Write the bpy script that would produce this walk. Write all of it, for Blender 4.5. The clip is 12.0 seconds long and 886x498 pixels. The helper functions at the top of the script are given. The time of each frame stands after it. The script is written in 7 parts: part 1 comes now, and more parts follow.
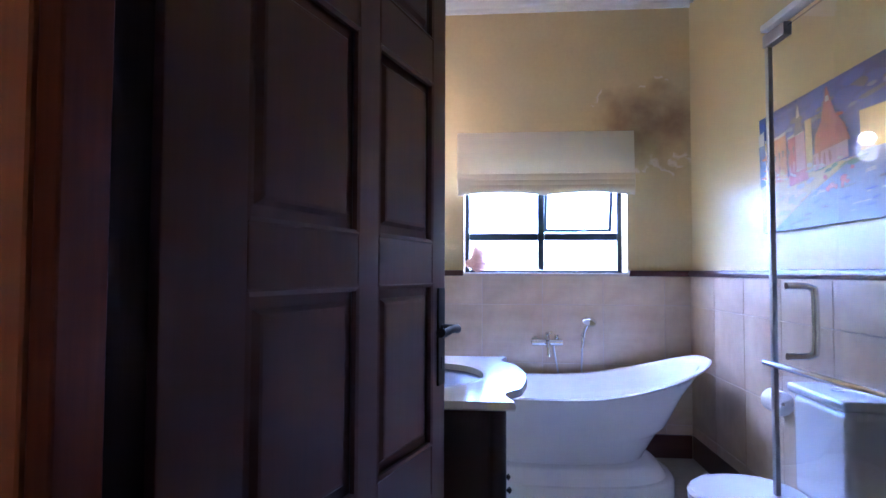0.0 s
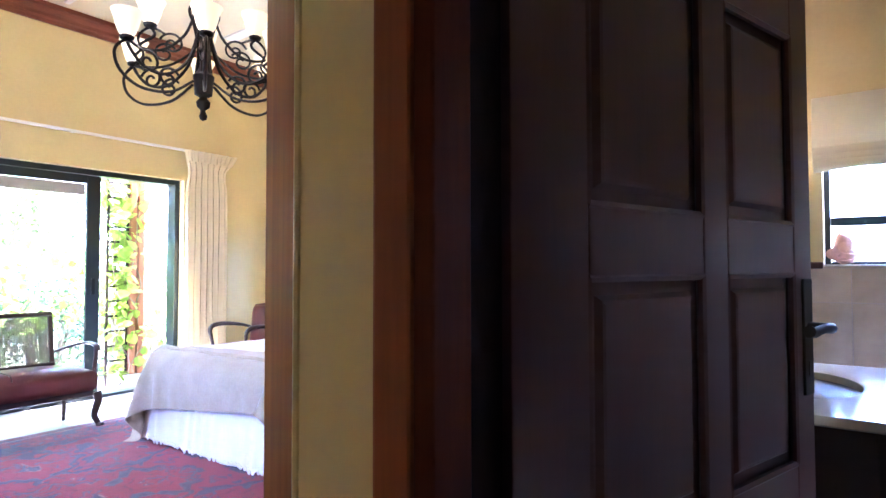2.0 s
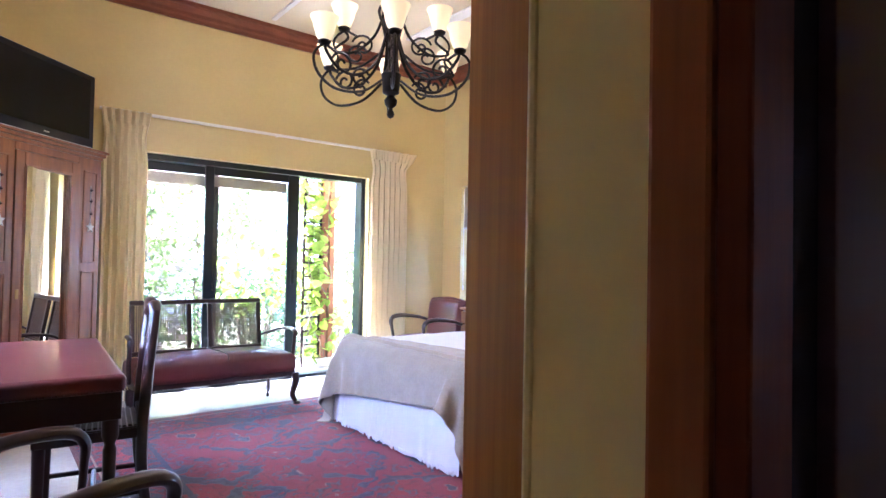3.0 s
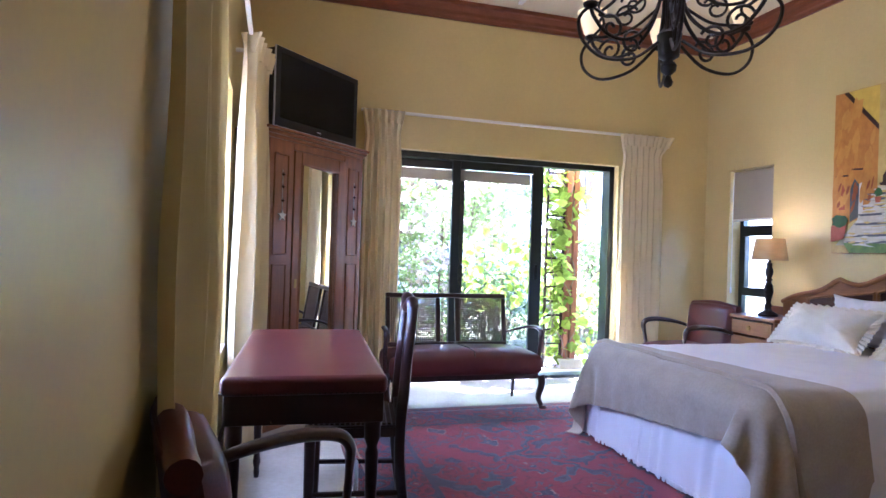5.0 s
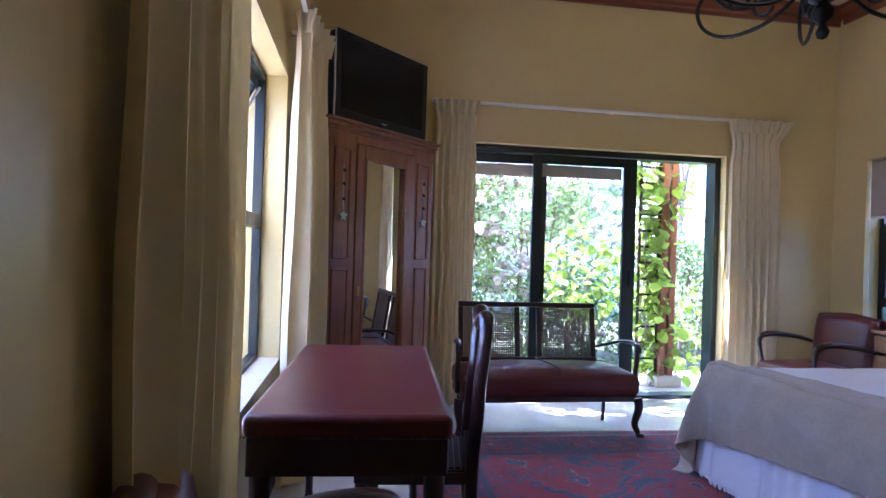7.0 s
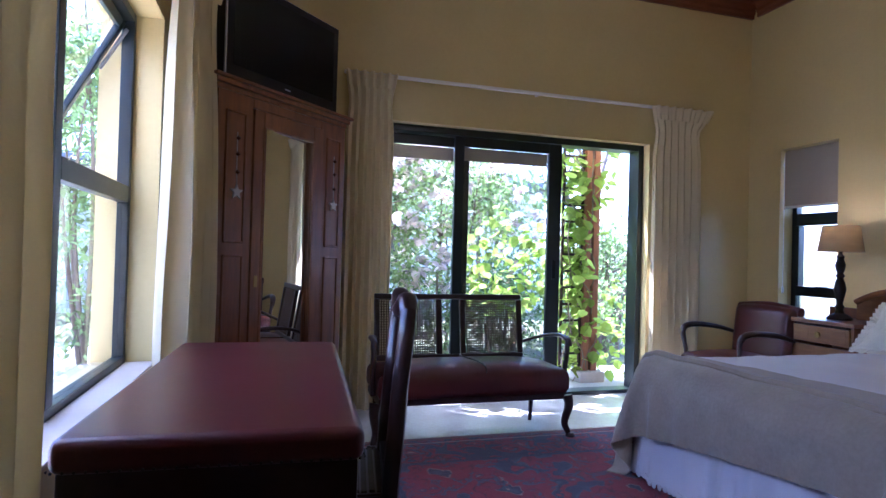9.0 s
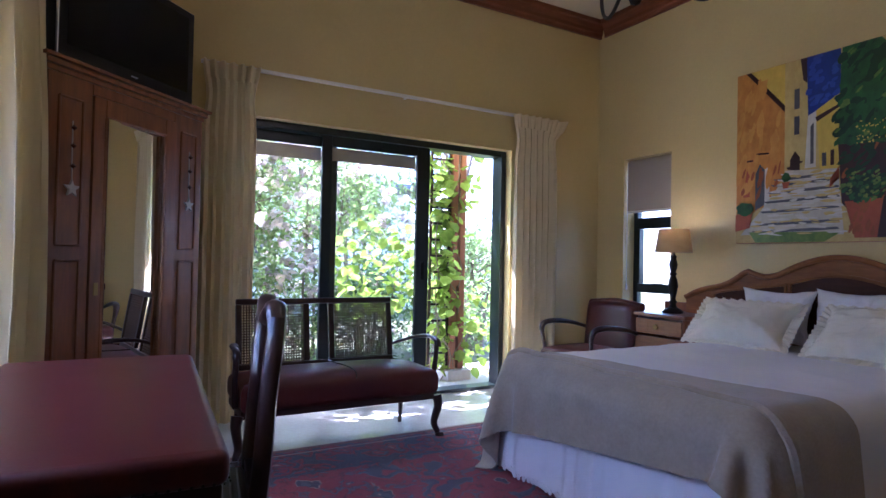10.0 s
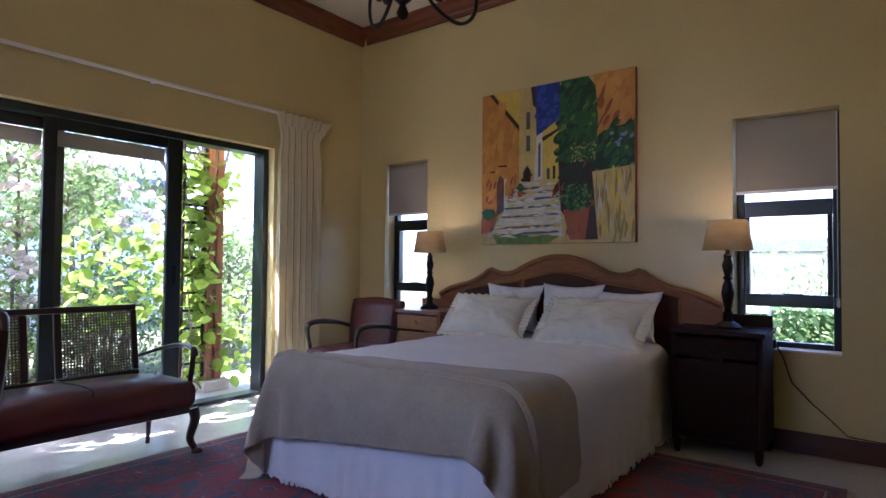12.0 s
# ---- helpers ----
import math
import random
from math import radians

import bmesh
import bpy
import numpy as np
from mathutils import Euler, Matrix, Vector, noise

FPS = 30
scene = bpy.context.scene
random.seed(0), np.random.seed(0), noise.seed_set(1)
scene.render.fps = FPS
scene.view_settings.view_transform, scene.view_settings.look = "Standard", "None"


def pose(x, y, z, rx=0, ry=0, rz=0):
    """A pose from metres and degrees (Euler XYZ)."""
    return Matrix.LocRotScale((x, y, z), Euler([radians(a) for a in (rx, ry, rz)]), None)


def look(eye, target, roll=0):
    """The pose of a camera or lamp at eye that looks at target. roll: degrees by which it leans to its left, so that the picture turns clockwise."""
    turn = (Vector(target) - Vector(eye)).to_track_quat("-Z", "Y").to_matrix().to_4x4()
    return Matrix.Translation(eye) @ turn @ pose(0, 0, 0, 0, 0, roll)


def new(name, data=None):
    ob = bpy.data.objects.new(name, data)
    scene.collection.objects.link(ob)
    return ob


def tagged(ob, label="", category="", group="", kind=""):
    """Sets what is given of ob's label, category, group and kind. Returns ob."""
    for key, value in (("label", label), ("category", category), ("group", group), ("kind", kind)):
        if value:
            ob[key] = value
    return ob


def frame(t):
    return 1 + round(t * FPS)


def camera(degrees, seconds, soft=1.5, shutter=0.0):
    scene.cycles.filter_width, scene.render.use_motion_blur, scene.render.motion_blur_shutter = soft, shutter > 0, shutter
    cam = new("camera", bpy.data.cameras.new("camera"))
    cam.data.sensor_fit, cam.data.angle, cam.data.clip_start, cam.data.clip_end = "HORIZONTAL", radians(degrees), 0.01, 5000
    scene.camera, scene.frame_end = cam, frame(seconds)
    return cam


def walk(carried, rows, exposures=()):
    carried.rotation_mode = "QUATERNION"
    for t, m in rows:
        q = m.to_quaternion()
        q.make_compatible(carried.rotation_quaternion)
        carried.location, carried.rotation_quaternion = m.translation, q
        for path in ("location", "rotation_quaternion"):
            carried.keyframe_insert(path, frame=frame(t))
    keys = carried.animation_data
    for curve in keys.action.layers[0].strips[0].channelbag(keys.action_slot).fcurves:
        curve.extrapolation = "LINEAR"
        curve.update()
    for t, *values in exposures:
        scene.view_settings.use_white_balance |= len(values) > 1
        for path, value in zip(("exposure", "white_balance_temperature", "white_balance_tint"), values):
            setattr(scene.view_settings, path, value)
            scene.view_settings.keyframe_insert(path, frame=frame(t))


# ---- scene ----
cam = camera(74.7, 12.0)
PATH = [
    (0, (0.757, 0.226, 1.205), (0.593, 2.218, 1.286), 0.2),
    (0.5, (0.745, 0.222, 1.198), (0.389, 2.188, 1.28), 0.4),
    (1, (0.742, 0.237, 1.194), (0.115, 2.134, 1.271), 0.9),
    (1.5, (0.733, 0.244, 1.186), (-0.17, 2.026, 1.272), 0.5),
    (2, (0.716, 0.245, 1.19), (-0.44, 1.876, 1.256), -0.1),
    (2.5, (0.636, 0.276, 1.196), (-0.752, 1.716, 1.25), 0.5),
    (3, (0.557, 0.298, 1.198), (-1.013, 1.536, 1.244), 1.1),
    (3.5, (0.471, 0.312, 1.198), (-1.239, 1.348, 1.237), 1.5),
    (5.5, (0.055, 0.354, 1.208), (-1.89, 0.818, 1.214), 1.9),
    (6, (-0.04, 0.388, 1.21), (-2.001, 0.782, 1.223), 1.9),
    (6.5, (-0.18, 0.425, 1.222), (-2.159, 0.711, 1.231), 1.8),
    (8.5, (-0.621, 0.522, 1.108), (-2.591, 0.867, 1.128), 1.6),
    (9, (-0.711, 0.535, 1.105), (-2.629, 1.101, 1.132), 1.6),
    (9.5, (-0.746, 0.527, 1.115), (-2.587, 1.309, 1.147), 1.5),
    (10, (-0.744, 0.528, 1.116), (-2.484, 1.514, 1.156), 1.2),
    (10.5, (-0.73, 0.543, 1.114), (-2.373, 1.681, 1.16), 1.1),
    (11, (-0.712, 0.537, 1.126), (-2.242, 1.824, 1.17), 1.0),
    (11.5, (-0.73, 0.513, 1.111), (-2.115, 1.954, 1.163), 0.8),
    (12, (-0.757, 0.481, 1.106), (-1.962, 2.077, 1.165), 0.5),
]
walk(cam, [(t, look(eye, target, roll)) for t, eye, target, roll in PATH],
     [(0.0, 5.8, 4230, 39), (1.0, 5.95, 4550, 41), (2.0, 5.65, 4700, 35), (3.5, 4.95, 4850, 37), (5.5, 4.15, 4700, 37), (6.5, 3.7, 4600, 38), (8.5, 3.2, 4550, 39), (9.5, 2.98, 4600, 36), (10.5, 3.22, 4850, 38), (12.0, 2.95, 4950, 35)])
# ---- daylight ----
world = bpy.data.worlds.new("world")
scene.world = world
world.use_nodes = True
wn = world.node_tree.nodes
sky = wn.new("ShaderNodeTexSky")
sky.sky_type, sky.sun_disc = "NISHITA", False
sky.sun_elevation, sky.sun_rotation = radians(62), radians(-141.7)
world.node_tree.links.new(sky.outputs[0], wn["Background"].inputs[0])
wn["Background"].inputs[1].default_value = 0.15
sun = new("sun", bpy.data.lights.new("sun", "SUN"))
sun.data.energy, sun.data.angle, sun.data.color = 5.0, radians(0.5), (1.0, 0.95, 0.86)
SUN_DIR = Vector((-0.62 * math.cos(radians(62)), -0.785 * math.cos(radians(62)), math.sin(radians(62))))
sun.matrix_world = look(SUN_DIR * 20, (0, 0, 0))


def area(name, eye, target, w, h, power, color=(1, 1, 1)):
    lamp = new(name, bpy.data.lights.new(name, "AREA"))
    lamp.data.shape, lamp.data.size, lamp.data.size_y = "RECTANGLE", w, h
    lamp.data.energy, lamp.data.color = power, color
    lamp.matrix_world = look(eye, target)
    return lamp


# unseen area lamps added outside, above the openings, to boost the sky light
area("daylight_sliding_door", (-5.85, 2.35, 2.95), (-2.6, 2.35, 2.6), 2.4, 0.9, 24, (0.86, 0.93, 1.0))
area("daylight_side_window", (-2.6, -0.75, 2.75), (-2.6, 0.8, 0.8), 1.7, 0.8, 6.5, (0.80, 0.90, 1.0))
area("daylight_bathroom_window", (1.12, 4.95, 2.45), (1.25, 3.3, 0.8), 1.1, 0.7, 5.0, (0.80, 0.89, 1.0))


def point(name, at, power, size=0.04, color=(1.0, 0.80, 0.52)):
    lamp = new(name, bpy.data.lights.new(name, "POINT"))
    lamp.data.energy, lamp.data.color, lamp.data.shadow_soft_size = power, color, size
    lamp.location = at
    return lamp
# ---- materials ----
def mat(name, c1, c2=None, scale=6.0, rough=0.5, bump=0.0, metal=0.0, stretch=(1, 1, 1), fine=60.0, vary=0.0,
        spec=0.5, coat=0.0, fine_mix=0.35, sheen=0.0):
    """Two-scale procedural surface: broad noise between two colours, fine grain in colour, gloss and relief."""
    m = bpy.data.materials.new(name)
    m.use_nodes = True
    n, l = m.node_tree.nodes, m.node_tree.links
    b = n["Principled BSDF"]
    c2 = c2 or tuple(v * 0.8 for v in c1)
    tc = n.new("ShaderNodeTexCoord")
    mp = n.new("ShaderNodeMapping")
    mp.inputs["Scale"].default_value = stretch
    l.new(tc.outputs["Object"], mp.inputs[0])
    big, small = n.new("ShaderNodeTexNoise"), n.new("ShaderNodeTexNoise")
    big.inputs["Scale"].default_value, big.inputs["Detail"].default_value = scale, 5
    small.inputs["Scale"].default_value, small.inputs["Detail"].default_value = fine, 4
    l.new(mp.outputs[0], big.inputs[0]), l.new(mp.outputs[0], small.inputs[0])
    add = n.new("ShaderNodeMix")
    add.inputs["Factor"].default_value = fine_mix
    l.new(big.outputs["Fac"], add.inputs["A"]), l.new(small.outputs["Fac"], add.inputs["B"])
    ramp = n.new("ShaderNodeValToRGB")
    ramp.color_ramp.elements[0].position, ramp.color_ramp.elements[1].position = 0.32, 0.68
    ramp.color_ramp.elements[0].color, ramp.color_ramp.elements[1].color = (*c2, 1), (*c1, 1)
    l.new(add.outputs[0], ramp.inputs[0])
    colour = ramp.outputs[0]
    if vary:
        info = n.new("ShaderNodeObjectInfo")
        hsv = n.new("ShaderNodeHueSaturation")
        mr = n.new("ShaderNodeMapRange")
        mr.inputs["To Min"].default_value, mr.inputs["To Max"].default_value = 1 - vary, 1 + vary
        l.new(info.outputs["Random"], mr.inputs["Value"])
        l.new(mr.outputs[0], hsv.inputs["Value"]), l.new(colour, hsv.inputs["Color"])
        colour = hsv.outputs[0]
    l.new(colour, b.inputs["Base Color"])
    rr = n.new("ShaderNodeMapRange")
    rr.inputs["To Min"].default_value, rr.inputs["To Max"].default_value = max(0.02, rough - 0.07), min(1, rough + 0.07)
    l.new(add.outputs[0], rr.inputs["Value"]), l.new(rr.outputs[0], b.inputs["Roughness"])
    b.inputs["Metallic"].default_value, b.inputs["Specular IOR Level"].default_value = metal, spec
    b.inputs["Coat Weight"].default_value, b.inputs["Coat Roughness"].default_value = coat, 0.12
    b.inputs["Sheen Weight"].default_value = sheen
    if bump:
        bp = n.new("ShaderNodeBump")
        bp.inputs["Strength"].default_value, bp.inputs["Distance"].default_value = bump, 0.004
        l.new(add.outputs[0], bp.inputs["Height"]), l.new(bp.outputs[0], b.inputs["Normal"])
    return m


def nodes_of(m):
    return m.node_tree.nodes, m.node_tree.links, m.node_tree.nodes["Principled BSDF"]


def glass(name, tint=(1, 1, 1), rough=0.0):
    m = bpy.data.materials.new(name)
    m.use_nodes = True
    b = m.node_tree.nodes["Principled BSDF"]
    b.inputs["Base Color"].default_value, b.inputs["Roughness"].default_value = (*tint, 1), rough
    b.inputs["Transmission Weight"].default_value, b.inputs["IOR"].default_value = 1.0, 1.45
    return m


def glow(name, c, strength):
    m = bpy.data.materials.new(name)
    m.use_nodes = True
    b = m.node_tree.nodes["Principled BSDF"]
    b.inputs["Base Color"].default_value = (*c, 1)
    b.inputs["Emission Color"].default_value, b.inputs["Emission Strength"].default_value = (*c, 1), strength
    return m


def thin_cloth(m, amount):
    """Lets light through a thin cloth or leaf."""
    n, l, b = nodes_of(m)
    tr = n.new("ShaderNodeBsdfTranslucent")
    mx = n.new("ShaderNodeMixShader")
    mx.inputs[0].default_value = amount
    src = b.inputs["Base Color"].links[0].from_socket
    l.new(src, tr.inputs[0])
    out = n["Material Output"]
    l.new(b.outputs[0], mx.inputs[1]), l.new(tr.outputs[0], mx.inputs[2]), l.new(mx.outputs[0], out.inputs[0])
    return m


PLASTER = mat("cream_paint", (0.625, 0.495, 0.20), (0.565, 0.44, 0.168), 1.6, 0.36, 0.05, fine=45, spec=0.5)
PLASTER_LOBBY = mat("ochre_paint", (0.84, 0.70, 0.40), (0.77, 0.63, 0.34), 3.0, 0.45, 0.15, fine=30)
REVEAL = mat("pale_reveal_paint", (0.72, 0.63, 0.48), (0.66, 0.57, 0.43), 2.5, 0.5, 0.08, fine=45)
WHITE_PAINT = mat("white_paint", (0.8, 0.78, 0.72), (0.74, 0.72, 0.66), 3, 0.45, 0.05)
CEIL = mat("ceiling_paint", (0.72, 0.63, 0.40), (0.66, 0.57, 0.36), 1.5, 0.6, 0.05)
FLOOR = mat("polished_screed", (0.60, 0.57, 0.47), (0.48, 0.45, 0.36), 3.2, 0.22, 0.04, fine=35, coat=0.2)
CORNICE_WOOD = mat("cornice_wood", (0.22, 0.062, 0.018), (0.13, 0.033, 0.01), 5, 0.35, 0.1, stretch=(1, 1, 6), fine=40)
JAMB_WOOD = mat("honey_wood", (0.33, 0.140, 0.024), (0.22, 0.085, 0.014), 3, 0.8, 0.10, stretch=(5, 5, 0.30), fine=12, spec=0.03, fine_mix=0.15)
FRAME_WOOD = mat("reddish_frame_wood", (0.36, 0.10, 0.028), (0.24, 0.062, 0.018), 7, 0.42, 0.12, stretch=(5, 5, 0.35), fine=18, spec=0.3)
DARK_DOOR = mat("dark_stained_door_wood", (0.095, 0.030, 0.027), (0.07, 0.021, 0.019), 6, 0.42, 0.10, stretch=(5, 5, 0.4), fine=22, spec=0.5)
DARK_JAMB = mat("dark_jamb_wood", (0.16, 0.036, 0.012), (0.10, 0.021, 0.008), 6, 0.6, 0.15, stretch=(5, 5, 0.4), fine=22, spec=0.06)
# Near-black wood: the shade of the hinge gap is put into its colour.
REBATE = mat("shade_black_rebate_wood", (0.030, 0.018, 0.018), (0.020, 0.012, 0.012), 6, 0.8, 0.1, stretch=(5, 5, 0.4), spec=0.05)
DARK_WOOD = mat("dark_furniture_wood", (0.030, 0.010, 0.006), (0.014, 0.005, 0.004), 8, 0.30, 0.08, stretch=(1, 1, 1), fine=40, coat=0.15)
BROWN_WOOD = mat("warm_brown_wood", (0.25, 0.088, 0.022), (0.13, 0.042, 0.012), 6, 0.34, 0.1, stretch=(4, 4, 0.5), fine=20, coat=0.25)
HEAD_WOOD = mat("headboard_wood", (0.28, 0.115, 0.030), (0.16, 0.060, 0.016), 5, 0.48, 0.12, stretch=(0.6, 4, 4), fine=20, coat=0.05, spec=0.3)
OAK = mat("golden_wood", (0.33, 0.145, 0.040), (0.20, 0.080, 0.022), 6, 0.38, 0.1, stretch=(0.6, 4, 4), fine=22, coat=0.15)
LEATHER = mat("oxblood_leather", (0.10, 0.017, 0.012), (0.058, 0.009, 0.007), 5, 0.36, 0.22, fine=170, coat=0.1, fine_mix=0.45)
LEATHER_TOP = mat("red_tabletop_leather", (0.078, 0.0085, 0.0070), (0.050, 0.005, 0.0045), 5, 0.36, 0.18, fine=170, coat=0.1, fine_mix=0.45)
BLACK_ALU = mat("dark_green_black_aluminium", (0.010, 0.017, 0.017), (0.006, 0.011, 0.012), 8, 0.32, 0.02)
IRON = mat("blackened_iron", (0.022, 0.018, 0.016), (0.011, 0.009, 0.008), 25, 0.5, 0.3, metal=0.6)
CHROME = mat("chrome", (0.75, 0.76, 0.78), (0.65, 0.66, 0.68), 10, 0.14, 0.0, metal=1.0)
BRASS = mat("aged_brass", (0.42, 0.27, 0.09), (0.28, 0.17, 0.05), 20, 0.35, 0.1, metal=1.0)
CURTAIN = thin_cloth(mat("cream_curtain_cloth", (0.83, 0.73, 0.455), (0.77, 0.67, 0.40), 3, 0.85, 0.25, stretch=(1, 1, 1), fine=220, sheen=0.2), 0.24)
BLIND = thin_cloth(mat("taupe_blind_cloth", (0.43, 0.37, 0.275), (0.39, 0.335, 0.25), 3, 0.8, 0.15, fine=260), 0.25)
ROMAN = thin_cloth(mat("cream_roman_blind_cloth", (0.74, 0.66, 0.47), (0.69, 0.61, 0.43), 3, 0.85, 0.2, fine=220), 0.25)
BLANKET = mat("beige_fleece", (0.40, 0.335, 0.235), (0.31, 0.26, 0.18), 9, 0.95, 0.9, fine=75, sheen=0.3, fine_mix=0.5)
SHEET = mat("white_cotton", (0.76, 0.75, 0.74), (0.71, 0.70, 0.70), 4, 0.85, 0.2, fine=200, sheen=0.2)
PILLOW = mat("ivory_pillow_cotton", (0.74, 0.69, 0.55), (0.66, 0.61, 0.47), 14, 0.85, 0.35, fine=120, sheen=0.2)
CERAMIC = mat("white_ceramic", (0.80, 0.80, 0.80), (0.77, 0.77, 0.78), 2, 0.1, 0.0, spec=0.6)
MARBLE_WHITE = mat("white_marble", (0.82, 0.80, 0.77), (0.74, 0.72, 0.69), 4, 0.12, 0.0)
SCREEN = mat("black_screen", (0.006, 0.006, 0.007), (0.004, 0.004, 0.005), 3, 0.2, 0.0, spec=0.2)
BLACK_PLASTIC = mat("black_plastic", (0.010, 0.010, 0.011), (0.007, 0.007, 0.008), 10, 0.35, 0.02, spec=0.25)
SILVER = mat("silver_plastic", (0.45, 0.45, 0.46), (0.4, 0.4, 0.41), 10, 0.3, 0.0, metal=0.7)
SKIRTING = mat("dark_skirting_wood", (0.075, 0.020, 0.012), (0.045, 0.012, 0.008), 6, 0.35, 0.08, stretch=(0.5, 0.5, 4), fine=25)
GLASS = glass("window_glass", (0.98, 1.0, 0.99))
MIRROR = mat("mirror_silver", (0.86, 0.87, 0.86), (0.85, 0.86, 0.85), 2, 0.02, 0.0, metal=1.0)

TILE = mat("beige_marble_tile", (0.57, 0.45, 0.295), (0.43, 0.32, 0.20), 5, 0.33, 0.03, fine=14, vary=0.06, coat=0.1)
GROUT = mat("tile_grout", (0.50, 0.42, 0.34), (0.45, 0.37, 0.30), 8, 0.8, 0.2)
STAIN_WALL = mat("stained_cream_paint", (0.62, 0.49, 0.225), (0.55, 0.425, 0.19), 1.8, 0.36, 0.06, fine=40)
SHADE = thin_cloth(mat("linen_lampshade", (0.42, 0.345, 0.215), (0.34, 0.275, 0.165), 8, 0.85, 0.3, stretch=(1, 1, 3), fine=160), 0.45)
BULB = glow("lit_bulb", (1.0, 0.70, 0.38), 2.0)
SHADE_GLASS = glow("lit_frosted_cream_glass", (1.0, 0.76, 0.36), 0.018)
CERAMIC_SHELL = mat("peach_shell", (0.62, 0.36, 0.26), (0.5, 0.26, 0.18), 12, 0.5, 0.3)
RUBBER = mat("black_cable", (0.01, 0.01, 0.01), (0.008, 0.008, 0.008), 20, 0.5, 0.0)
BRICKRED_POST = mat("garden_post_wood", (0.30, 0.12, 0.06), (0.22, 0.08, 0.04), 7, 0.6, 0.2, stretch=(4, 4, 0.4), fine=25)
STONE = mat("pale_stone", (0.5, 0.46, 0.4), (0.4, 0.36, 0.31), 6, 0.8, 0.4, fine=40)
PAVE = mat("pale_paving", (0.52, 0.49, 0.43), (0.42, 0.39, 0.34), 2.5, 0.8, 0.3, fine=30)
EARTH = mat("garden_ground", (0.16, 0.17, 0.07), (0.10, 0.085, 0.045), 1.2, 0.95, 0.6, fine=25)
HOUSE_WHITE = mat("white_rendered_wall", (0.82, 0.81, 0.78), (0.76, 0.75, 0.72), 1.5, 0.8, 0.15, fine=20)
OWN_WALL = mat("cream_rendered_outer_wall", (0.66, 0.60, 0.48), (0.6, 0.54, 0.42), 1.5, 0.8, 0.15, fine=20)
ROOF_DARK = mat("dark_roof_edge", (0.15, 0.16, 0.17), (0.11, 0.12, 0.13), 5, 0.6, 0.1)
BARK = mat("grey_bark", (0.26, 0.20, 0.145), (0.16, 0.12, 0.085), 9, 0.9, 0.6, fine=40)
WOVEN = mat("woven_dark_seat", (0.05, 0.035, 0.03), (0.02, 0.014, 0.012), 14, 0.7, 0.5, fine=90)
CANE = mat("brown_cane", (0.085, 0.042, 0.018), (0.05, 0.024, 0.011), 12, 0.5, 0.2)


def leaf_mat(name, c1, c2, through_light=0.45):
    m = mat(name, c1, c2, 9, 0.6, 0.1, fine=30, spec=0.15)
    n, l, b = nodes_of(m)
    geo = n.new("ShaderNodeNewGeometry")
    hsv = n.new("ShaderNodeHueSaturation")
    mr = n.new("ShaderNodeMapRange")
    mr.inputs["To Min"].default_value, mr.inputs["To Max"].default_value = 0.55, 1.45
    src = b.inputs["Base Color"].links[0].from_socket
    l.new(geo.outputs["Random Per Island"], mr.inputs["Value"]), l.new(mr.outputs[0], hsv.inputs["Value"])
    l.new(src, hsv.inputs["Color"]), l.new(hsv.outputs[0], b.inputs["Base Color"])
    return thin_cloth(m, through_light)


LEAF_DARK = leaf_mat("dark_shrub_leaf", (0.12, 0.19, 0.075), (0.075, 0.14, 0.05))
LEAF_MID = leaf_mat("shrub_leaf", (0.36, 0.45, 0.18), (0.26, 0.36, 0.12), 0.58)
LEAF_VINE = leaf_mat("vine_leaf", (0.36, 0.46, 0.08), (0.27, 0.37, 0.05), 0.66)
PETAL = leaf_mat("pale_pink_petal", (0.80, 0.72, 0.66), (0.72, 0.56, 0.52), 0.5)


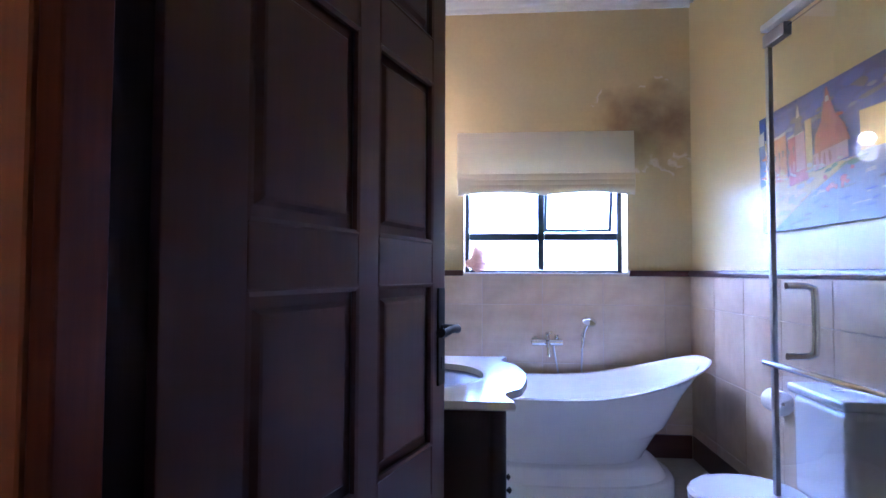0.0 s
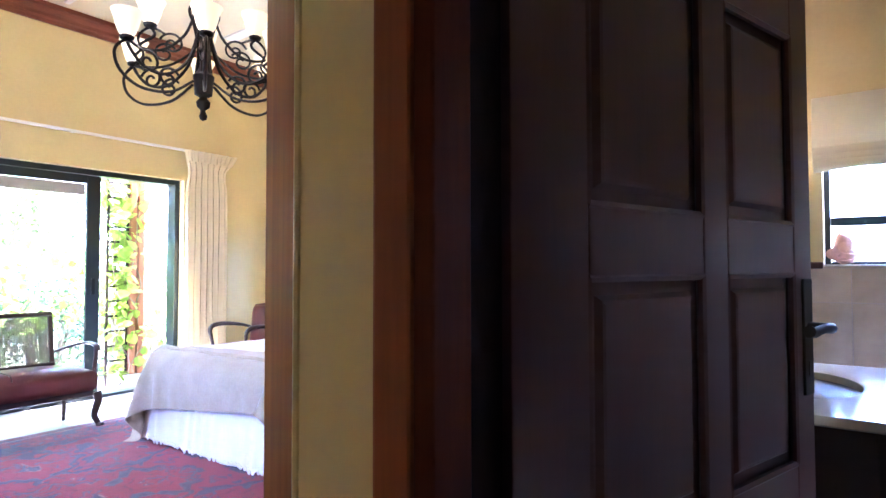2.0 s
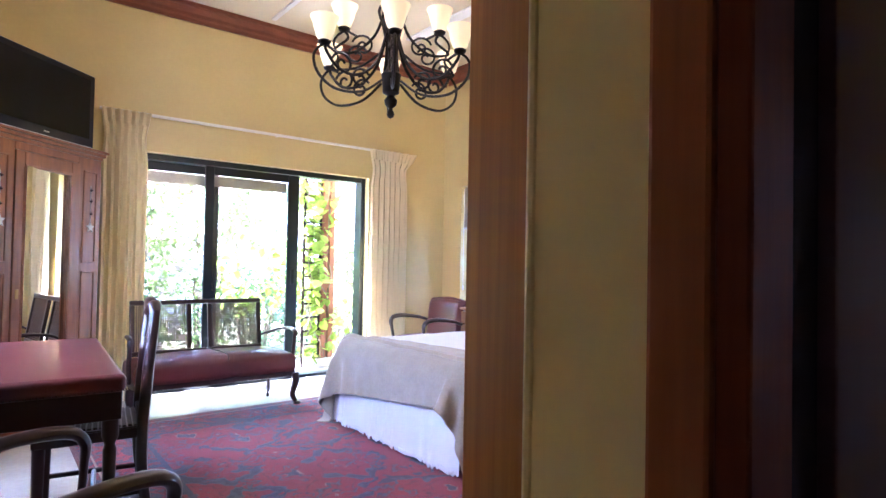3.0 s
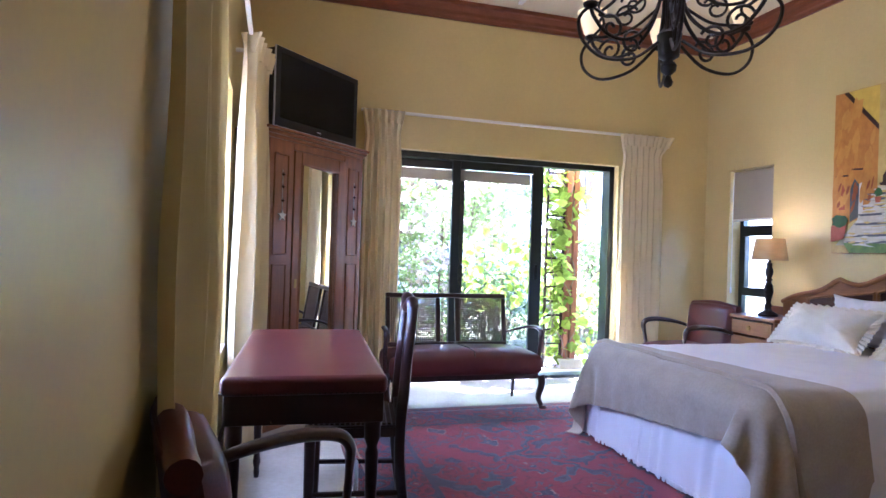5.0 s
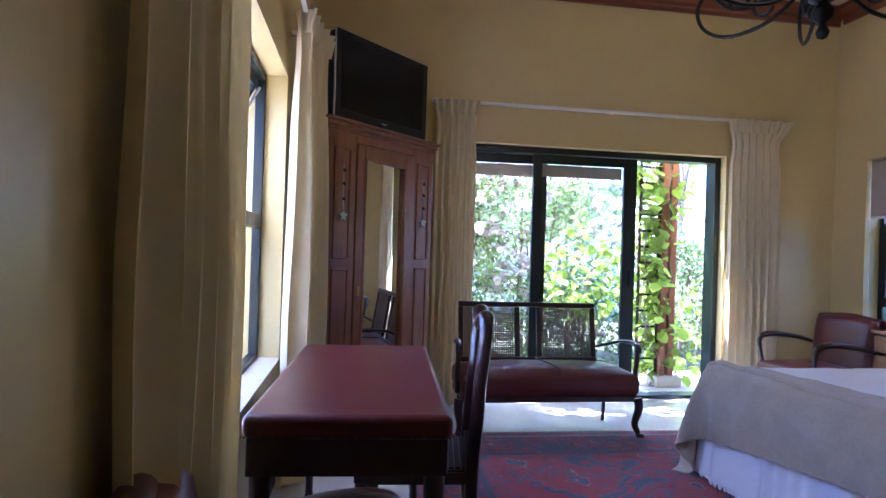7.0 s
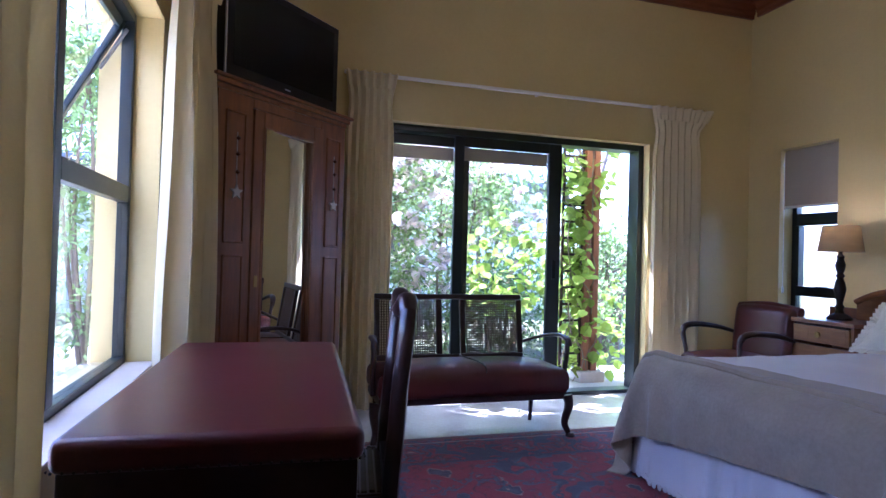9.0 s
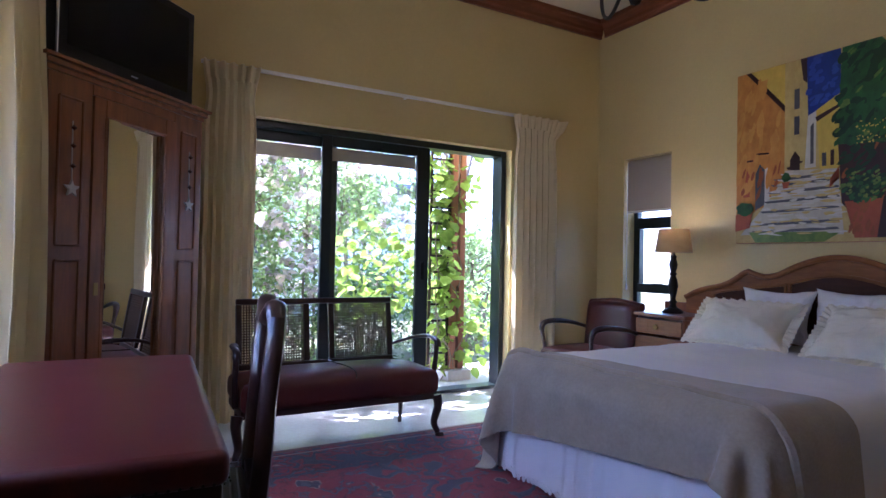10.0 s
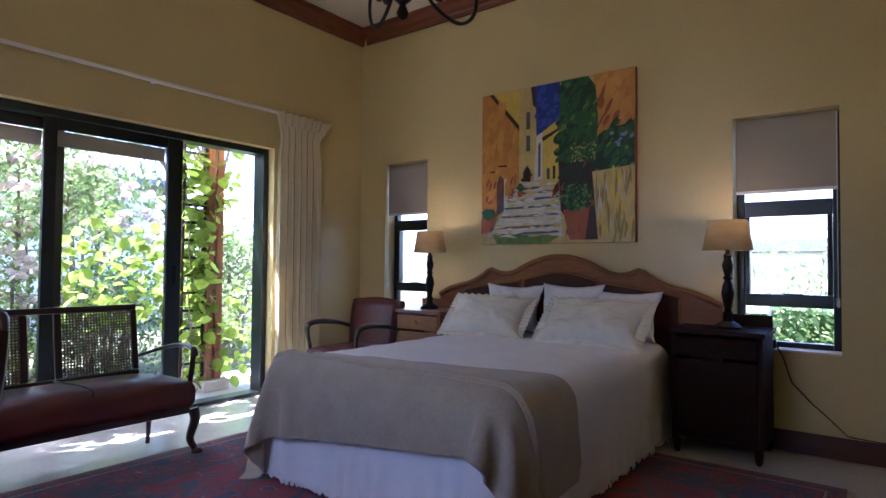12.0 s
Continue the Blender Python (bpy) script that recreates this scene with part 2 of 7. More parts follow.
def add_stain():
    """Brown damp stain with pale salt edges, high on the bathroom wall."""
    n, l, b = nodes_of(STAIN_WALL)
    tc = n.new("ShaderNodeTexCoord")
    sub = n.new("ShaderNodeVectorMath")
    sub.operation = "SUBTRACT"
    sub.inputs[1].default_value = (1.87, 4.2, 2.22)
    sca = n.new("ShaderNodeVectorMath")
    sca.operation = "MULTIPLY"
    sca.inputs[1].default_value = (2.1, 0.0, 2.7)
    ln = n.new("ShaderNodeVectorMath")
    ln.operation = "LENGTH"
    no = n.new("ShaderNodeTexNoise")
    no.inputs["Scale"].default_value, no.inputs["Detail"].default_value = 4.0, 7
    l.new(tc.outputs["Object"], sub.inputs[0]), l.new(sub.outputs[0], sca.inputs[0]), l.new(sca.outputs[0], ln.inputs[0])
    l.new(tc.outputs["Object"], no.inputs[0])
    mad = n.new("ShaderNodeMath")
    mad.operation = "MULTIPLY_ADD"
    mad.inputs[1].default_value = 0.75
    half = n.new("ShaderNodeMath")
    half.operation = "MULTIPLY"
    half.inputs[1].default_value = 0.5
    l.new(ln.outputs["Value"], half.inputs[0]), l.new(no.outputs["Fac"], mad.inputs[0]), l.new(half.outputs[0], mad.inputs[2])
    ramp = n.new("ShaderNodeValToRGB")
    e = ramp.color_ramp.elements
    e[0].position, e[0].color = 0.42, (0.9, 0.95, 0.95, 1)
    e[1].position, e[1].color = 0.80, (0, 0, 0, 1)
    l.new(mad.outputs[0], ramp.inputs[0])
    mix = n.new("ShaderNodeMix")
    mix.data_type = "RGBA"
    src = b.inputs["Base Color"].links[0].from_socket
    mix.inputs["B"].default_value = (0.19, 0.095, 0.035, 1)
    l.new(ramp.outputs[0], mix.inputs["Factor"]), l.new(src, mix.inputs["A"]), l.new(mix.outputs["Result"], b.inputs["Base Color"])
    # pale salt bloom along the edge
    band = n.new("ShaderNodeValToRGB")
    q = band.color_ramp.elements
    q[0].position, q[0].color = 0.74, (0, 0, 0, 1)
    q[1].position, q[1].color = 0.80, (0, 0, 0, 1)
    k = q.new(0.77)
    k.color = (0.6, 0.6, 0.6, 1)
    spot = n.new("ShaderNodeTexNoise")
    spot.inputs["Scale"].default_value = 9.0
    mul = n.new("ShaderNodeMath")
    mul.operation = "MULTIPLY"
    gt = n.new("ShaderNodeMath")
    gt.operation = "GREATER_THAN"
    gt.inputs[1].default_value = 0.55
    l.new(mad.outputs[0], band.inputs[0]), l.new(tc.outputs["Object"], spot.inputs[0]), l.new(spot.outputs["Fac"], gt.inputs[0])
    l.new(band.outputs[0], mul.inputs[0]), l.new(gt.outputs[0], mul.inputs[1])
    mix2 = n.new("ShaderNodeMix")
    mix2.data_type = "RGBA"
    mix2.inputs["B"].default_value = (0.8, 0.72, 0.58, 1)
    l.new(mul.outputs[0], mix2.inputs["Factor"]), l.new(mix.outputs["Result"], mix2.inputs["A"]), l.new(mix2.outputs["Result"], b.inputs["Base Color"])


add_stain()


def rug_material(hx, hy):
    """Hand-knotted rug: dark borders, red field with blue-grey and cream motifs mirrored about its middle."""
    m = bpy.data.materials.new("persian_rug_wool")
    m.use_nodes = True
    n, l, b = nodes_of(m)

    def math_node(op, a=None, c=None):
        k = n.new("ShaderNodeMath")
        k.operation = op
        for i, v in enumerate((a, c)):
            if isinstance(v, (int, float)):
                k.inputs[i].default_value = v
            elif v is not None:
                l.new(v, k.inputs[i])
        return k.outputs[0]
    tc = n.new("ShaderNodeTexCoord")
    sep = n.new("ShaderNodeSeparateXYZ")
    l.new(tc.outputs["Object"], sep.inputs[0])
    ax, ay = math_node("ABSOLUTE", sep.outputs[0]), math_node("ABSOLUTE", sep.outputs[1])
    edge = math_node("MINIMUM", math_node("SUBTRACT", hx, ax), math_node("SUBTRACT", hy, ay))
    com = n.new("ShaderNodeCombineXYZ")
    l.new(ax, com.inputs[0]), l.new(ay, com.inputs[1])
    wob = n.new("ShaderNodeTexNoise")
    wob.inputs["Scale"].default_value, wob.inputs["Detail"].default_value = 9.0, 3
    l.new(com.outputs[0], wob.inputs[0])
    mixv = n.new("ShaderNodeMix")
    mixv.data_type = "VECTOR"
    mixv.inputs["Factor"].default_value = 0.16
    l.new(com.outputs[0], mixv.inputs["A"]), l.new(wob.outputs["Color"], mixv.inputs["B"])

    def motif(scale, stops, feature="F1"):
        v = n.new("ShaderNodeTexVoronoi")
        v.feature = feature
        v.distance = "MANHATTAN"
        v.inputs["Scale"].default_value = scale
        l.new(mixv.outputs["Result"], v.inputs[0])
        r = n.new("ShaderNodeValToRGB")
        r.color_ramp.interpolation = "CONSTANT"
        e = r.color_ramp.elements
        e[0].position, e[0].color = 0.0, (*stops[0][1], 1)
        e[1].position, e[1].color = stops[1][0], (*stops[1][1], 1)
        for p, c in stops[2:]:
            e.new(p).color = (*c, 1)
        l.new(v.outputs["Distance"], r.inputs[0])
        return r.outputs[0]
    RED, DEEP, BLUE, CREAM, TEAL = (0.27, 0.013, 0.020), (0.10, 0.007, 0.011), (0.030, 0.045, 0.075), (0.36, 0.27, 0.21), (0.060, 0.092, 0.125)
    field = motif(3.4, [(0, CREAM), (0.07, TEAL), (0.20, BLUE), (0.29, CREAM), (0.32, RED), (0.60, DEEP), (0.64, RED), (0.80, TEAL), (0.86, BLUE), (1.0, RED)])
    small = motif(11.0, [(0, CREAM), (0.13, BLUE), (0.30, RED), (0.68, DEEP), (0.76, TEAL), (0.92, RED)])
    border = motif(9.0, [(0, CREAM), (0.13, RED), (0.36, TEAL), (0.5, DEEP), (0.66, RED), (0.84, BLUE)])
    pick = n.new("ShaderNodeTexNoise")
    pick.inputs["Scale"].default_value = 4.0
    l.new(com.outputs[0], pick.inputs[0])

    def mixc(fac, a, c):
        k = n.new("ShaderNodeMix")
        k.data_type = "RGBA"
        if isinstance(fac, float):
            k.inputs["Factor"].default_value = fac
        else:
            l.new(fac, k.inputs["Factor"])
        for s, v in (("A", a), ("B", c)):
            if isinstance(v, tuple):
                k.inputs[s].default_value = (*v, 1)
            else:
                l.new(v, k.inputs[s])
        return k.outputs["Result"]
    inner = mixc(math_node("MULTIPLY", math_node("GREATER_THAN", pick.outputs["Fac"], 0.52), 0.85), field, small)
    col = mixc(math_node("LESS_THAN", edge, 0.40), inner, border)
    for lo, hi, c in ((0.0, 0.035, (0.16, 0.05, 0.03)), (0.08, 0.092, CREAM), (0.39, 0.42, BLUE)):
        inside = math_node("MULTIPLY", math_node("GREATER_THAN", edge, lo), math_node("LESS_THAN", edge, hi))
        col = mixc(inside, col, c)
    pile = n.new("ShaderNodeTexNoise")
    pile.inputs["Scale"].default_value, pile.inputs["Detail"].default_value = 240.0, 3
    worn = n.new("ShaderNodeTexNoise")
    worn.inputs["Scale"].default_value, worn.inputs["Detail"].default_value = 3.0, 5
    l.new(tc.outputs["Object"], pile.inputs[0]), l.new(tc.outputs["Object"], worn.inputs[0])
    col = mixc(math_node("MULTIPLY", worn.outputs["Fac"], 0.22), col, (0.13, 0.03, 0.035))
    hsv = n.new("ShaderNodeHueSaturation")
    l.new(math_node("ADD", math_node("MULTIPLY", pile.outputs["Fac"], 0.75), 0.42), hsv.inputs["Value"])
    l.new(col, hsv.inputs["Color"]), l.new(hsv.outputs[0], b.inputs["Base Color"])
    b.inputs["Roughness"].default_value = 0.95
    b.inputs["Sheen Weight"].default_value = 0.15
    bp = n.new("ShaderNodeBump")
    bp.inputs["Strength"].default_value, bp.inputs["Distance"].default_value = 0.6, 0.004
    l.new(pile.outputs["Fac"], bp.inputs["Height"]), l.new(bp.outputs[0], b.inputs["Normal"])
    return m
# Dark brown wood, taken nearly black to hold the shade beside the bed.
CABINET = mat("shaded_brown_cabinet_wood", (0.030, 0.0105, 0.005), (0.016, 0.006, 0.003), 5, 0.6, 0.1, stretch=(0.6, 4, 4), fine=20, spec=0.12)
DARK_RED = mat("sunk_panel_wood", (0.075, 0.022, 0.010), (0.040, 0.012, 0.006), 5, 0.5, 0.1, stretch=(0.6, 4, 4), fine=20, spec=0.25)
mb = nodes_of(MIRROR)
mb[1].remove(mb[2].inputs["Roughness"].links[0])
mb[2].inputs["Roughness"].default_value = 0.004
# ---- building helpers ----
def box(x0, x1, y0, y1, z0, z1, bevel=0.0, bm=None, seg=2):
    own = bmesh.new()
    bmesh.ops.create_cube(own, size=1.0)
    for v in own.verts:
        v.co = Vector((x0 + (v.co.x + 0.5) * (x1 - x0), y0 + (v.co.y + 0.5) * (y1 - y0), z0 + (v.co.z + 0.5) * (z1 - z0)))
    if bevel:
        bmesh.ops.bevel(own, geom=own.edges[:], offset=bevel, segments=seg, affect="EDGES", profile=0.5)
    return merge(bm, own)


def merge(bm, own, m=None):
    if m is not None:
        own.transform(m)
    if bm is None:
        return own
    tmp = bpy.data.meshes.new("tmp")
    own.to_mesh(tmp)
    own.free()
    bm.from_mesh(tmp)
    bpy.data.meshes.remove(tmp)
    return bm


def lathe(profile, seg=24, bm=None, m=None):
    """Turns (radius, height) pairs about z."""
    own = bmesh.new()
    rings = []
    for r, z in profile:
        rings.append([own.verts.new((max(r, 1e-4) * math.cos(a), max(r, 1e-4) * math.sin(a), z))
                      for a in (2 * math.pi * i / seg for i in range(seg))])
    for a, b in zip(rings, rings[1:]):
        for i in range(seg):
            own.faces.new((a[i], a[(i + 1) % seg], b[(i + 1) % seg], b[i]))
    own.faces.new(rings[0][::-1]), own.faces.new(rings[-1])
    return merge(bm, own, m)


def tube(path, radius, seg=8, bm=None, flat=1.0):
    """Sweeps a round or flattened section along a path; radius may be a list."""
    own = bmesh.new()
    pts = [Vector(p) for p in path]
    rad = radius if isinstance(radius, (list, tuple)) else [radius] * len(pts)
    rings, side = [], None
    for i, p in enumerate(pts):
        d = (pts[min(i + 1, len(pts) - 1)] - pts[max(i - 1, 0)]).normalized()
        if side is None:
            side = d.orthogonal().normalized() if abs(d.z) > 0.9 else d.cross(Vector((0, 0, 1))).normalized()
        side = (side - d * side.dot(d)).normalized()
        up = d.cross(side)
        rings.append([own.verts.new(p + side * (rad[i] * math.cos(a)) + up * (rad[i] * flat * math.sin(a)))
                      for a in (2 * math.pi * k / seg for k in range(seg))])
    for a, b in zip(rings, rings[1:]):
        for i in range(seg):
            own.faces.new((a[i], a[(i + 1) % seg], b[(i + 1) % seg], b[i]))
    own.faces.new(rings[0][::-1]), own.faces.new(rings[-1])
    bmesh.ops.recalc_face_normals(own, faces=own.faces[:])
    return merge(bm, own)


def prism(outline, depth, axis="y", at=0.0, bevel=0.0, bm=None):
    """An outline of (a, b) pairs given depth along an axis: y takes (x, z), x takes (y, z), z takes (x, y)."""
    own = bmesh.new()
    put = {"y": lambda a, b, d: (a, d, b), "x": lambda a, b, d: (d, a, b), "z": lambda a, b, d: (a, b, d)}[axis]
    near = [own.verts.new(put(a, b, at)) for a, b in outline]
    far = [own.verts.new(put(a, b, at + depth)) for a, b in outline]
    own.faces.new(near), own.faces.new(far[::-1])
    k = len(outline)
    for i in range(k):
        own.faces.new((near[i], far[i], far[(i + 1) % k], near[(i + 1) % k]))
    bmesh.ops.recalc_face_normals(own, faces=own.faces[:])
    if bevel:
        bmesh.ops.bevel(own, geom=[e for e in own.edges if len(e.link_faces) == 2 and e.calc_face_angle() > 0.6],
                        offset=bevel, segments=2, affect="EDGES")
    return merge(bm, own)


def sheet(f, nu, nv, thick=0.0, bm=None):
    """A surface f(u, v) with u and v from 0 to 1, given thickness by a second skin and a closed edge."""
    own = bmesh.new()
    p = [[Vector(f(i / nu, j / nv)) for j in range(nv + 1)] for i in range(nu + 1)]
    g = [[own.verts.new(q) for q in row] for row in p]
    for i in range(nu):
        for j in range(nv):
            own.faces.new((g[i][j], g[i + 1][j], g[i + 1][j + 1], g[i][j + 1]))
    if thick:
        h = []
        for i in range(nu + 1):
            row = []
            for j in range(nv + 1):
                n_ = (p[min(i + 1, nu)][j] - p[max(i - 1, 0)][j]).cross(p[i][min(j + 1, nv)] - p[i][max(j - 1, 0)])
                n_ = n_.normalized() if n_.length > 1e-9 else Vector((0, 0, 0))
                row.append(own.verts.new(p[i][j] - n_ * thick))
            h.append(row)
        for i in range(nu):
            for j in range(nv):
                own.faces.new((h[i][j], h[i][j + 1], h[i + 1][j + 1], h[i + 1][j]))
        rim = [(i, 0) for i in range(nu)] + [(nu, j) for j in range(nv)] + [(i, nv) for i in range(nu, 0, -1)] + [(0, j) for j in range(nv, 0, -1)]
        for (a, b), (c, d) in zip(rim, rim[1:] + rim[:1]):
            own.faces.new((g[a][b], h[a][b], h[c][d], g[c][d]))
    bmesh.ops.recalc_face_normals(own, faces=own.faces[:])
    return merge(bm, own)


def weigh(me):
    """Normals weighted by face size, so that flat faces stay flat beside their rounded edges."""
    at = {}
    for p in me.polygons:
        for v in p.vertices:
            at.setdefault(v, []).append((p.normal.copy(), p.area))
    out = []
    for p in me.polygons:
        for v in p.vertices:
            n_ = Vector((0, 0, 0))
            for q, a in at[v]:
                if q.dot(p.normal) > 0.72:
                    n_ += q * a
            out.append(n_.normalized() if n_.length > 0 else p.normal)
    me.normals_split_custom_set(out)


def sub_thing(name, parent, m, label=""):
    """A part that carries pieces of its own."""
    ob = new(name)
    ob.parent, ob.matrix_world = parent, m
    if label:
        ob["label"] = label
    return ob


def link(name, bm, material, smooth=True):
    me = bpy.data.meshes.new(name)
    bm.to_mesh(me)
    bm.free()
    me.materials.append(material)
    if smooth:
        for p in me.polygons:
            p.use_smooth = True
        if len(me.vertices) < 4000:
            weigh(me)
        else:
            me.set_sharp_from_angle(angle=radians(38))
    return new(name, me)


def part(name, bm, material, parent, label="", smooth=True):
    ob = link(name, bm, material, smooth)
    ob.parent = parent
    if label:
        tagged(ob, label)
    return ob


def structure(name, bm, material, label="", smooth=False):
    return tagged(link(name, bm, material, smooth), label, kind="structure")


def thing(name, x, y, z, rz, label, category, group=""):
    ob = new(name)
    ob.empty_display_size = 0.1
    ob.matrix_world = pose(x, y, z, 0, 0, rz)
    return tagged(ob, label, category, group)


def wall_with_openings(axis, a0, a1, face, thick, z1, openings):
    """A wall along x or y from a0 to a1, with rectangular openings (b0, b1, z0, z1) right through it."""
    bm = bmesh.new()
    lo, hi = min(face, face + thick), max(face, face + thick)

    def block(p0, p1, q0, q1):
        if p1 - p0 > 1e-4 and q1 - q0 > 1e-4:
            box(*((p0, p1, lo, hi) if axis == "x" else (lo, hi, p0, p1)), q0, q1, bm=bm)
    cur = a0
    for b0, b1, za, zb in sorted(openings):
        block(cur, b0, 0, z1)
        block(b0, b1, 0, za)
        block(b0, b1, zb, z1)
        cur = b1
    block(cur, a1, 0, z1)
    bmesh.ops.remove_doubles(bm, verts=bm.verts[:], dist=1e-5)
    return bm


def smooth_path(pts, n=6):
    """Points on a smooth curve through the given ones."""
    p = [Vector(q) for q in pts]
    out = []
    for i in range(len(p) - 1):
        a, b, c, d = p[max(i - 1, 0)], p[i], p[i + 1], p[min(i + 2, len(p) - 1)]
        for k in range(n):
            t = k / n
            out.append(0.5 * ((2 * b) + (c - a) * t + (2 * a - 5 * b + 4 * c - d) * t * t + (3 * b - a - 3 * c + d) * t ** 3))
    return out + [p[-1]]
# ---- the setting: bedroom (x -4.9..-0.2, y 0.05..4.6), lobby and bathroom ----
H = 3.46
SD = (1.12, 3.56, 0.0, 2.10)
WL = (-3.52, -1.72, 0.60, 2.12)
WH1, WH2 = (-4.57, -4.05, 0.60, 2.08), (-1.52, -0.945, 0.60, 2.08)
DOOR_A = (0.352, 1.36, 0.0, 2.08)
structure("floor", box(-5.15, 2.4, -1.3, 4.85, -0.12, 0.0), FLOOR, "pale polished screed floor")
structure("wall_west", wall_with_openings("y", -0.2, 4.85, -4.9, -0.25, H, [SD]), PLASTER, "cream painted bedroom wall with sliding door")
structure("wall_north", wall_with_openings("x", -4.9, -0.2, 4.6, 0.25, H, [WH1, WH2]), PLASTER, "cream painted wall behind the bed")
structure("wall_south", wall_with_openings("x", -4.9, 0.16, 0.05, -0.25, H, [WL]), PLASTER, "cream painted wall with the side window")
structure("wall_east", box(-0.2, 0.05, 1.02, 4.85, 0, H), PLASTER, "cream painted wall between bedroom and bathroom")
# lobby and bathroom walls
structure("wall_lobby", wall_with_openings("x", 0.155, 2.09, 0.72, 0.18, 3.1, [DOOR_A]), PLASTER_LOBBY, "ochre plaster wall round the bathroom door")
structure("wall_lobby_south", box(0.16, 2.34, -1.3, -1.05, 0, 3.1), PLASTER_LOBBY, "ochre plaster lobby wall")
structure("wall_lobby_east", box(2.09, 2.34, -1.05, 4.45, 0, 3.1), PLASTER, "cream plaster wall")
structure("wall_lobby_west", box(-0.09, 0.16, -1.3, -0.2, 0, 3.1), PLASTER_LOBBY, "ochre plaster lobby wall")
BW = (0.575, 1.67, 1.195, 2.0)
structure("wall_bathroom", wall_with_openings("x", 0.05, 2.09, 4.2, 0.25, 3.1, [BW]), STAIN_WALL, "cream plaster bathroom wall with damp stain")
structure("ceiling_bathroom", box(0.0, 2.34, -1.3, 4.45, 3.1, 3.2), WHITE_PAINT, "white ceiling of bathroom and lobby")
structure("ceiling", box(-5.15, 0.05, -0.2, 4.85, H, H + 0.12), CEIL, "cream ceiling of the bedroom")
for nm, yb, wb, xb in (("trim_ceiling_batten", 2.365, 0.022, -4.70), ("trim_ceiling_batten_wide", 3.64, 0.06, -4.28)):
    structure(nm, box(xb, -0.3, yb - wb, yb + wb, H - 0.02, H - 0.001, 0.004), WHITE_PAINT, "white painted ceiling batten")
# ---- trims, doors and windows of the setting ----
def cornice_run(name, p0, p1, inward, material, label, top=H, h=0.16, d=0.075):
    """A moulded run between two points at the wall face, projecting along inward."""
    prof = [(0, 0), (0.022, 0), (0.022, 0.03), (0.034, 0.045), (0.034, 0.075), (0.055, 0.115), (d, 0.125), (d, h), (0, h)]
    own = bmesh.new()
    a, b, w = Vector(p0), Vector(p1), Vector(inward)
    rings = [[own.verts.new(p + w * o + Vector((0, 0, top - h + z))) for o, z in prof] for p in (a, b)]
    k = len(prof)
    for i in range(k):
        own.faces.new((rings[0][i], rings[1][i], rings[1][(i + 1) % k], rings[0][(i + 1) % k]))
    own.faces.new(rings[0][::-1]), own.faces.new(rings[1])
    bmesh.ops.recalc_face_normals(own, faces=own.faces[:])
    return structure(name, own, material, label)


for nm, p0, p1, w in (("cornice_west", (-4.9, 0.05, 0), (-4.9, 4.6, 0), (1, 0, 0)), ("cornice_north", (-4.826, 4.6, 0), (-0.2, 4.6, 0), (0, -1, 0)),
                      ("cornice_south", (-4.826, 0.05, 0), (0.05, 0.05, 0), (0, 1, 0)), ("cornice_east", (-0.2, 1.02, 0), (-0.2, 4.526, 0), (-1, 0, 0))):
    cornice_run(nm, p0, p1, w, CORNICE_WOOD, "red-brown varnished timber cornice", H - 0.002)
for nm, p0, p1, w in (("cornice_bath_back", (0.05, 4.2, 0), (2.09, 4.2, 0), (0, -1, 0)), ("cornice_bath_side", (2.09, 0.9, 0), (2.09, 4.126, 0), (-1, 0, 0))):
    cornice_run(nm, p0, p1, w, WHITE_PAINT, "white plaster cornice", 3.098, 0.1, 0.07)


def skirting(name, x0, x1, y0, y1, h=0.13):
    bm = box(x0, x1, y0, y1, 0.001, h, 0.006)
    return structure(name, bm, SKIRTING, "dark brown timber skirting board")


skirting("baseboard_north", -4.88, -0.2, 4.578, 4.599)
skirting("baseboard_west", -4.899, -4.878, 3.57, 4.577)
skirting("baseboard_south", -4.7, -0.02, 0.051, 0.072)
skirting("baseboard_bath_side", 2.066, 2.089, 0.95, 4.17, 0.15)
skirting("baseboard_bath_back", 0.06, 2.065, 4.165, 4.189, 0.15)
# splayed timber lining of the bedroom doorway, bead on its near edge
structure("door_lining", prism([(0.162, 0.722), (-0.262, 1.0), (-0.24, 1.035), (0.05, 1.019), (0.154, 0.78)], 2.6, "z", 0.0), JAMB_WOOD,
          "honey-stained timber lining of the bedroom doorway")
structure("door_lining_bead", tube([(0.161, 0.7215, 0.0), (0.161, 0.7215, 2.6)], 0.006, 8), PLASTER_LOBBY, "rounded plaster edge beside the lining", True)
structure("wall_over_lining", box(-0.2, 0.155, 0.05, 1.02, 2.62, H), PLASTER, "cream wall over the bedroom doorway")
# bathroom door frame
structure("door_frame", box(0.299, 0.352, 0.702, 0.7195, 0, 2.14, 0.005), FRAME_WOOD, "reddish timber architrave of the bathroom door")
structure("door_frame_head", box(0.299, 1.42, 0.7025, 0.7195, 2.141, 2.20, 0.005), FRAME_WOOD, "reddish timber architrave over the door")
structure("door_frame_right", box(1.36, 1.42, 0.702, 0.7195, 0, 2.14, 0.005), FRAME_WOOD, "reddish timber architrave of the bathroom door")
structure("door_jamb", box(0.3525, 0.378, 0.705, 0.776, 0, 2.077, 0.003), DARK_JAMB, "red-brown timber door jamb, darker than its architrave")
structure("door_jamb_rebate", box(0.3525, 0.361, 0.7765, 0.872, 0, 2.077, 0.001), REBATE, "rebate of the door jamb, gap shade put into its near-black colour")
structure("door_jamb_right", box(1.345, 1.3595, 0.705, 0.90, 0, 2.077, 0.003), DARK_JAMB, "dark timber door jamb, darker than its architrave")


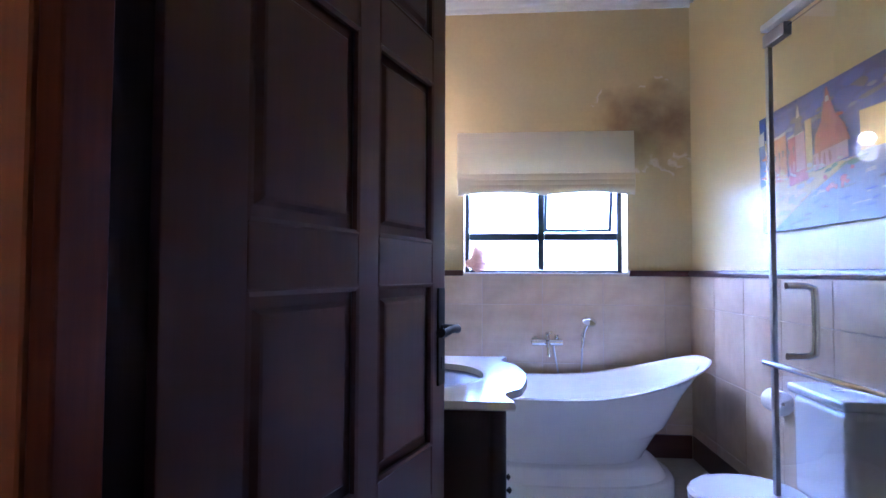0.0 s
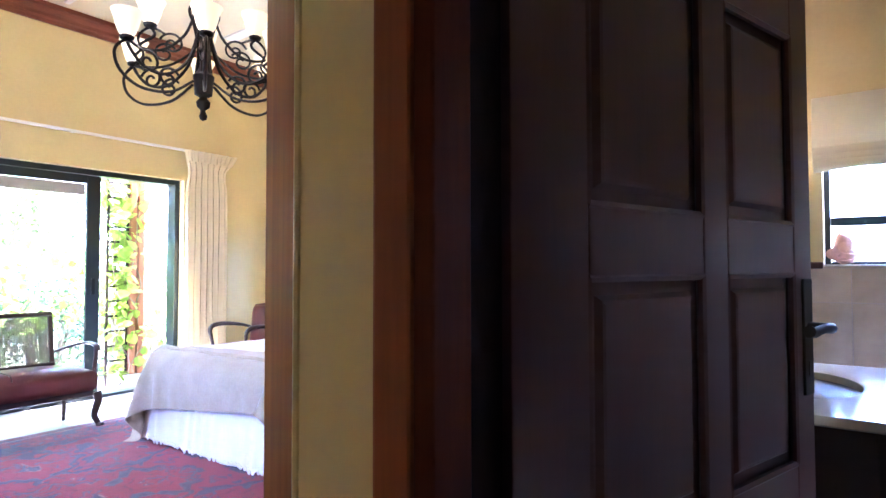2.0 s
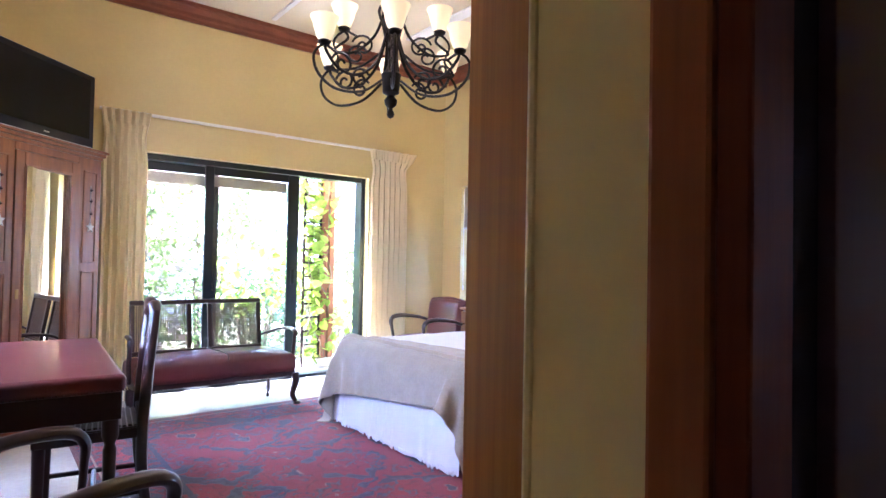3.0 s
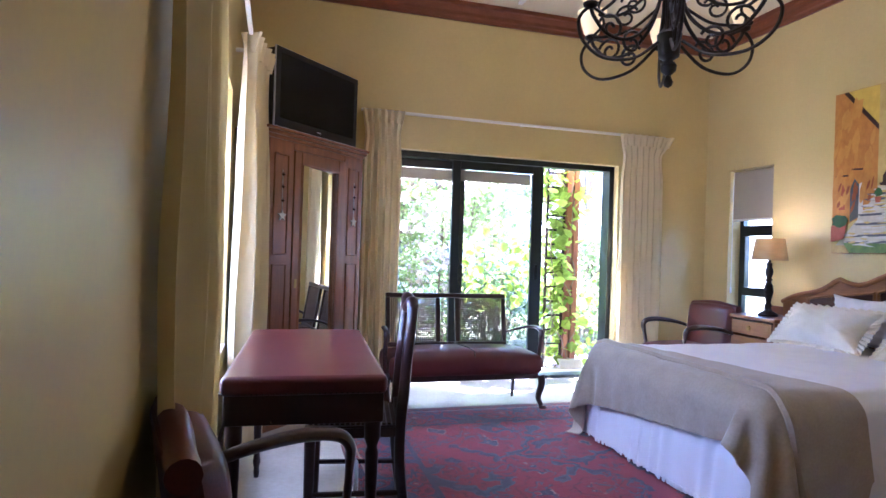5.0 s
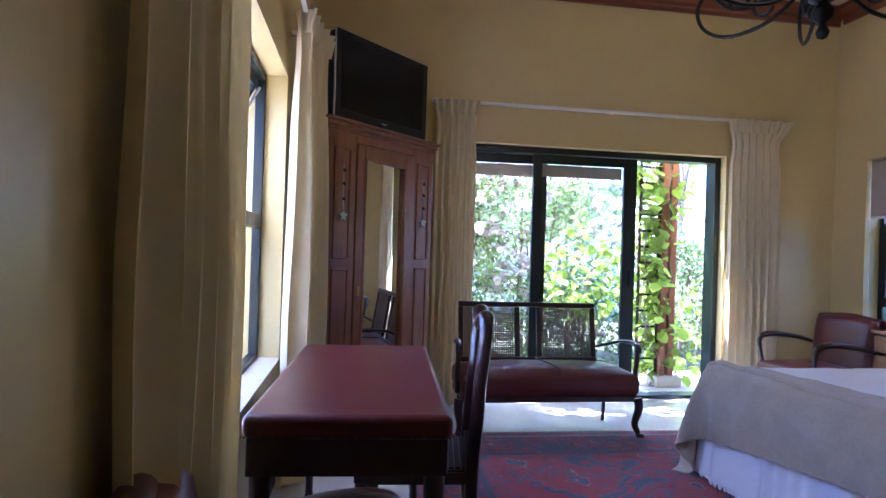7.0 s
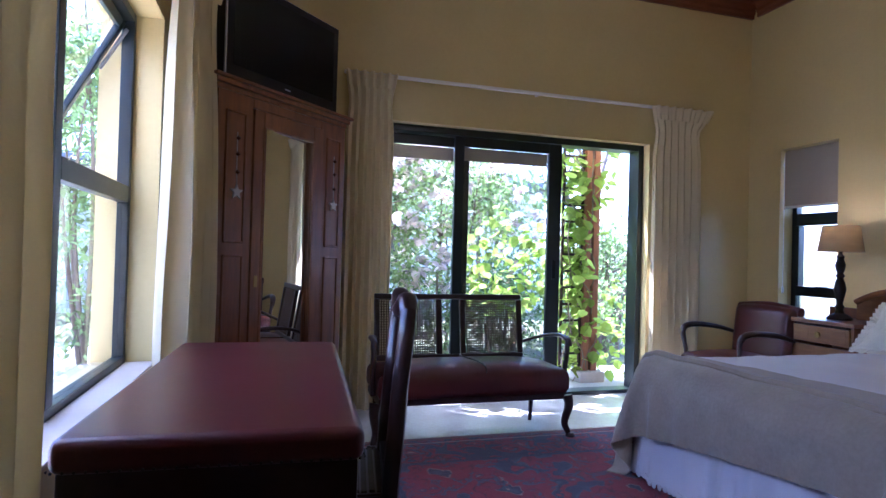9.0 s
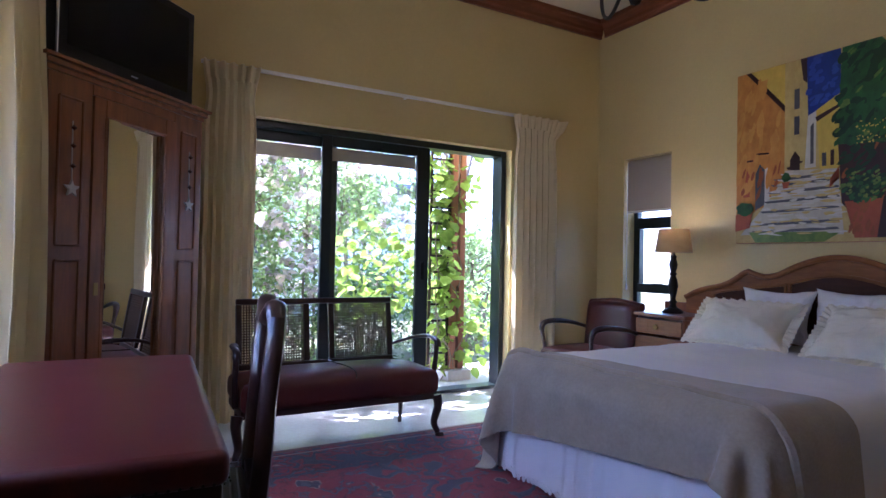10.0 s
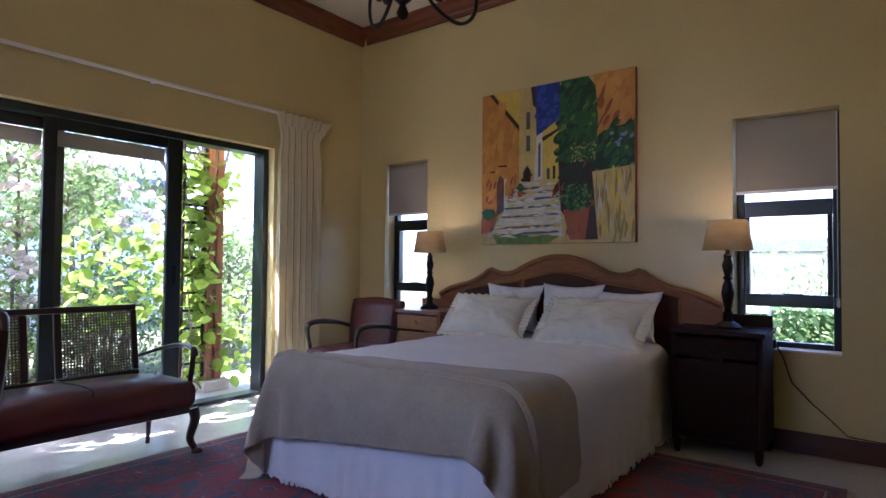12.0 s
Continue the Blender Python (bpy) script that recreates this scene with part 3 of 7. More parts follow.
def panel_door():
    w, h = 0.848, 2.05
    d = thing("door_1", 0.366, 0.905, 0.012, 72.5, "dark-stained panelled wooden bathroom door standing open", "door")
    d["kind"] = "structure"
    cols, rows = ((0.115, 0.415), (0.495, 0.765)), ((0.14, 0.66), (0.78, 1.165), (1.265, 1.655), (1.765, 1.955))

    def bar(name, x0, x1, z0, z1):
        part(name, box(x0, x1, -0.021, 0.021, z0, z1, 0.004), DARK_DOOR, d)
    bar("stile", -0.033, cols[0][0], 0, h), bar("stile", cols[0][1], cols[1][0], 0, h), bar("stile", cols[1][1], w, 0, h)
    edges = [0] + [v for r in rows for v in r] + [h]
    for c0, c1 in cols:
        for z0, z1 in zip(edges[0::2], edges[1::2]):
            bar("rail", c0 + 0.0005, c1 - 0.0005, z0, z1)
        for z0, z1 in rows:
            bm = bmesh.new()
            own = bmesh.new()
            # raised and fielded panel: sunk edge, sloping margin, flat middle
            rings = []
            for inset, y in ((0.0, -0.004), (0.026, -0.007), (0.034, -0.0155), (0.04, -0.0165)):
                rings.append([own.verts.new((x, y, z)) for x, z in ((c0 + inset, z0 + inset), (c1 - inset, z0 + inset), (c1 - inset, z1 - inset), (c0 + inset, z1 - inset))])
            for a, b in zip(rings, rings[1:]):
                for i in range(4):
                    own.faces.new((a[i], a[(i + 1) % 4], b[(i + 1) % 4], b[i]))
            own.faces.new(rings[-1])
            back = [own.verts.new((v.co.x, 0.01, v.co.z)) for v in rings[0]]
            for i in range(4):
                own.faces.new((rings[0][i], back[i], back[(i + 1) % 4], rings[0][(i + 1) % 4]))
            own.faces.new(back)
            bmesh.ops.recalc_face_normals(own, faces=own.faces[:])
            pn = part("panel", merge(bm, own), DARK_DOOR, d, smooth=False)
            mould = bmesh.new()
            for a, b in (((c0, z0), (c1, z0)), ((c1, z0), (c1, z1)), ((c1, z1), (c0, z1)), ((c0, z1), (c0, z0))):
                tube([(a[0], -0.014, a[1]), (b[0], -0.014, b[1])], 0.0085, 6, mould)
            part("moulding", mould, DARK_DOOR, pn)
    hp = part("handle_plate", box(0.79, 0.832, -0.028, -0.0215, 0.915, 1.155, 0.003), IRON, d, "dark metal lever handle plate")
    bm = tube([(0.811, -0.024, 1.055), (0.811, -0.07, 1.055)], 0.011, 10)
    tube([(0.811, -0.066, 1.055), (0.80, -0.072, 1.056), (0.76, -0.073, 1.058), (0.72, -0.071, 1.052), (0.70, -0.07, 1.056)], [0.011, 0.011, 0.009, 0.01, 0.012], 10, bm)
    part("lever", bm, IRON, hp, "worn dark metal lever")
    part("keyhole", box(0.806, 0.816, -0.0295, -0.0275, 0.955, 0.985, 0.001), BLACK_PLASTIC, hp)
    part("back_lever", tube([(0.811, 0.02, 1.055), (0.811, 0.066, 1.055), (0.80, 0.07, 1.056), (0.70, 0.07, 1.053)], 0.010, 10), CHROME, hp)


panel_door()


def bars(parent, axis, at, thick, segs, material=BLACK_ALU, name="window_frame", label=""):
    """Frame bars: each (a0, a1, z0, z1) in a wall plane along axis."""
    out = []
    for a0, a1, z0, z1 in segs:
        bm = box(a0, a1, at - thick / 2, at + thick / 2, z0, z1, 0.004) if axis == "x" else box(at - thick / 2, at + thick / 2, a0, a1, z0, z1, 0.004)
        out.append(part(name, bm, material, parent, label))
    return out


def pane(parent, axis, at, a0, a1, z0, z1, name="pane"):
    bm = box(a0, a1, at - 0.002, at + 0.002, z0, z1) if axis == "x" else box(at - 0.002, at + 0.002, a0, a1, z0, z1)
    p = part(name, bm, GLASS, parent, smooth=False)
    p.visible_shadow = False
    return p


def setting(name, label):
    return tagged(new(name), label, kind="structure")


# side window of the bedroom: four lights, the upper far one pushed open at its foot
w = setting("window_1", "dark aluminium window with an open top-hung pane")
x0, x1, z0, z1 = WL
xm, at = -2.62, -0.085
bars(w, "x", at, 0.05, [(x0, x0 + 0.035, z0, z1), (x1 - 0.035, x1, z0, z1), (x0 + 0.036, x1 - 0.036, z0, z0 + 0.04), (x0 + 0.036, x1 - 0.036, z1 - 0.04, z1),
                        (xm - 0.03, xm + 0.03, z0 + 0.041, z1 - 0.041), (x0 + 0.036, xm - 0.031, 1.30, 1.37), (xm + 0.031, x1 - 0.036, 1.30, 1.37)])
for a0, a1, b0, b1 in ((x0 + 0.035, xm - 0.03, z0 + 0.04, 1.30), (xm + 0.03, x1 - 0.035, z0 + 0.04, 1.30), (xm + 0.03, x1 - 0.035, 1.37, z1 - 0.04)):
    pane(w, "x", at, a0, a1, b0, b1)
sash = sub_thing("sash", w, pose((x0 + xm) / 2, at - 0.02, z1 - 0.045, -27), "dark aluminium top-hung sash pushed open")
sw, sh = (xm - x0) / 2 - 0.04, 0.69
bars(sash, "x", 0, 0.03, [(-sw, -sw + 0.035, -sh, 0), (sw - 0.035, sw, -sh, 0), (-sw + 0.036, sw - 0.036, -sh, -sh + 0.035), (-sw + 0.036, sw - 0.036, -0.035, 0)], name="sash_bar")
pane(sash, "x", 0, -sw + 0.03, sw - 0.03, -sh + 0.03, -0.03)
part("friction_stay", tube([(x0 + 0.05, at + 0.0, z1 - 0.08), (x0 + 0.05, at - 0.10, z1 - 0.26)], 0.008, 6), SILVER, w, "pale metal friction stay")
part("window_sill", box(x0 + 0.001, x1 - 0.001, at + 0.026, 0.058, z0 + 0.001, z0 + 0.012, 0.003), REVEAL, w, "pale painted sill")


def head_window(name, op, mirror_side):
    w = setting(name, "narrow dark aluminium window with a half-drawn blind")
    x0, x1, z0, z1 = op
    at = 4.76
    bars(w, "x", at, 0.05, [(x0, x0 + 0.045, z0, z1), (x1 - 0.045, x1, z0, z1), (x0 + 0.046, x1 - 0.046, z0, z0 + 0.045), (x0 + 0.046, x1 - 0.046, z1 - 0.045, z1),
                            (x0 + 0.046, x1 - 0.046, 0.865, 0.945), (x0 + 0.046, x1 - 0.046, 1.445, 1.545)])
    bars(w, "x", at + 0.0, 0.062, [(x0 + 0.047, x0 + 0.075, 0.946, 1.444), (x1 - 0.075, x1 - 0.047, 0.946, 1.444)], name="sash_bar")
    pane(w, "x", at, x0 + 0.04, x1 - 0.04, z0 + 0.04, 0.87)
    pane(w, "x", at, x0 + 0.07, x1 - 0.07, 0.94, 1.45)
    pane(w, "x", at, x0 + 0.04, x1 - 0.04, 1.54, z1 - 0.04)
    part("catch", box((x0 + x1) / 2 - 0.02, (x0 + x1) / 2 + 0.09, at - 0.05, at - 0.032, 0.94, 0.952, 0.003), BLACK_PLASTIC, w)
    part("window_sill", box(x0 + 0.002, x1 - 0.002, 4.605, at - 0.026, z0 + 0.001, z0 + 0.012, 0.003), REVEAL, w, "pale painted sill")
    b = thing("roller_blind", (x0 + x1) / 2, 4.66, z1, 0, "taupe fabric roller blind drawn a third down the window", "roller blind", "bedroom roller blinds")
    hw = (x1 - x0) / 2 - 0.012
    part("cassette", tube([(-hw, 0.0, -0.03), (hw, 0.0, -0.03)], 0.022, 12), BLIND, b)
    part("cloth", sheet(lambda u, v: (-hw + 2 * hw * u, -0.02 + 0.002 * math.sin(9 * u), -0.03 - 0.45 * v), 8, 10, 0.002), BLIND, b)
    part("bottom_bar", box(-hw, hw, -0.028, -0.014, -0.495, -0.475, 0.004), WHITE_PAINT, b, "pale bottom bar")
    part("pull_cord", tube([(mirror_side * (hw - 0.004), -0.03, -0.03), (mirror_side * (hw - 0.004), -0.03, -1.15)], 0.0022, 6), WHITE_PAINT, b)
    part("cord_weight", lathe([(0.003, 0), (0.009, 0.01), (0.008, 0.05), (0.003, 0.06)], 10, m=Matrix.Translation((mirror_side * (hw - 0.004), -0.03, -1.2))), WHITE_PAINT, b)


head_window("window_2", WH1, -1)
head_window("window_3", WH2, 1)

# sliding door: two glazed leaves pushed to one side, the last third open
s = setting("door_2", "dark aluminium sliding glass door standing partly open")
y0, y1, _, zt = SD
bars(s, "y", -5.05, 0.14, [(y0, y0 + 0.05, 0, zt), (y1 - 0.05, y1, 0, zt), (y0 + 0.051, y1 - 0.051, zt - 0.05, zt)], name="door_frame")
bars(s, "y", -5.05, 0.14, [(y0 + 0.051, y1 - 0.051, 0.002, 0.03)], name="floor_track")
for ya, yb, at in ((y0 + 0.052, 2.02, -5.085), (1.88, 2.80, -5.02)):
    leaf = sub_thing("door_leaf", s, pose(at, ya, 0.032), "dark aluminium sliding glass leaf")
    wd, hh = yb - ya, zt - 0.085
    bars(leaf, "y", 0, 0.04, [(0, 0.075, 0, hh), (wd - 0.115, wd, 0, hh), (0.076, wd - 0.116, 0, 0.09), (0.076, wd - 0.116, hh - 0.075, hh)], name="leaf_rail")
    pane(leaf, "y", 0, 0.07, wd - 0.11, 0.085, hh - 0.07)
    part("rolled_blind", box(-0.03, -0.022, 0.08, wd - 0.12, hh - 0.18, hh - 0.078, 0.002), BLIND, leaf, "taupe blind strip under the top rail")
    part("lock", box(0.021, 0.035, wd - 0.075, wd - 0.045, 0.92, 1.07, 0.004), BLACK_PLASTIC, leaf)

# bathroom window
w = setting("window_4", "dark blue-black aluminium bathroom window with four lights")
x0, x1, z0, z1 = BW
at = 4.40
bars(w, "x", at, 0.05, [(x0, x0 + 0.03, z0, z1), (x1 - 0.03, x1, z0, z1), (x0 + 0.031, x1 - 0.031, z0, z0 + 0.03), (x0 + 0.031, x1 - 0.031, z1 - 0.03, z1),
                        (1.09, 1.135, z0 + 0.031, z1 - 0.031), (x0 + 0.031, 1.089, 1.435, 1.485), (1.136, x1 - 0.031, 1.435, 1.485)])
for a0, a1, b0, b1 in ((x0 + 0.03, 1.09, z0 + 0.03, 1.435), (1.135, x1 - 0.03, z0 + 0.03, 1.435), (x0 + 0.03, 1.09, 1.485, z1 - 0.03)):
    pane(w, "x", at, a0, a1, b0, b1)
sash = sub_thing("sash", w, pose(1.388, at + 0.02, z1 - 0.03, 14), "top-hung sash slightly open")
bars(sash, "x", 0, 0.026, [(-0.245, -0.22, -0.48, 0), (0.22, 0.245, -0.48, 0), (-0.219, 0.219, -0.48, -0.455), (-0.219, 0.219, -0.025, 0)], name="sash_bar")
pane(sash, "x", 0, -0.22, 0.22, -0.46, -0.02)
part("stay", box(1.37, 1.43, at - 0.04, at - 0.027, 1.487, 1.50, 0.003), SILVER, w)
part("window_sill", box(x0 + 0.001, x1 - 0.001, 4.19, at - 0.026, z0 + 0.001, z0 + 0.012, 0.003), MARBLE_WHITE, w, "pale stone sill")
# ---- bathroom things ----
def slipper_bath():
    t = thing("bathtub", 1.18, 3.66, 0, 0, "white freestanding slipper bathtub on a stepped plinth", "bathtub")
    a, b = 0.795, 0.40

    def rim_z(x):
        s = max(0.0, (x + 0.05) / 0.9)
        return 0.555 + 0.20 * s ** 2.0 + 0.02 * max(0.0, -x - 0.5)

    def ring(k, zfrac, shift=0.0, n=48, grow=0.0):
        out = []
        for i in range(n):
            an = 2 * math.pi * i / n
            c, s = math.cos(an), math.sin(an)
            px, py = (a * k + grow) * math.copysign(abs(c) ** 0.85, c), (b * k + grow) * math.copysign(abs(s) ** 0.85, s)
            out.append(Vector((px + shift, py, 0.17 + (rim_z(px) - 0.17) * zfrac)))
        return out
    own = bmesh.new()
    levels = [(0.60, 0.0, -0.06, 0), (0.64, 0.15, -0.05, 0), (0.72, 0.4, -0.04, 0), (0.82, 0.68, -0.02, 0), (0.915, 0.90, 0, 0), (0.945, 0.955, 0, 0),
              (1.0, 0.965, 0, 0), (1.012, 0.985, 0, 0), (1.0, 1.0, 0, 0), (0.95, 1.0, 0, 0), (0.925, 0.98, 0, 0), (0.86, 0.8, -0.01, 0), (0.74, 0.4, -0.03, 0), (0.62, 0.22, -0.04, 0), (0.3, 0.18, -0.04, 0), (0.02, 0.18, -0.04, 0)]
    rings = [[own.verts.new(p) for p in ring(k, z, s)] for k, z, s, _ in levels]
    n = len(rings[0])
    for p, q in zip(rings, rings[1:]):
        for i in range(n):
            own.faces.new((p[i], p[(i + 1) % n], q[(i + 1) % n], q[i]))
    own.faces.new(rings[-1])
    bmesh.ops.recalc_face_normals(own, faces=own.faces[:])
    part("tub", own, CERAMIC, t)
    own = bmesh.new()
    prof = [(0.80, 0.0), (0.80, 0.085), (0.785, 0.1), (0.745, 0.107), (0.725, 0.135), (0.69, 0.165), (0.62, 0.18)]
    rings = []
    for k, z in prof:
        rings.append([own.verts.new(((a * k) * math.copysign(abs(math.cos(q)) ** 0.7, math.cos(q)) - 0.05, (b * (k + 0.16)) * math.copysign(abs(math.sin(q)) ** 0.7, math.sin(q)), z + 0.002))
                      for q in (2 * math.pi * i / 48 for i in range(48))])
    for p, q in zip(rings, rings[1:]):
        for i in range(48):
            own.faces.new((p[i], p[(i + 1) % 48], q[(i + 1) % 48], q[i]))
    own.faces.new(rings[0][::-1]), own.faces.new(rings[-1])
    part("plinth", own, CERAMIC, t)


slipper_bath()


def bath_mixer():
    t = thing("bath_mixer", 1.13, 4.186, 0.745, 0, "chrome wall-mounted bath mixer tap", "tap")
    bm = tube([(-0.10, -0.05, 0), (0.10, -0.05, 0)], 0.024, 14)
    for x in (-0.075, 0.075):
        tube([(x, 0.0, 0), (x, -0.05, 0)], 0.017, 10, bm)
        lathe([(0.0, 0), (0.032, 0.0), (0.03, 0.012), (0.0, 0.014)], 16, bm, pose(x, 0.002, 0, 90))
    part("body", bm, CHROME, t)
    part("spout", tube([(0.0, -0.05, 0.0), (0.0, -0.12, 0.0), (0.0, -0.15, -0.03), (0.0, -0.152, -0.08)], [0.016, 0.016, 0.014, 0.013], 10), CHROME, t)
    part("lever", tube([(0.0, -0.055, 0.02), (0.0, -0.06, 0.06), (0.02, -0.12, 0.075)], [0.016, 0.014, 0.008], 10), CHROME, t)
    part("diverter", lathe([(0.010, 0), (0.014, 0.01), (0.012, 0.03), (0, 0.032)], 12, m=pose(0.06, -0.05, 0.02)), CHROME, t)
    h = thing("hand_shower", 1.37, 4.186, 0.79, 0, "chrome hand shower on a wall bracket", "hand shower")
    part("bracket", tube([(0, 0, 0), (0, -0.045, 0.0)], 0.016, 10), CHROME, h)
    part("handle", tube([(-0.012, -0.05, -0.08), (0.0, -0.05, 0.02), (0.02, -0.06, 0.075)], [0.010, 0.012, 0.014], 10), CHROME, h)
    part("rose", lathe([(0.0, 0), (0.042, 0.004), (0.046, 0.016), (0.018, 0.03), (0, 0.032)], 18, m=pose(0.022, -0.105, 0.09, 35, 0, 10)), CHROME, h)
    part("hose", tube([(-0.012, -0.05, -0.08), (-0.018, -0.052, -0.2), (-0.02, -0.06, -0.34), (-0.06, -0.08, -0.42), (-0.16, -0.06, -0.3), (-0.2, -0.05, -0.07)], 0.006, 8), SILVER, h)


bath_mixer()


def vanity():
    t = thing("vanity", 0.06, 1.90, 0, 0, "dark wooden washstand with a white scalloped marble top", "vanity")
    wd, ln = 0.72, 0.86
    part("cabinet", box(0.0, wd + 0.005, 0.03, ln - 0.03, 0.08, 0.833, 0.008), DARK_WOOD, t)
    part("plinth", box(0.0, wd - 0.035, 0.06, ln - 0.06, 0.0, 0.08, 0.004), DARK_WOOD, t)
    for y in (0.02, ln - 0.07):
        part("corner_post", tube([(wd - 0.005, y + 0.025, 0.0), (wd - 0.005, y + 0.025, 0.833)], 0.028, 10), DARK_WOOD, t)
    for y in (0.1, ln / 2 + 0.01):
        d = part("door", box(wd + 0.004, wd + 0.023, y, y + ln / 2 - 0.12, 0.14, 0.76, 0.006), DARK_WOOD, t)
        part("knob", lathe([(0.004, 0), (0.006, 0.012), (0.013, 0.02), (0, 0.028)], 12, m=pose(wd + 0.022, y + (0.05 if y > 0.2 else ln / 2 - 0.17), 0.47, 0, 90)), IRON, d)
    outline = []
    for i in range(41):
        v = i / 40
        x = wd + 0.075 - 0.055 * math.sin(math.pi * min(1, v / 0.22)) * (v < 0.22) + 0.03 * math.sin(math.pi * max(0, min(1, (v - 0.22) / 0.56))) - 0.055 * math.sin(math.pi * max(0, (v - 0.78) / 0.22)) * (v > 0.78)
        outline.append((x, -0.02 + v * (ln + 0.04)))
    top = bmesh.new()
    ox, oy, rx, ry = 0.475, ln / 2, 0.195, 0.26
    ring_n = 48
    oval = [(ox + rx * math.cos(2 * math.pi * i / ring_n), oy + ry * math.sin(2 * math.pi * i / ring_n)) for i in range(ring_n)]
    edge_pts = [(0.0, -0.02)] + outline + [(0.0, ln + 0.02)]
    # top with an oval hole: rays from the middle meet the outline
    def meet(ang):
        c, s = math.cos(ang), math.sin(ang)
        best = None
        for (ax, ay), (bx, by) in zip(edge_pts, edge_pts[1:] + edge_pts[:1]):
            dx, dy = bx - ax, by - ay
            det = c * -dy + s * dx
            if abs(det) < 1e-9:
                continue
            k = ((ax - ox) * -dy + (ay - oy) * dx) / det
            u = (c * (ay - oy) - s * (ax - ox)) / det
            if k > 0 and -1e-6 <= u <= 1 + 1e-6 and (best is None or k < best):
                best = k
        return (ox + c * best, oy + s * best)
    N = 120
    rings = []
    for kind, z in (("o2", 0.834), ("o", 0.839), ("o", 0.848), ("o2", 0.86), ("i2", 0.86), ("i", 0.856), ("i", 0.834)):
        row = []
        for i in range(N):
            an = 2 * math.pi * i / N
            if kind[0] == "o":
                x, y = meet(an)
                k = 1.0 if kind == "o" else 0.988
                row.append(top.verts.new((ox + (x - ox) * k, oy + (y - oy) * k, z)))
            else:
                k = 1.0 if kind == "i" else 1.03
                row.append(top.verts.new((ox + rx * k * math.cos(an), oy + ry * k * math.sin(an), z)))
        rings.append(row)
    for p, q in zip(rings, rings[1:] + rings[:1]):
        for i in range(N):
            top.faces.new((p[i], p[(i + 1) % N], q[(i + 1) % N], q[i]))
    bmesh.ops.recalc_face_normals(top, faces=top.faces[:])
    t.scale = (1, 1, 0.978)
    part("marble_top", top, MARBLE_WHITE, t, "white marble top with a scalloped edge")
    own = bmesh.new()
    rings = [[own.verts.new((ox + rx * k * math.cos(2 * math.pi * i / 40), oy + ry * k * math.sin(2 * math.pi * i / 40), z)) for i in range(40)]
             for k, z in ((1.02, 0.845), (0.98, 0.80), (0.85, 0.74), (0.55, 0.70), (0.08, 0.69))]
    for p, q in zip(rings, rings[1:]):
        for i in range(40):
            own.faces.new((p[i], q[i], q[(i + 1) % 40], p[(i + 1) % 40]))
    own.faces.new(rings[-1])
    part("basin", own, CERAMIC, t, "oval white ceramic basin")


vanity()


def toilet():
    t = thing("toilet", 2.06, 2.36, 0, 0, "white ceramic close-coupled toilet with lid down", "toilet")
    part("tank", box(-0.175, -0.01, -0.18, 0.16, 0.40, 0.765, 0.03, seg=4), CERAMIC, t)
    part("tank_lid", box(-0.19, 0.0, -0.19, 0.17, 0.766, 0.80, 0.012, seg=3), CERAMIC, t)
    part("flush_button", lathe([(0.022, 0), (0.022, 0.006), (0.0, 0.008)], 16, m=Matrix.Translation((-0.1, 0, 0.80))), CHROME, t)

    def egg(k, z, shift=0.0):
        return [(-0.40 + shift + (0.20 if math.cos(q) < 0 else 0.18) * k * math.cos(q), 0.185 * k * math.sin(q), z) for q in (2 * math.pi * i / 40 for i in range(40))]

    def loft(levels):
        own = bmesh.new()
        rings = [[own.verts.new(p) for p in egg(*lv)] for lv in levels]
        for p, q in zip(rings, rings[1:]):
            for i in range(40):
                own.faces.new((p[i], p[(i + 1) % 40], q[(i + 1) % 40], q[i]))
        own.faces.new(rings[0][::-1]), own.faces.new(rings[-1])
        bmesh.ops.recalc_face_normals(own, faces=own.faces[:])
        return own
    part("bowl", loft([(0.62, 0.0, 0.1), (0.6, 0.06, 0.1), (0.52, 0.18, 0.09), (0.75, 0.30, 0.04), (0.97, 0.385, 0), (1.0, 0.40, 0)]), CERAMIC, t)
    part("seat", loft([(1.0, 0.402, 0), (1.03, 0.41, 0), (1.02, 0.422, 0)]), CERAMIC, t)
    part("lid", loft([(1.02, 0.424, 0), (1.04, 0.432, 0), (1.0, 0.446, 0), (0.8, 0.45, 0)]), CERAMIC, t)
    part("neck", box(-0.24, -0.02, -0.12, 0.12, 0.10, 0.40, 0.02), CERAMIC, t)
    r = thing("toilet_roll_holder", 2.088, 2.93, 0.64, 0, "white toilet roll on a wall holder", "toilet roll")
    part("bracket", tube([(0, 0.07, 0.03), (-0.06, 0.07, 0.02), (-0.065, 0.06, 0.0), (-0.065, -0.06, 0.0)], 0.006, 8), CHROME, r)
    part("paper_roll", lathe([(0.02, -0.05), (0.052, -0.05), (0.052, 0.05), (0.02, 0.05)], 20, m=pose(-0.065, 0, 0, 90)), SHEET, r)
    part("rosette", lathe([(0, 0), (0.022, 0.0), (0.02, 0.008), (0, 0.01)], 14, m=pose(0, 0.07, 0.03, 0, -90)), CHROME, r)


toilet()


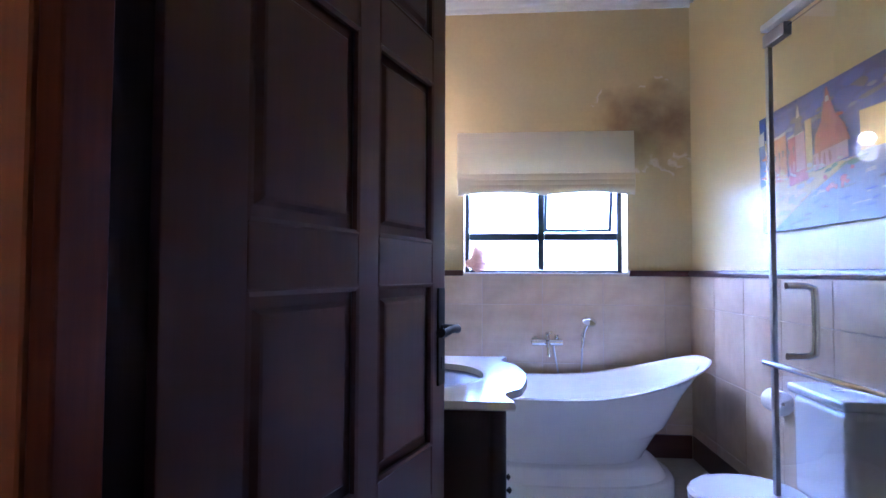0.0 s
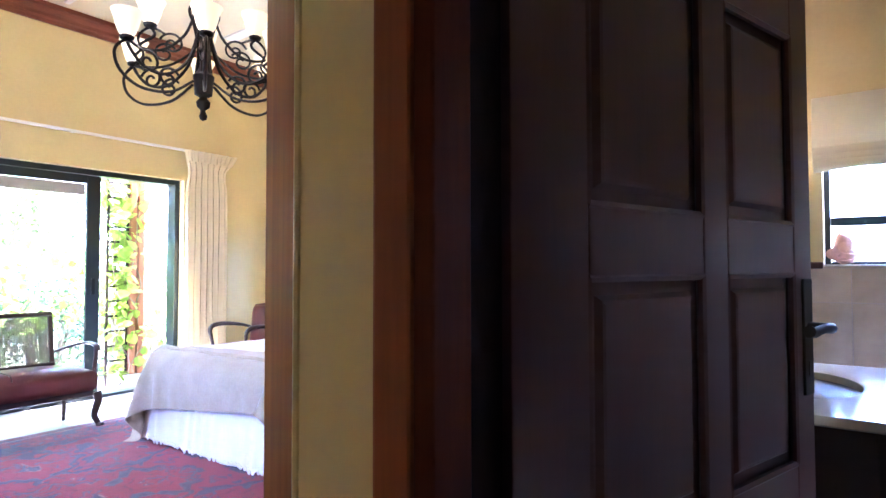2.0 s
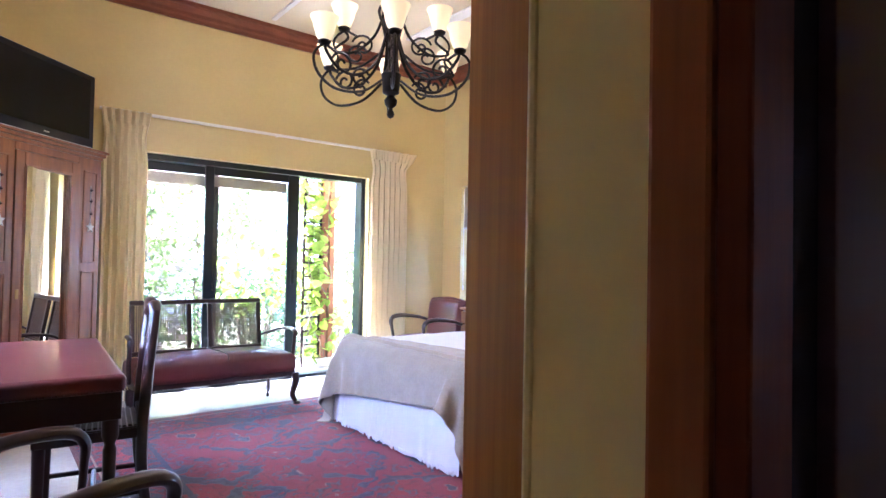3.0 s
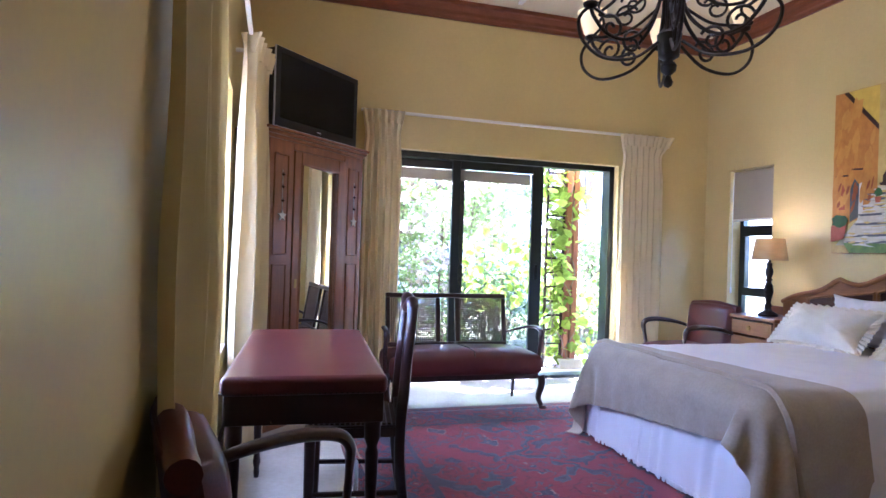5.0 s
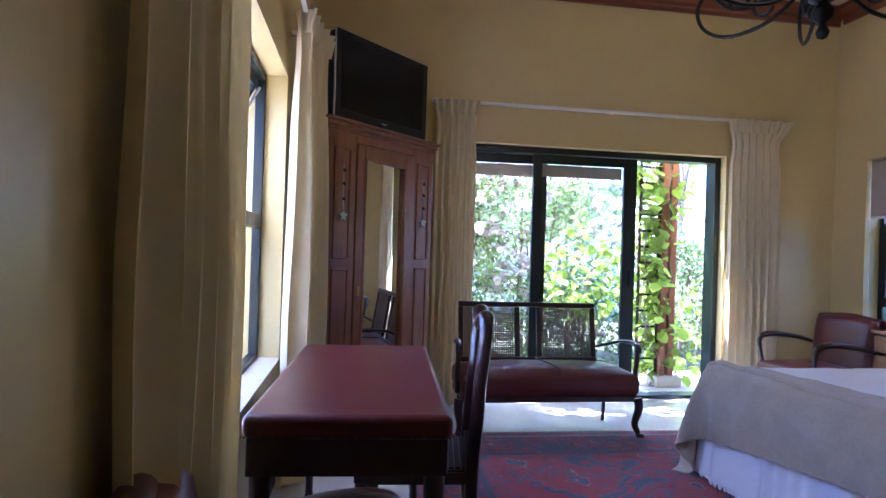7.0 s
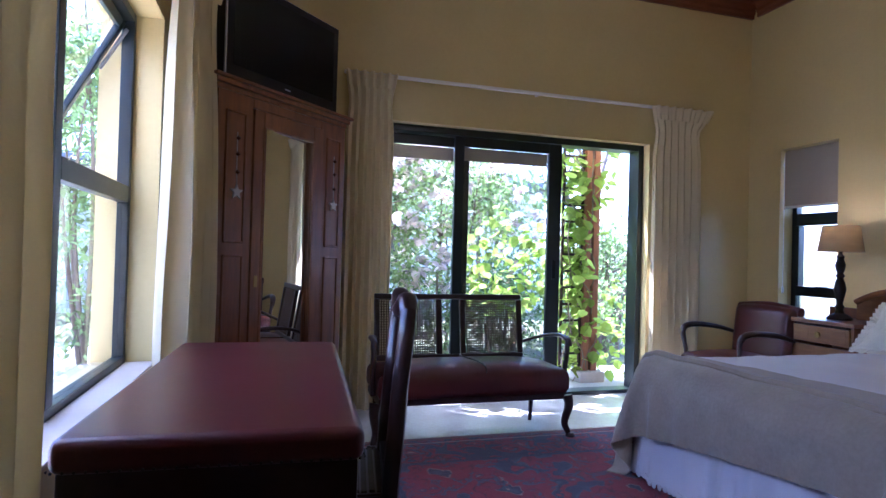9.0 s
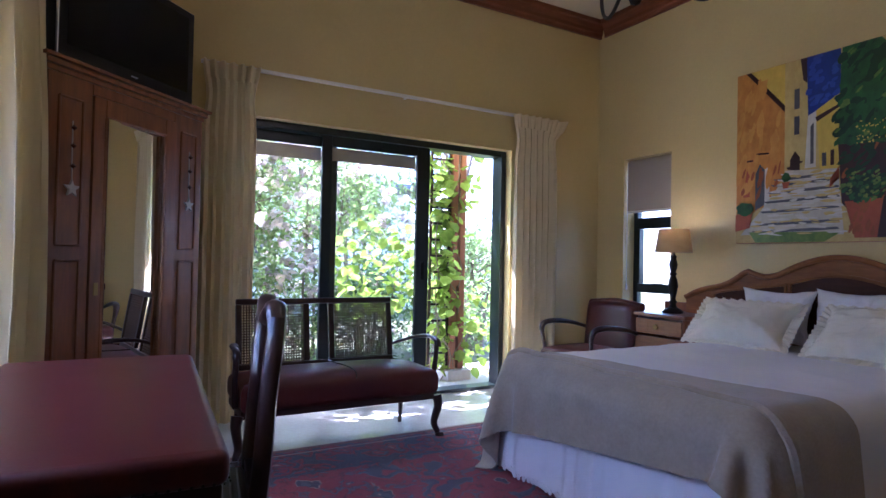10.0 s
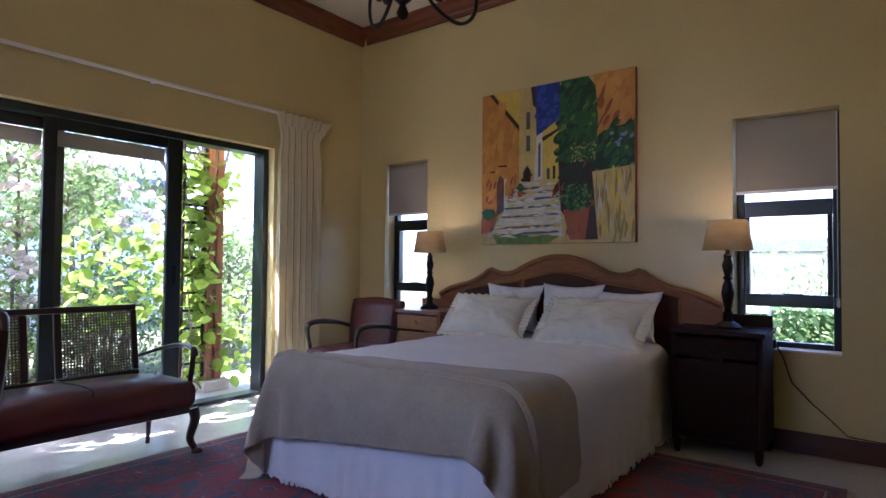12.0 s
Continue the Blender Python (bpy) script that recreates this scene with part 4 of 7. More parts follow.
def shower_screen():
    t = thing("shower_screen", 1.735, 2.32, 0, 4, "frameless glass shower door with chrome bar and handle", "shower door")
    g = part("glass", box(-0.005, 0.005, -1.05, 0, 0.02, 2.03), GLASS, t, smooth=False)
    g.visible_shadow = False
    part("edge_strip", box(-0.012, 0.012, -0.004, 0.018, 0.0, 2.05, 0.004), SILVER, t, "satin metal edge strip")
    part("header_clamp", box(-0.018, 0.018, -0.11, 0.02, 2.0, 2.045, 0.004), SILVER, t)
    part("header_rail", box(-0.02, 0.02, -1.05, 0.03, 2.06, 2.085, 0.004), WHITE_PAINT, t)
    part("towel_bar", tube([(-0.035, 0.01, 0.90), (-0.035, -1.05, 0.90)], 0.0105, 12), CHROME, t)
    bm = tube(smooth_path([(-0.02, -0.10, 1.165), (0.04, -0.10, 1.165), (0.065, -0.105, 1.158), (0.073, -0.11, 1.135), (0.073, -0.11, 0.965), (0.065, -0.105, 0.942), (0.04, -0.10, 0.935), (-0.02, -0.10, 0.935)], 4), 0.0115, 12)
    part("handle", bm, CHROME, t, "chrome D-shaped pull handle")


shower_screen()


def paint(name, c, c2, scale=7.0):
    return mat(name, c, c2, scale, 0.45, 0.5, fine=26, stretch=(1, 1, 0.6), fine_mix=0.5)


def picture_board(t, w, h, depth, edge):
    part("canvas", box(0, w, 0, depth, 0, h, 0.003), edge, t)
    count = [0]

    def shape(material, *uv):
        """One painted shape; pairs of fractions of width and height."""
        count[0] += 1
        pts = [(uv[i] * w, uv[i + 1] * h) for i in range(0, len(uv), 2)]
        part("painted_shape", prism(pts, 0.0008, "y", -0.0006 - 0.00016 * count[0]), material, t, smooth=False)

    def dabs(material, u0, u1, v0, v1, n, du, dv, seed, slope=0.0, keep=None):
        """Loose brush strokes over a patch: ragged slips of paint, du long and dv high."""
        rnd = random.Random(seed)
        own = bmesh.new()
        count[0] += 2
        for k in range(n):
            u, v = rnd.uniform(u0, u1), rnd.uniform(v0, v1)
            if keep is not None and not keep(u, v):
                continue
            a, c, q = du * rnd.uniform(0.5, 1.3), dv * rnd.uniform(0.5, 1.3), slope + rnd.gauss(0, 0.10)
            ring = []
            for i in range(9):
                g = 6.283 * i / 9
                x, y = a * math.cos(g) * rnd.uniform(0.65, 1.1), c * math.sin(g) * rnd.uniform(0.65, 1.1)
                x, y = x * math.cos(q) - y * math.sin(q), x * math.sin(q) + y * math.cos(q)
                ring.append(own.verts.new((min(0.997, max(0.003, u + x)) * w, -0.0007 - 0.00016 * (count[0] + rnd.random()), min(0.997, max(0.003, v + y)) * h)))
            own.faces.new(ring)
        tagged(part("brushwork", own, material, t, smooth=False), kind="stuff")
    return shape, dabs


def blob(cu, cv, ru, rv, seed, n=22, rough=0.25):
    rnd = random.Random(seed)
    out = []
    for i in range(n):
        q = 2 * math.pi * i / n
        k = 1 - rough * rnd.random()
        out += [min(0.998, max(0.002, cu + ru * k * math.cos(q))), min(0.998, max(0.002, cv + rv * k * math.sin(q)))]
    return out


P_ORANGE = paint("painted_orange", (0.60, 0.27, 0.035), (0.40, 0.15, 0.02))
P_YELLOW = paint("painted_yellow", (0.70, 0.50, 0.06), (0.52, 0.36, 0.04))
P_STRAW = paint("painted_straw", (0.62, 0.47, 0.16), (0.42, 0.30, 0.08))
P_BLUE = paint("painted_blue", (0.02, 0.05, 0.30), (0.012, 0.03, 0.19))
P_GREEN = paint("painted_green", (0.035, 0.14, 0.03), (0.012, 0.05, 0.02), 10)
P_LIME = paint("painted_lime", (0.20, 0.28, 0.04), (0.05, 0.12, 0.02), 14)
P_MAROON = paint("painted_maroon", (0.06, 0.018, 0.02), (0.03, 0.012, 0.015))
P_GREY = paint("painted_grey_path", (0.60, 0.55, 0.41), (0.42, 0.39, 0.31), 9)
P_SHADOW = paint("painted_shadow_grey", (0.12, 0.12, 0.13), (0.06, 0.06, 0.075))
P_CLAY = paint("painted_terracotta", (0.42, 0.095, 0.03), (0.27, 0.06, 0.02))
P_WHITE = paint("painted_white", (0.66, 0.63, 0.56), (0.5, 0.47, 0.4))
P_SKY = paint("painted_bright_blue", (0.05, 0.10, 0.48), (0.03, 0.06, 0.32))
P_PALE = paint("painted_pale_blue", (0.22, 0.28, 0.42), (0.15, 0.19, 0.32))
P_DEEP = paint("painted_deep_green", (0.012, 0.055, 0.022), (0.006, 0.025, 0.014), 10)
P_RUST = paint("painted_rust", (0.36, 0.10, 0.02), (0.22, 0.06, 0.015))
P_AMBER = paint("painted_amber", (0.62, 0.31, 0.045), (0.48, 0.20, 0.025), 5)
P_OLIVE = paint("painted_olive", (0.34, 0.25, 0.05), (0.22, 0.15, 0.03))
P_PINK = paint("painted_pale_pink", (0.58, 0.36, 0.36), (0.46, 0.28, 0.30))
P_RED = paint("painted_red", (0.42, 0.045, 0.035), (0.28, 0.03, 0.03))


def town_painting():
    t = thing("painting", 2.066, 3.16, 1.385, -90, "unframed painting of a harbour town with a red steeple", "painting")
    t.matrix_world = pose(2.058, 3.11, 1.395, 0, 0, -90) @ pose(0, 0, 0, 1.5)
    draw, dabs = picture_board(t, 1.25, 0.545, 0.025, P_BLUE)

    def s(material, *uv):
        draw(material, *[v * 0.62 if i % 2 == 0 else v for i, v in enumerate(uv)])

    def d(material, u0, u1, v0, v1, n, du, dv, seed, slope=0.0, keep=None):
        dabs(material, u0 * 0.62, u1 * 0.62, v0, v1, n, du * 0.62, dv, seed, slope, None if keep is None else lambda u, v: keep(u / 0.62, v))
    d(P_SKY, 0, 1.6, 0.66, 0.99, 60, 0.08, 0.035, 1, 0.2)
    d(P_SHADOW, 0.1, 1.5, 0.76, 0.9, 16, 0.09, 0.03, 2, 0.1)
    d(P_PALE, 0, 1.6, 0.72, 0.84, 12, 0.06, 0.02, 3, 0.2)
    draw(P_YELLOW, 0.61, 0.36, 0.8, 0.36, 0.8, 0.68, 0.61, 0.70)
    draw(P_PINK, 0.8, 0.34, 0.998, 0.34, 0.998, 0.66, 0.8, 0.7)
    # quay and water
    s(P_STRAW, 0.0, 0.0, 1.6, 0.0, 1.6, 0.42, 0.0, 0.42)
    s(P_PALE, 0.14, 0.002, 1.6, 0.002, 1.6, 0.44, 0.98, 0.44, 0.55, 0.24)
    under = lambda u, v: v < 0.02 + (u - 0.14) * 0.5
    d(P_SHADOW, 0.2, 1.55, 0.02, 0.40, 14, 0.06, 0.009, 4, 0.15, under)
    d(P_WHITE, 0.2, 1.55, 0.02, 0.40, 16, 0.05, 0.005, 5, 0.15, under)
    d(P_SKY, 0.3, 1.55, 0.02, 0.38, 16, 0.05, 0.008, 6, 0.15, under)
    d(P_RED, 0.7, 0.95, 0.24, 0.36, 9, 0.03, 0.022, 7, 0.1)
    d(P_GREY, 0.0, 0.6, 0.02, 0.40, 34, 0.05, 0.02, 8, 0.5, lambda u, v: not under(u, v))
    d(P_GREEN, 0.6, 1.0, 0.38, 0.44, 12, 0.05, 0.014, 9, 0.3)
    # row of houses
    s(P_WHITE, 0.0, 0.76, 0.07, 0.76, 0.07, 0.88, 0.0, 0.86)
    s(P_PALE, 0.0, 0.40, 0.08, 0.42, 0.08, 0.76, 0.0, 0.76)
    s(P_YELLOW, 0.08, 0.40, 0.19, 0.40, 0.19, 0.78, 0.08, 0.78)
    s(P_ORANGE, 0.20, 0.40, 0.34, 0.40, 0.34, 0.76, 0.20, 0.76)
    s(P_RED, 0.36, 0.34, 0.55, 0.36, 0.55, 0.62, 0.46, 0.72, 0.36, 0.72)
    s(P_PINK, 0.44, 0.44, 0.53, 0.44, 0.53, 0.73, 0.44, 0.71)
    s(P_STRAW, 0.54, 0.42, 0.60, 0.42, 0.60, 0.80, 0.54, 0.80)
    for a, c, v in ((0.08, 0.19, 0.77), (0.20, 0.34, 0.75), (0.36, 0.52, 0.71)):
        s(P_WHITE, a, v, c, v + 0.01, c, v + 0.035, a, v + 0.02)
    s(P_SHADOW, 0.43, 0.72, 0.52, 0.73, 0.50, 0.82, 0.475, 0.96, 0.45, 0.82)
    s(P_WHITE, 0.46, 0.84, 0.495, 0.85, 0.478, 0.95)
    # steeple church
    s(P_CLAY, 0.62, 0.52, 0.92, 0.54, 0.88, 0.66, 0.81, 0.76, 0.75, 0.97, 0.69, 0.74, 0.63, 0.64)
    s(P_WHITE, 0.735, 0.86, 0.77, 0.86, 0.765, 0.90, 0.74, 0.90)
    s(P_PINK, 0.61, 0.40, 0.90, 0.43, 0.90, 0.545, 0.61, 0.52)
    d(P_RED, 0.66, 0.86, 0.56, 0.74, 22, 0.02, 0.035, 10, 1.4)
    for a, n_, m_ in ((0.10, 2, P_RUST), (0.22, 3, P_RUST), (0.38, 2, P_PINK), (0.63, 4, P_RUST)):
        for k in range(n_):
            u = a + 0.045 * k
            d(m_, u, u + 0.012, 0.44, 0.50, 4, 0.011, 0.032, 11 + k, 0.0)
            if a < 0.6:
                d(P_SHADOW, u, u + 0.01, 0.58, 0.63, 3, 0.009, 0.026, 21 + k, 0.0)
    d(P_WHITE, 0.08, 0.9, 0.40, 0.46, 22, 0.018, 0.022, 12, 1.2)
    d(P_ORANGE, 0.08, 0.34, 0.42, 0.74, 14, 0.02, 0.03, 13, 1.3)
    d(P_STRAW, 0.08, 0.34, 0.40, 0.52, 12, 0.02, 0.02, 14, 1.3)


town_painting()


def roman_blind():
    t = thing("roman_blind", 0.53, 4.198, 0, 0, "cream fabric roman blind half raised over the window", "roman blind")

    def f(u, v):
        z = 2.155 - 0.36 * v
        y = -0.035 - 0.012 * v
        return (1.18 * u, y, z)
    part("upper_cloth", sheet(f, 10, 6, 0.006), ROMAN, t)
    for k, (z0, z1, out) in enumerate(((1.88, 1.79, 0.055), (1.835, 1.765, 0.068), (1.80, 1.735, 0.08))):
        def g(u, v, z0=z0, z1=z1, out=out, k=k):
            sag = -0.02 * math.sin(math.pi * ((2 * u) % 1.0)) * -1 if k == 2 else 0.0
            return (0.004 * k + (1.18 - 0.008 * k) * u, -out - 0.012 * math.sin(math.pi * v), z0 + (z1 - z0) * v + sag * v - 0.012)
        part("fold", sheet(g, 40, 6, 0.006), ROMAN, t)
    part("head_rail", box(0, 1.18, -0.035, -0.001, 2.13, 2.158, 0.003), WHITE_PAINT, t)


roman_blind()


def shell():
    t = thing("sea_shell", 0.665, 4.30, 1.2075, 20, "peach-coloured sea shell on the window sill", "shell")
    bm = bmesh.new()
    for i in range(9):
        k = i / 8
        own = lathe([(0.002, -0.02), (0.055 * (1 - 0.45 * k), 0.0), (0.06 * (1 - 0.5 * k), 0.03), (0.035 * (1 - 0.4 * k), 0.06), (0.003, 0.075)], 18,
                    m=pose(0.012 * math.sin(2.4 * i), 0.012 * math.cos(2.4 * i), 0.02 + 0.10 * k, 8 * math.sin(i), 8 * math.cos(i), 40 * i))
        merge(bm, own)
    part("whorls", bm, CERAMIC_SHELL, t)
    part("lip", sheet(lambda u, v: (-0.03 - 0.05 * math.sin(math.pi * v) * (0.4 + u), 0.02 * u - 0.045, 0.012 + 0.10 * v * (0.5 + 0.5 * u)), 8, 10, 0.004), CERAMIC_SHELL, t)


shell()



def wall_lamp():
    t = thing("wall_lamp", 0.051, 3.77, 1.86, 0, "lit wall lamp with a cream glass shade over the vanity", "wall lamp")
    part("back_plate", lathe([(0.001, 0), (0.045, 0.0), (0.04, 0.012), (0.001, 0.014)], 18, m=pose(0, 0, 0, 0, 90)), BRASS, t)
    part("arm", tube(smooth_path([(0.01, 0, 0), (0.08, 0, -0.03), (0.13, 0, 0.0), (0.13, 0, 0.04)], 5), 0.007, 8), BRASS, t)
    part("shade", lathe([(0.02, 0.04), (0.042, 0.05), (0.07, 0.13), (0.067, 0.13), (0.039, 0.055), (0.016, 0.046)], 20, m=Matrix.Translation((0.13, 0, 0))), WALL_GLASS, t)
    point("wall_lamp_light", (0.181, 3.77, 2.04), 0.2, 0.04)


WALL_GLASS = glow("lit_wall_lamp_glass", (1.0, 0.80, 0.48), 0.09)
wall_lamp()

# dado rail and wall tiles
bm = box(1.672, 2.0885, 4.163, 4.1895, 1.183, 1.222, 0.008)
box(0.055, 0.572, 4.163, 4.1895, 1.183, 1.222, 0.008, bm)
structure("trim_dado_back", bm, SKIRTING, "dark red-brown dado rail", True)
bm = box(2.052, 2.0755, 0.95, 4.162, 1.183, 1.222, 0.008)
box(2.046, 2.0525, 0.95, 4.162, 1.195, 1.21, 0.003, bm)
structure("trim_dado_side", bm, SKIRTING, "dark red-brown dado rail", True)
g1 = structure("wall_tiling_back", box(0.055, 2.074, 4.1915, 4.1995, 0.001, 1.192), GROUT, "beige marble wall tiling over the bath")
g2 = structure("wall_tiling_side", box(2.0765, 2.0885, 0.92, 4.191, 0.001, 1.2), GROUT, "beige marble wall tiling")
ROWS_Z = ((0.0, 0.208), (0.212, 0.598), (0.602, 0.988), (0.992, 1.182))
meshes = {}


def tile(parent, key, size, at, axis):
    if key not in meshes:
        w_, h_ = size
        bm = box(0.002, w_ - 0.002, 0, 0.006, 0.0, h_, 0.0012, seg=1) if axis == "x" else box(0, 0.006, 0.002, w_ - 0.002, 0, h_, 0.0012, seg=1)
        me = bpy.data.meshes.new("tile")
        bm.to_mesh(me)
        bm.free()
        me.materials.append(TILE)
        meshes[key] = me
    ob = new("tile", meshes[key])
    ob.parent, ob.location = parent, at


for j, (za, zb) in enumerate(ROWS_Z):
    xs = [0.056, 0.30, 0.70, 1.105, 1.505, 1.905, 2.073]
    for xa, xb in zip(xs, xs[1:]):
        tile(g1, ("b", j, round(xb - xa, 3)), (xb - xa, zb - za), (xa, 4.1855, za + 0.002), "x")
    y = 4.184
    while y > 1.0:
        tile(g2, ("s", j), (0.402, zb - za), (2.071, y - 0.402, za + 0.002), "y")
        y -= 0.402
# ---- bedroom things ----
rug = thing("rug", -2.50, 2.39, 0.0, 0, "red and blue-grey patterned persian wool rug", "rug")
RX, RY = 1.60, 1.65
part("woven_field", sheet(lambda u, v: (-RX + 2 * RX * u + 0.006 * math.sin(7 * v + 3), -RY + 2 * RY * v + 0.006 * math.sin(8 * u), 0.008 + 0.0015 * noise.noise((u * 9, v * 9, 0))), 40, 40, 0.007), rug_material(RX, RY), rug)
bm = bmesh.new()
for i in range(150):
    y = -RY + 2 * RY * (i + 0.5) / 150
    for sx in (-1, 1):
        tube([(sx * (RX - 0.004), y, 0.004), (sx * (RX + 0.03 + 0.012 * noise.noise((i * 0.7, sx, 1))), y + 0.008 * noise.noise((i, sx, 5)), 0.003)], 0.0025, 4, bm)
tagged(part("fringe", bm, mat("rug_fringe", (0.4, 0.33, 0.25), (0.3, 0.24, 0.18), 20, 0.95), rug, "pale cotton fringe"), kind="stuff")


def settle(x0, x1, y0, y1, top, inflate, step, seed, rounds=420):
    """A cloth laid flat over the bed and let fall: returns its settled grid of points.
    y0 and y1 give its front and back edge at each x; the bed is a box with rounded edges up to top."""
    nx = int(round((x1 - x0) / step))
    ny = max(4, int(round((y1(0.5) - y0(0.5)) / step)))
    u, v = np.meshgrid(np.linspace(0, 1, nx + 1), np.linspace(0, 1, ny + 1), indexing="ij")
    ya, yb = np.array([y0(k) for k in u[:, 0]])[:, None], np.array([y1(k) for k in u[:, 0]])[:, None]
    rest = np.stack([x0 + (x1 - x0) * u, ya + (yb - ya) * v, np.zeros_like(u)], -1)
    rnd = np.random.default_rng(seed)
    p = rest.copy()
    p[..., 2] = top + inflate + 0.004 + 0.012 * rnd.random(u.shape)
    old = p.copy()
    mid = np.array([(BX0 + BX1) / 2, (BY0 + BY1 + 0.3) / 2, (top - 0.5) / 2])
    half = np.array([(BX1 - BX0) / 2, (BY1 + 0.3 - BY0) / 2, (top + 0.5) / 2])
    r = 0.11
    held = ((np.abs(rest[..., 0] - mid[0]) < half[0] - 0.06) & (rest[..., 1] > BY0 + 0.06))
    place = p.copy()
    links = []
    for di, dj, stiff in ((1, 0, 1.0), (0, 1, 1.0), (1, 1, 0.35), (1, -1, 0.35), (3, 0, 0.12), (0, 3, 0.12)):
        for phase in range(2):
            i0, j0 = np.meshgrid(np.arange(0, nx + 1), np.arange(0, ny + 1), indexing="ij")
            i1, j1 = i0 + di, j0 + dj
            ok = (i1 <= nx) & (j1 <= ny) & (j1 >= 0) & (((i0 // di if di else j0 // dj) % 2) == phase)
            a, b = (i0[ok], j0[ok]), (i1[ok], j1[ok])
            links.append((a, b, np.linalg.norm(rest[a] - rest[b], axis=-1), stiff))
    for it in range(rounds):
        vel = (p - old) * 0.975
        old = p.copy()
        p = p + vel
        p[..., 2] -= 0.00045
        for _ in range(5):
            for a, b, ln, stiff in links:
                d = p[b] - p[a]
                dist = np.linalg.norm(d, axis=-1)
                k = (stiff * 0.5 * (dist - ln) / np.maximum(dist, 1e-9))[:, None] * d
                p[a] += k
                p[b] -= k
        q = p - mid
        d = np.abs(q) - (half - r)
        out = np.maximum(d, 0)
        far = np.linalg.norm(out, axis=-1)
        dist = far + np.minimum(d.max(-1), 0) - r - inflate
        hit = dist < 0
        n_ = np.where(far[..., None] > 1e-9, np.sign(q) * out / np.maximum(far, 1e-9)[..., None], np.eye(3)[d.argmax(-1)] * np.sign(q))
        push = np.where(hit, -dist, 0.0)[..., None] * n_
        p = p + push
        grip = np.where(hit, np.where(n_[..., 2] > 0.7, 0.9, 0.35), 0.0)[..., None]
        old = old + (p - old) * grip
        p[..., :2] = np.where(held[..., None], place[..., :2], p[..., :2])
        low = p[..., 2] < 0.014
        p[..., 2] = np.where(low, 0.014, p[..., 2])
        old = np.where(low[..., None], p, old)
    # soft unevenness of the pile
    flat = p[..., 2] > top - 0.02
    for i in range(nx + 1):
        for j in range(ny + 1):
            if flat[i, j]:
                x, y = p[i, j, 0], p[i, j, 1]
                p[i, j, 2] += 0.012 * abs(noise.noise((x * 3.1 + seed, y * 3.1, 2.0))) + 0.008 * abs(noise.noise((x * 7 + y * 5, y * 6, seed)))
    return p


def cloth_mesh(p, thick):
    nu, nv = p.shape[0] - 1, p.shape[1] - 1
    return sheet(lambda u, v: p[int(round(u * nu)), int(round(v * nv))], nu, nv, thick)


bed = thing("bed", 0, 0, 0, 0, "double bed made up with white linen and a carved headboard", "bed")
BX0, BX1, BY0, BY1 = -3.37, -1.87, 2.37, 4.44
part("mattress", box(BX0 + 0.03, BX1 - 0.03, BY0 + 0.04, BY1, 0.22, 0.575, 0.05, seg=3), SHEET, bed)
part("base", box(BX0 + 0.04, BX1 - 0.04, BY0 + 0.05, BY1, 0.03, 0.22, 0.01), DARK_WOOD, bed)


def skirt(name, p0, p1, nrm, n, top=0.42, seed=0):
    a, b, w = Vector(p0), Vector(p1), Vector(nrm)
    ln = (b - a).length

    def f(u, v):
        k = ln * u
        am = (0.003 + 0.010 * v) * (0.6 + 0.8 * abs(noise.noise((k * 2.3, seed, 7))))
        o = am * math.sin(k * 52 + 7 * noise.noise((k * 3, seed, 0))) + 0.008 * noise.noise((k * 11, v * 2, seed)) + 0.035 * v
        z = top - (top - 0.028) * v + 0.006 * math.sin(k * 190) * (v > 0.985)
        return a + (b - a) * u + w * o + Vector((0, 0, z))
    part(name, sheet(f, n, 10, 0.003), SHEET, bed, "white gathered valance with a lace hem")
    bm = bmesh.new()
    for i in range(int(ln / 0.030)):
        u = (i + 0.5) * 0.030 / ln
        p = f(u, 1.0)
        lathe([(0.005, 0), (0.015, 0.001), (0.015, 0.004), (0.005, 0.006)], 9, bm, Matrix.Translation(p + Vector((0, 0, 0.004))) @ Matrix.Translation(w * 0.004) @ w.to_track_quat("Z", "Y").to_matrix().to_4x4())
    tagged(part("lace_edge", bm, SHEET, bed), kind="stuff")


skirt("valance", (BX0 + 0.02, BY0 + 0.025, 0), (BX1 - 0.02, BY0 + 0.025, 0), (0, -1, 0), 260, seed=1)
skirt("valance", (BX1 - 0.02, BY0 + 0.03, 0), (BX1 - 0.02, BY1, 0), (1, 0, 0), 330, seed=2)
skirt("valance", (BX0 + 0.02, BY1, 0), (BX0 + 0.02, BY0 + 0.03, 0), (-1, 0, 0), 330, seed=3)


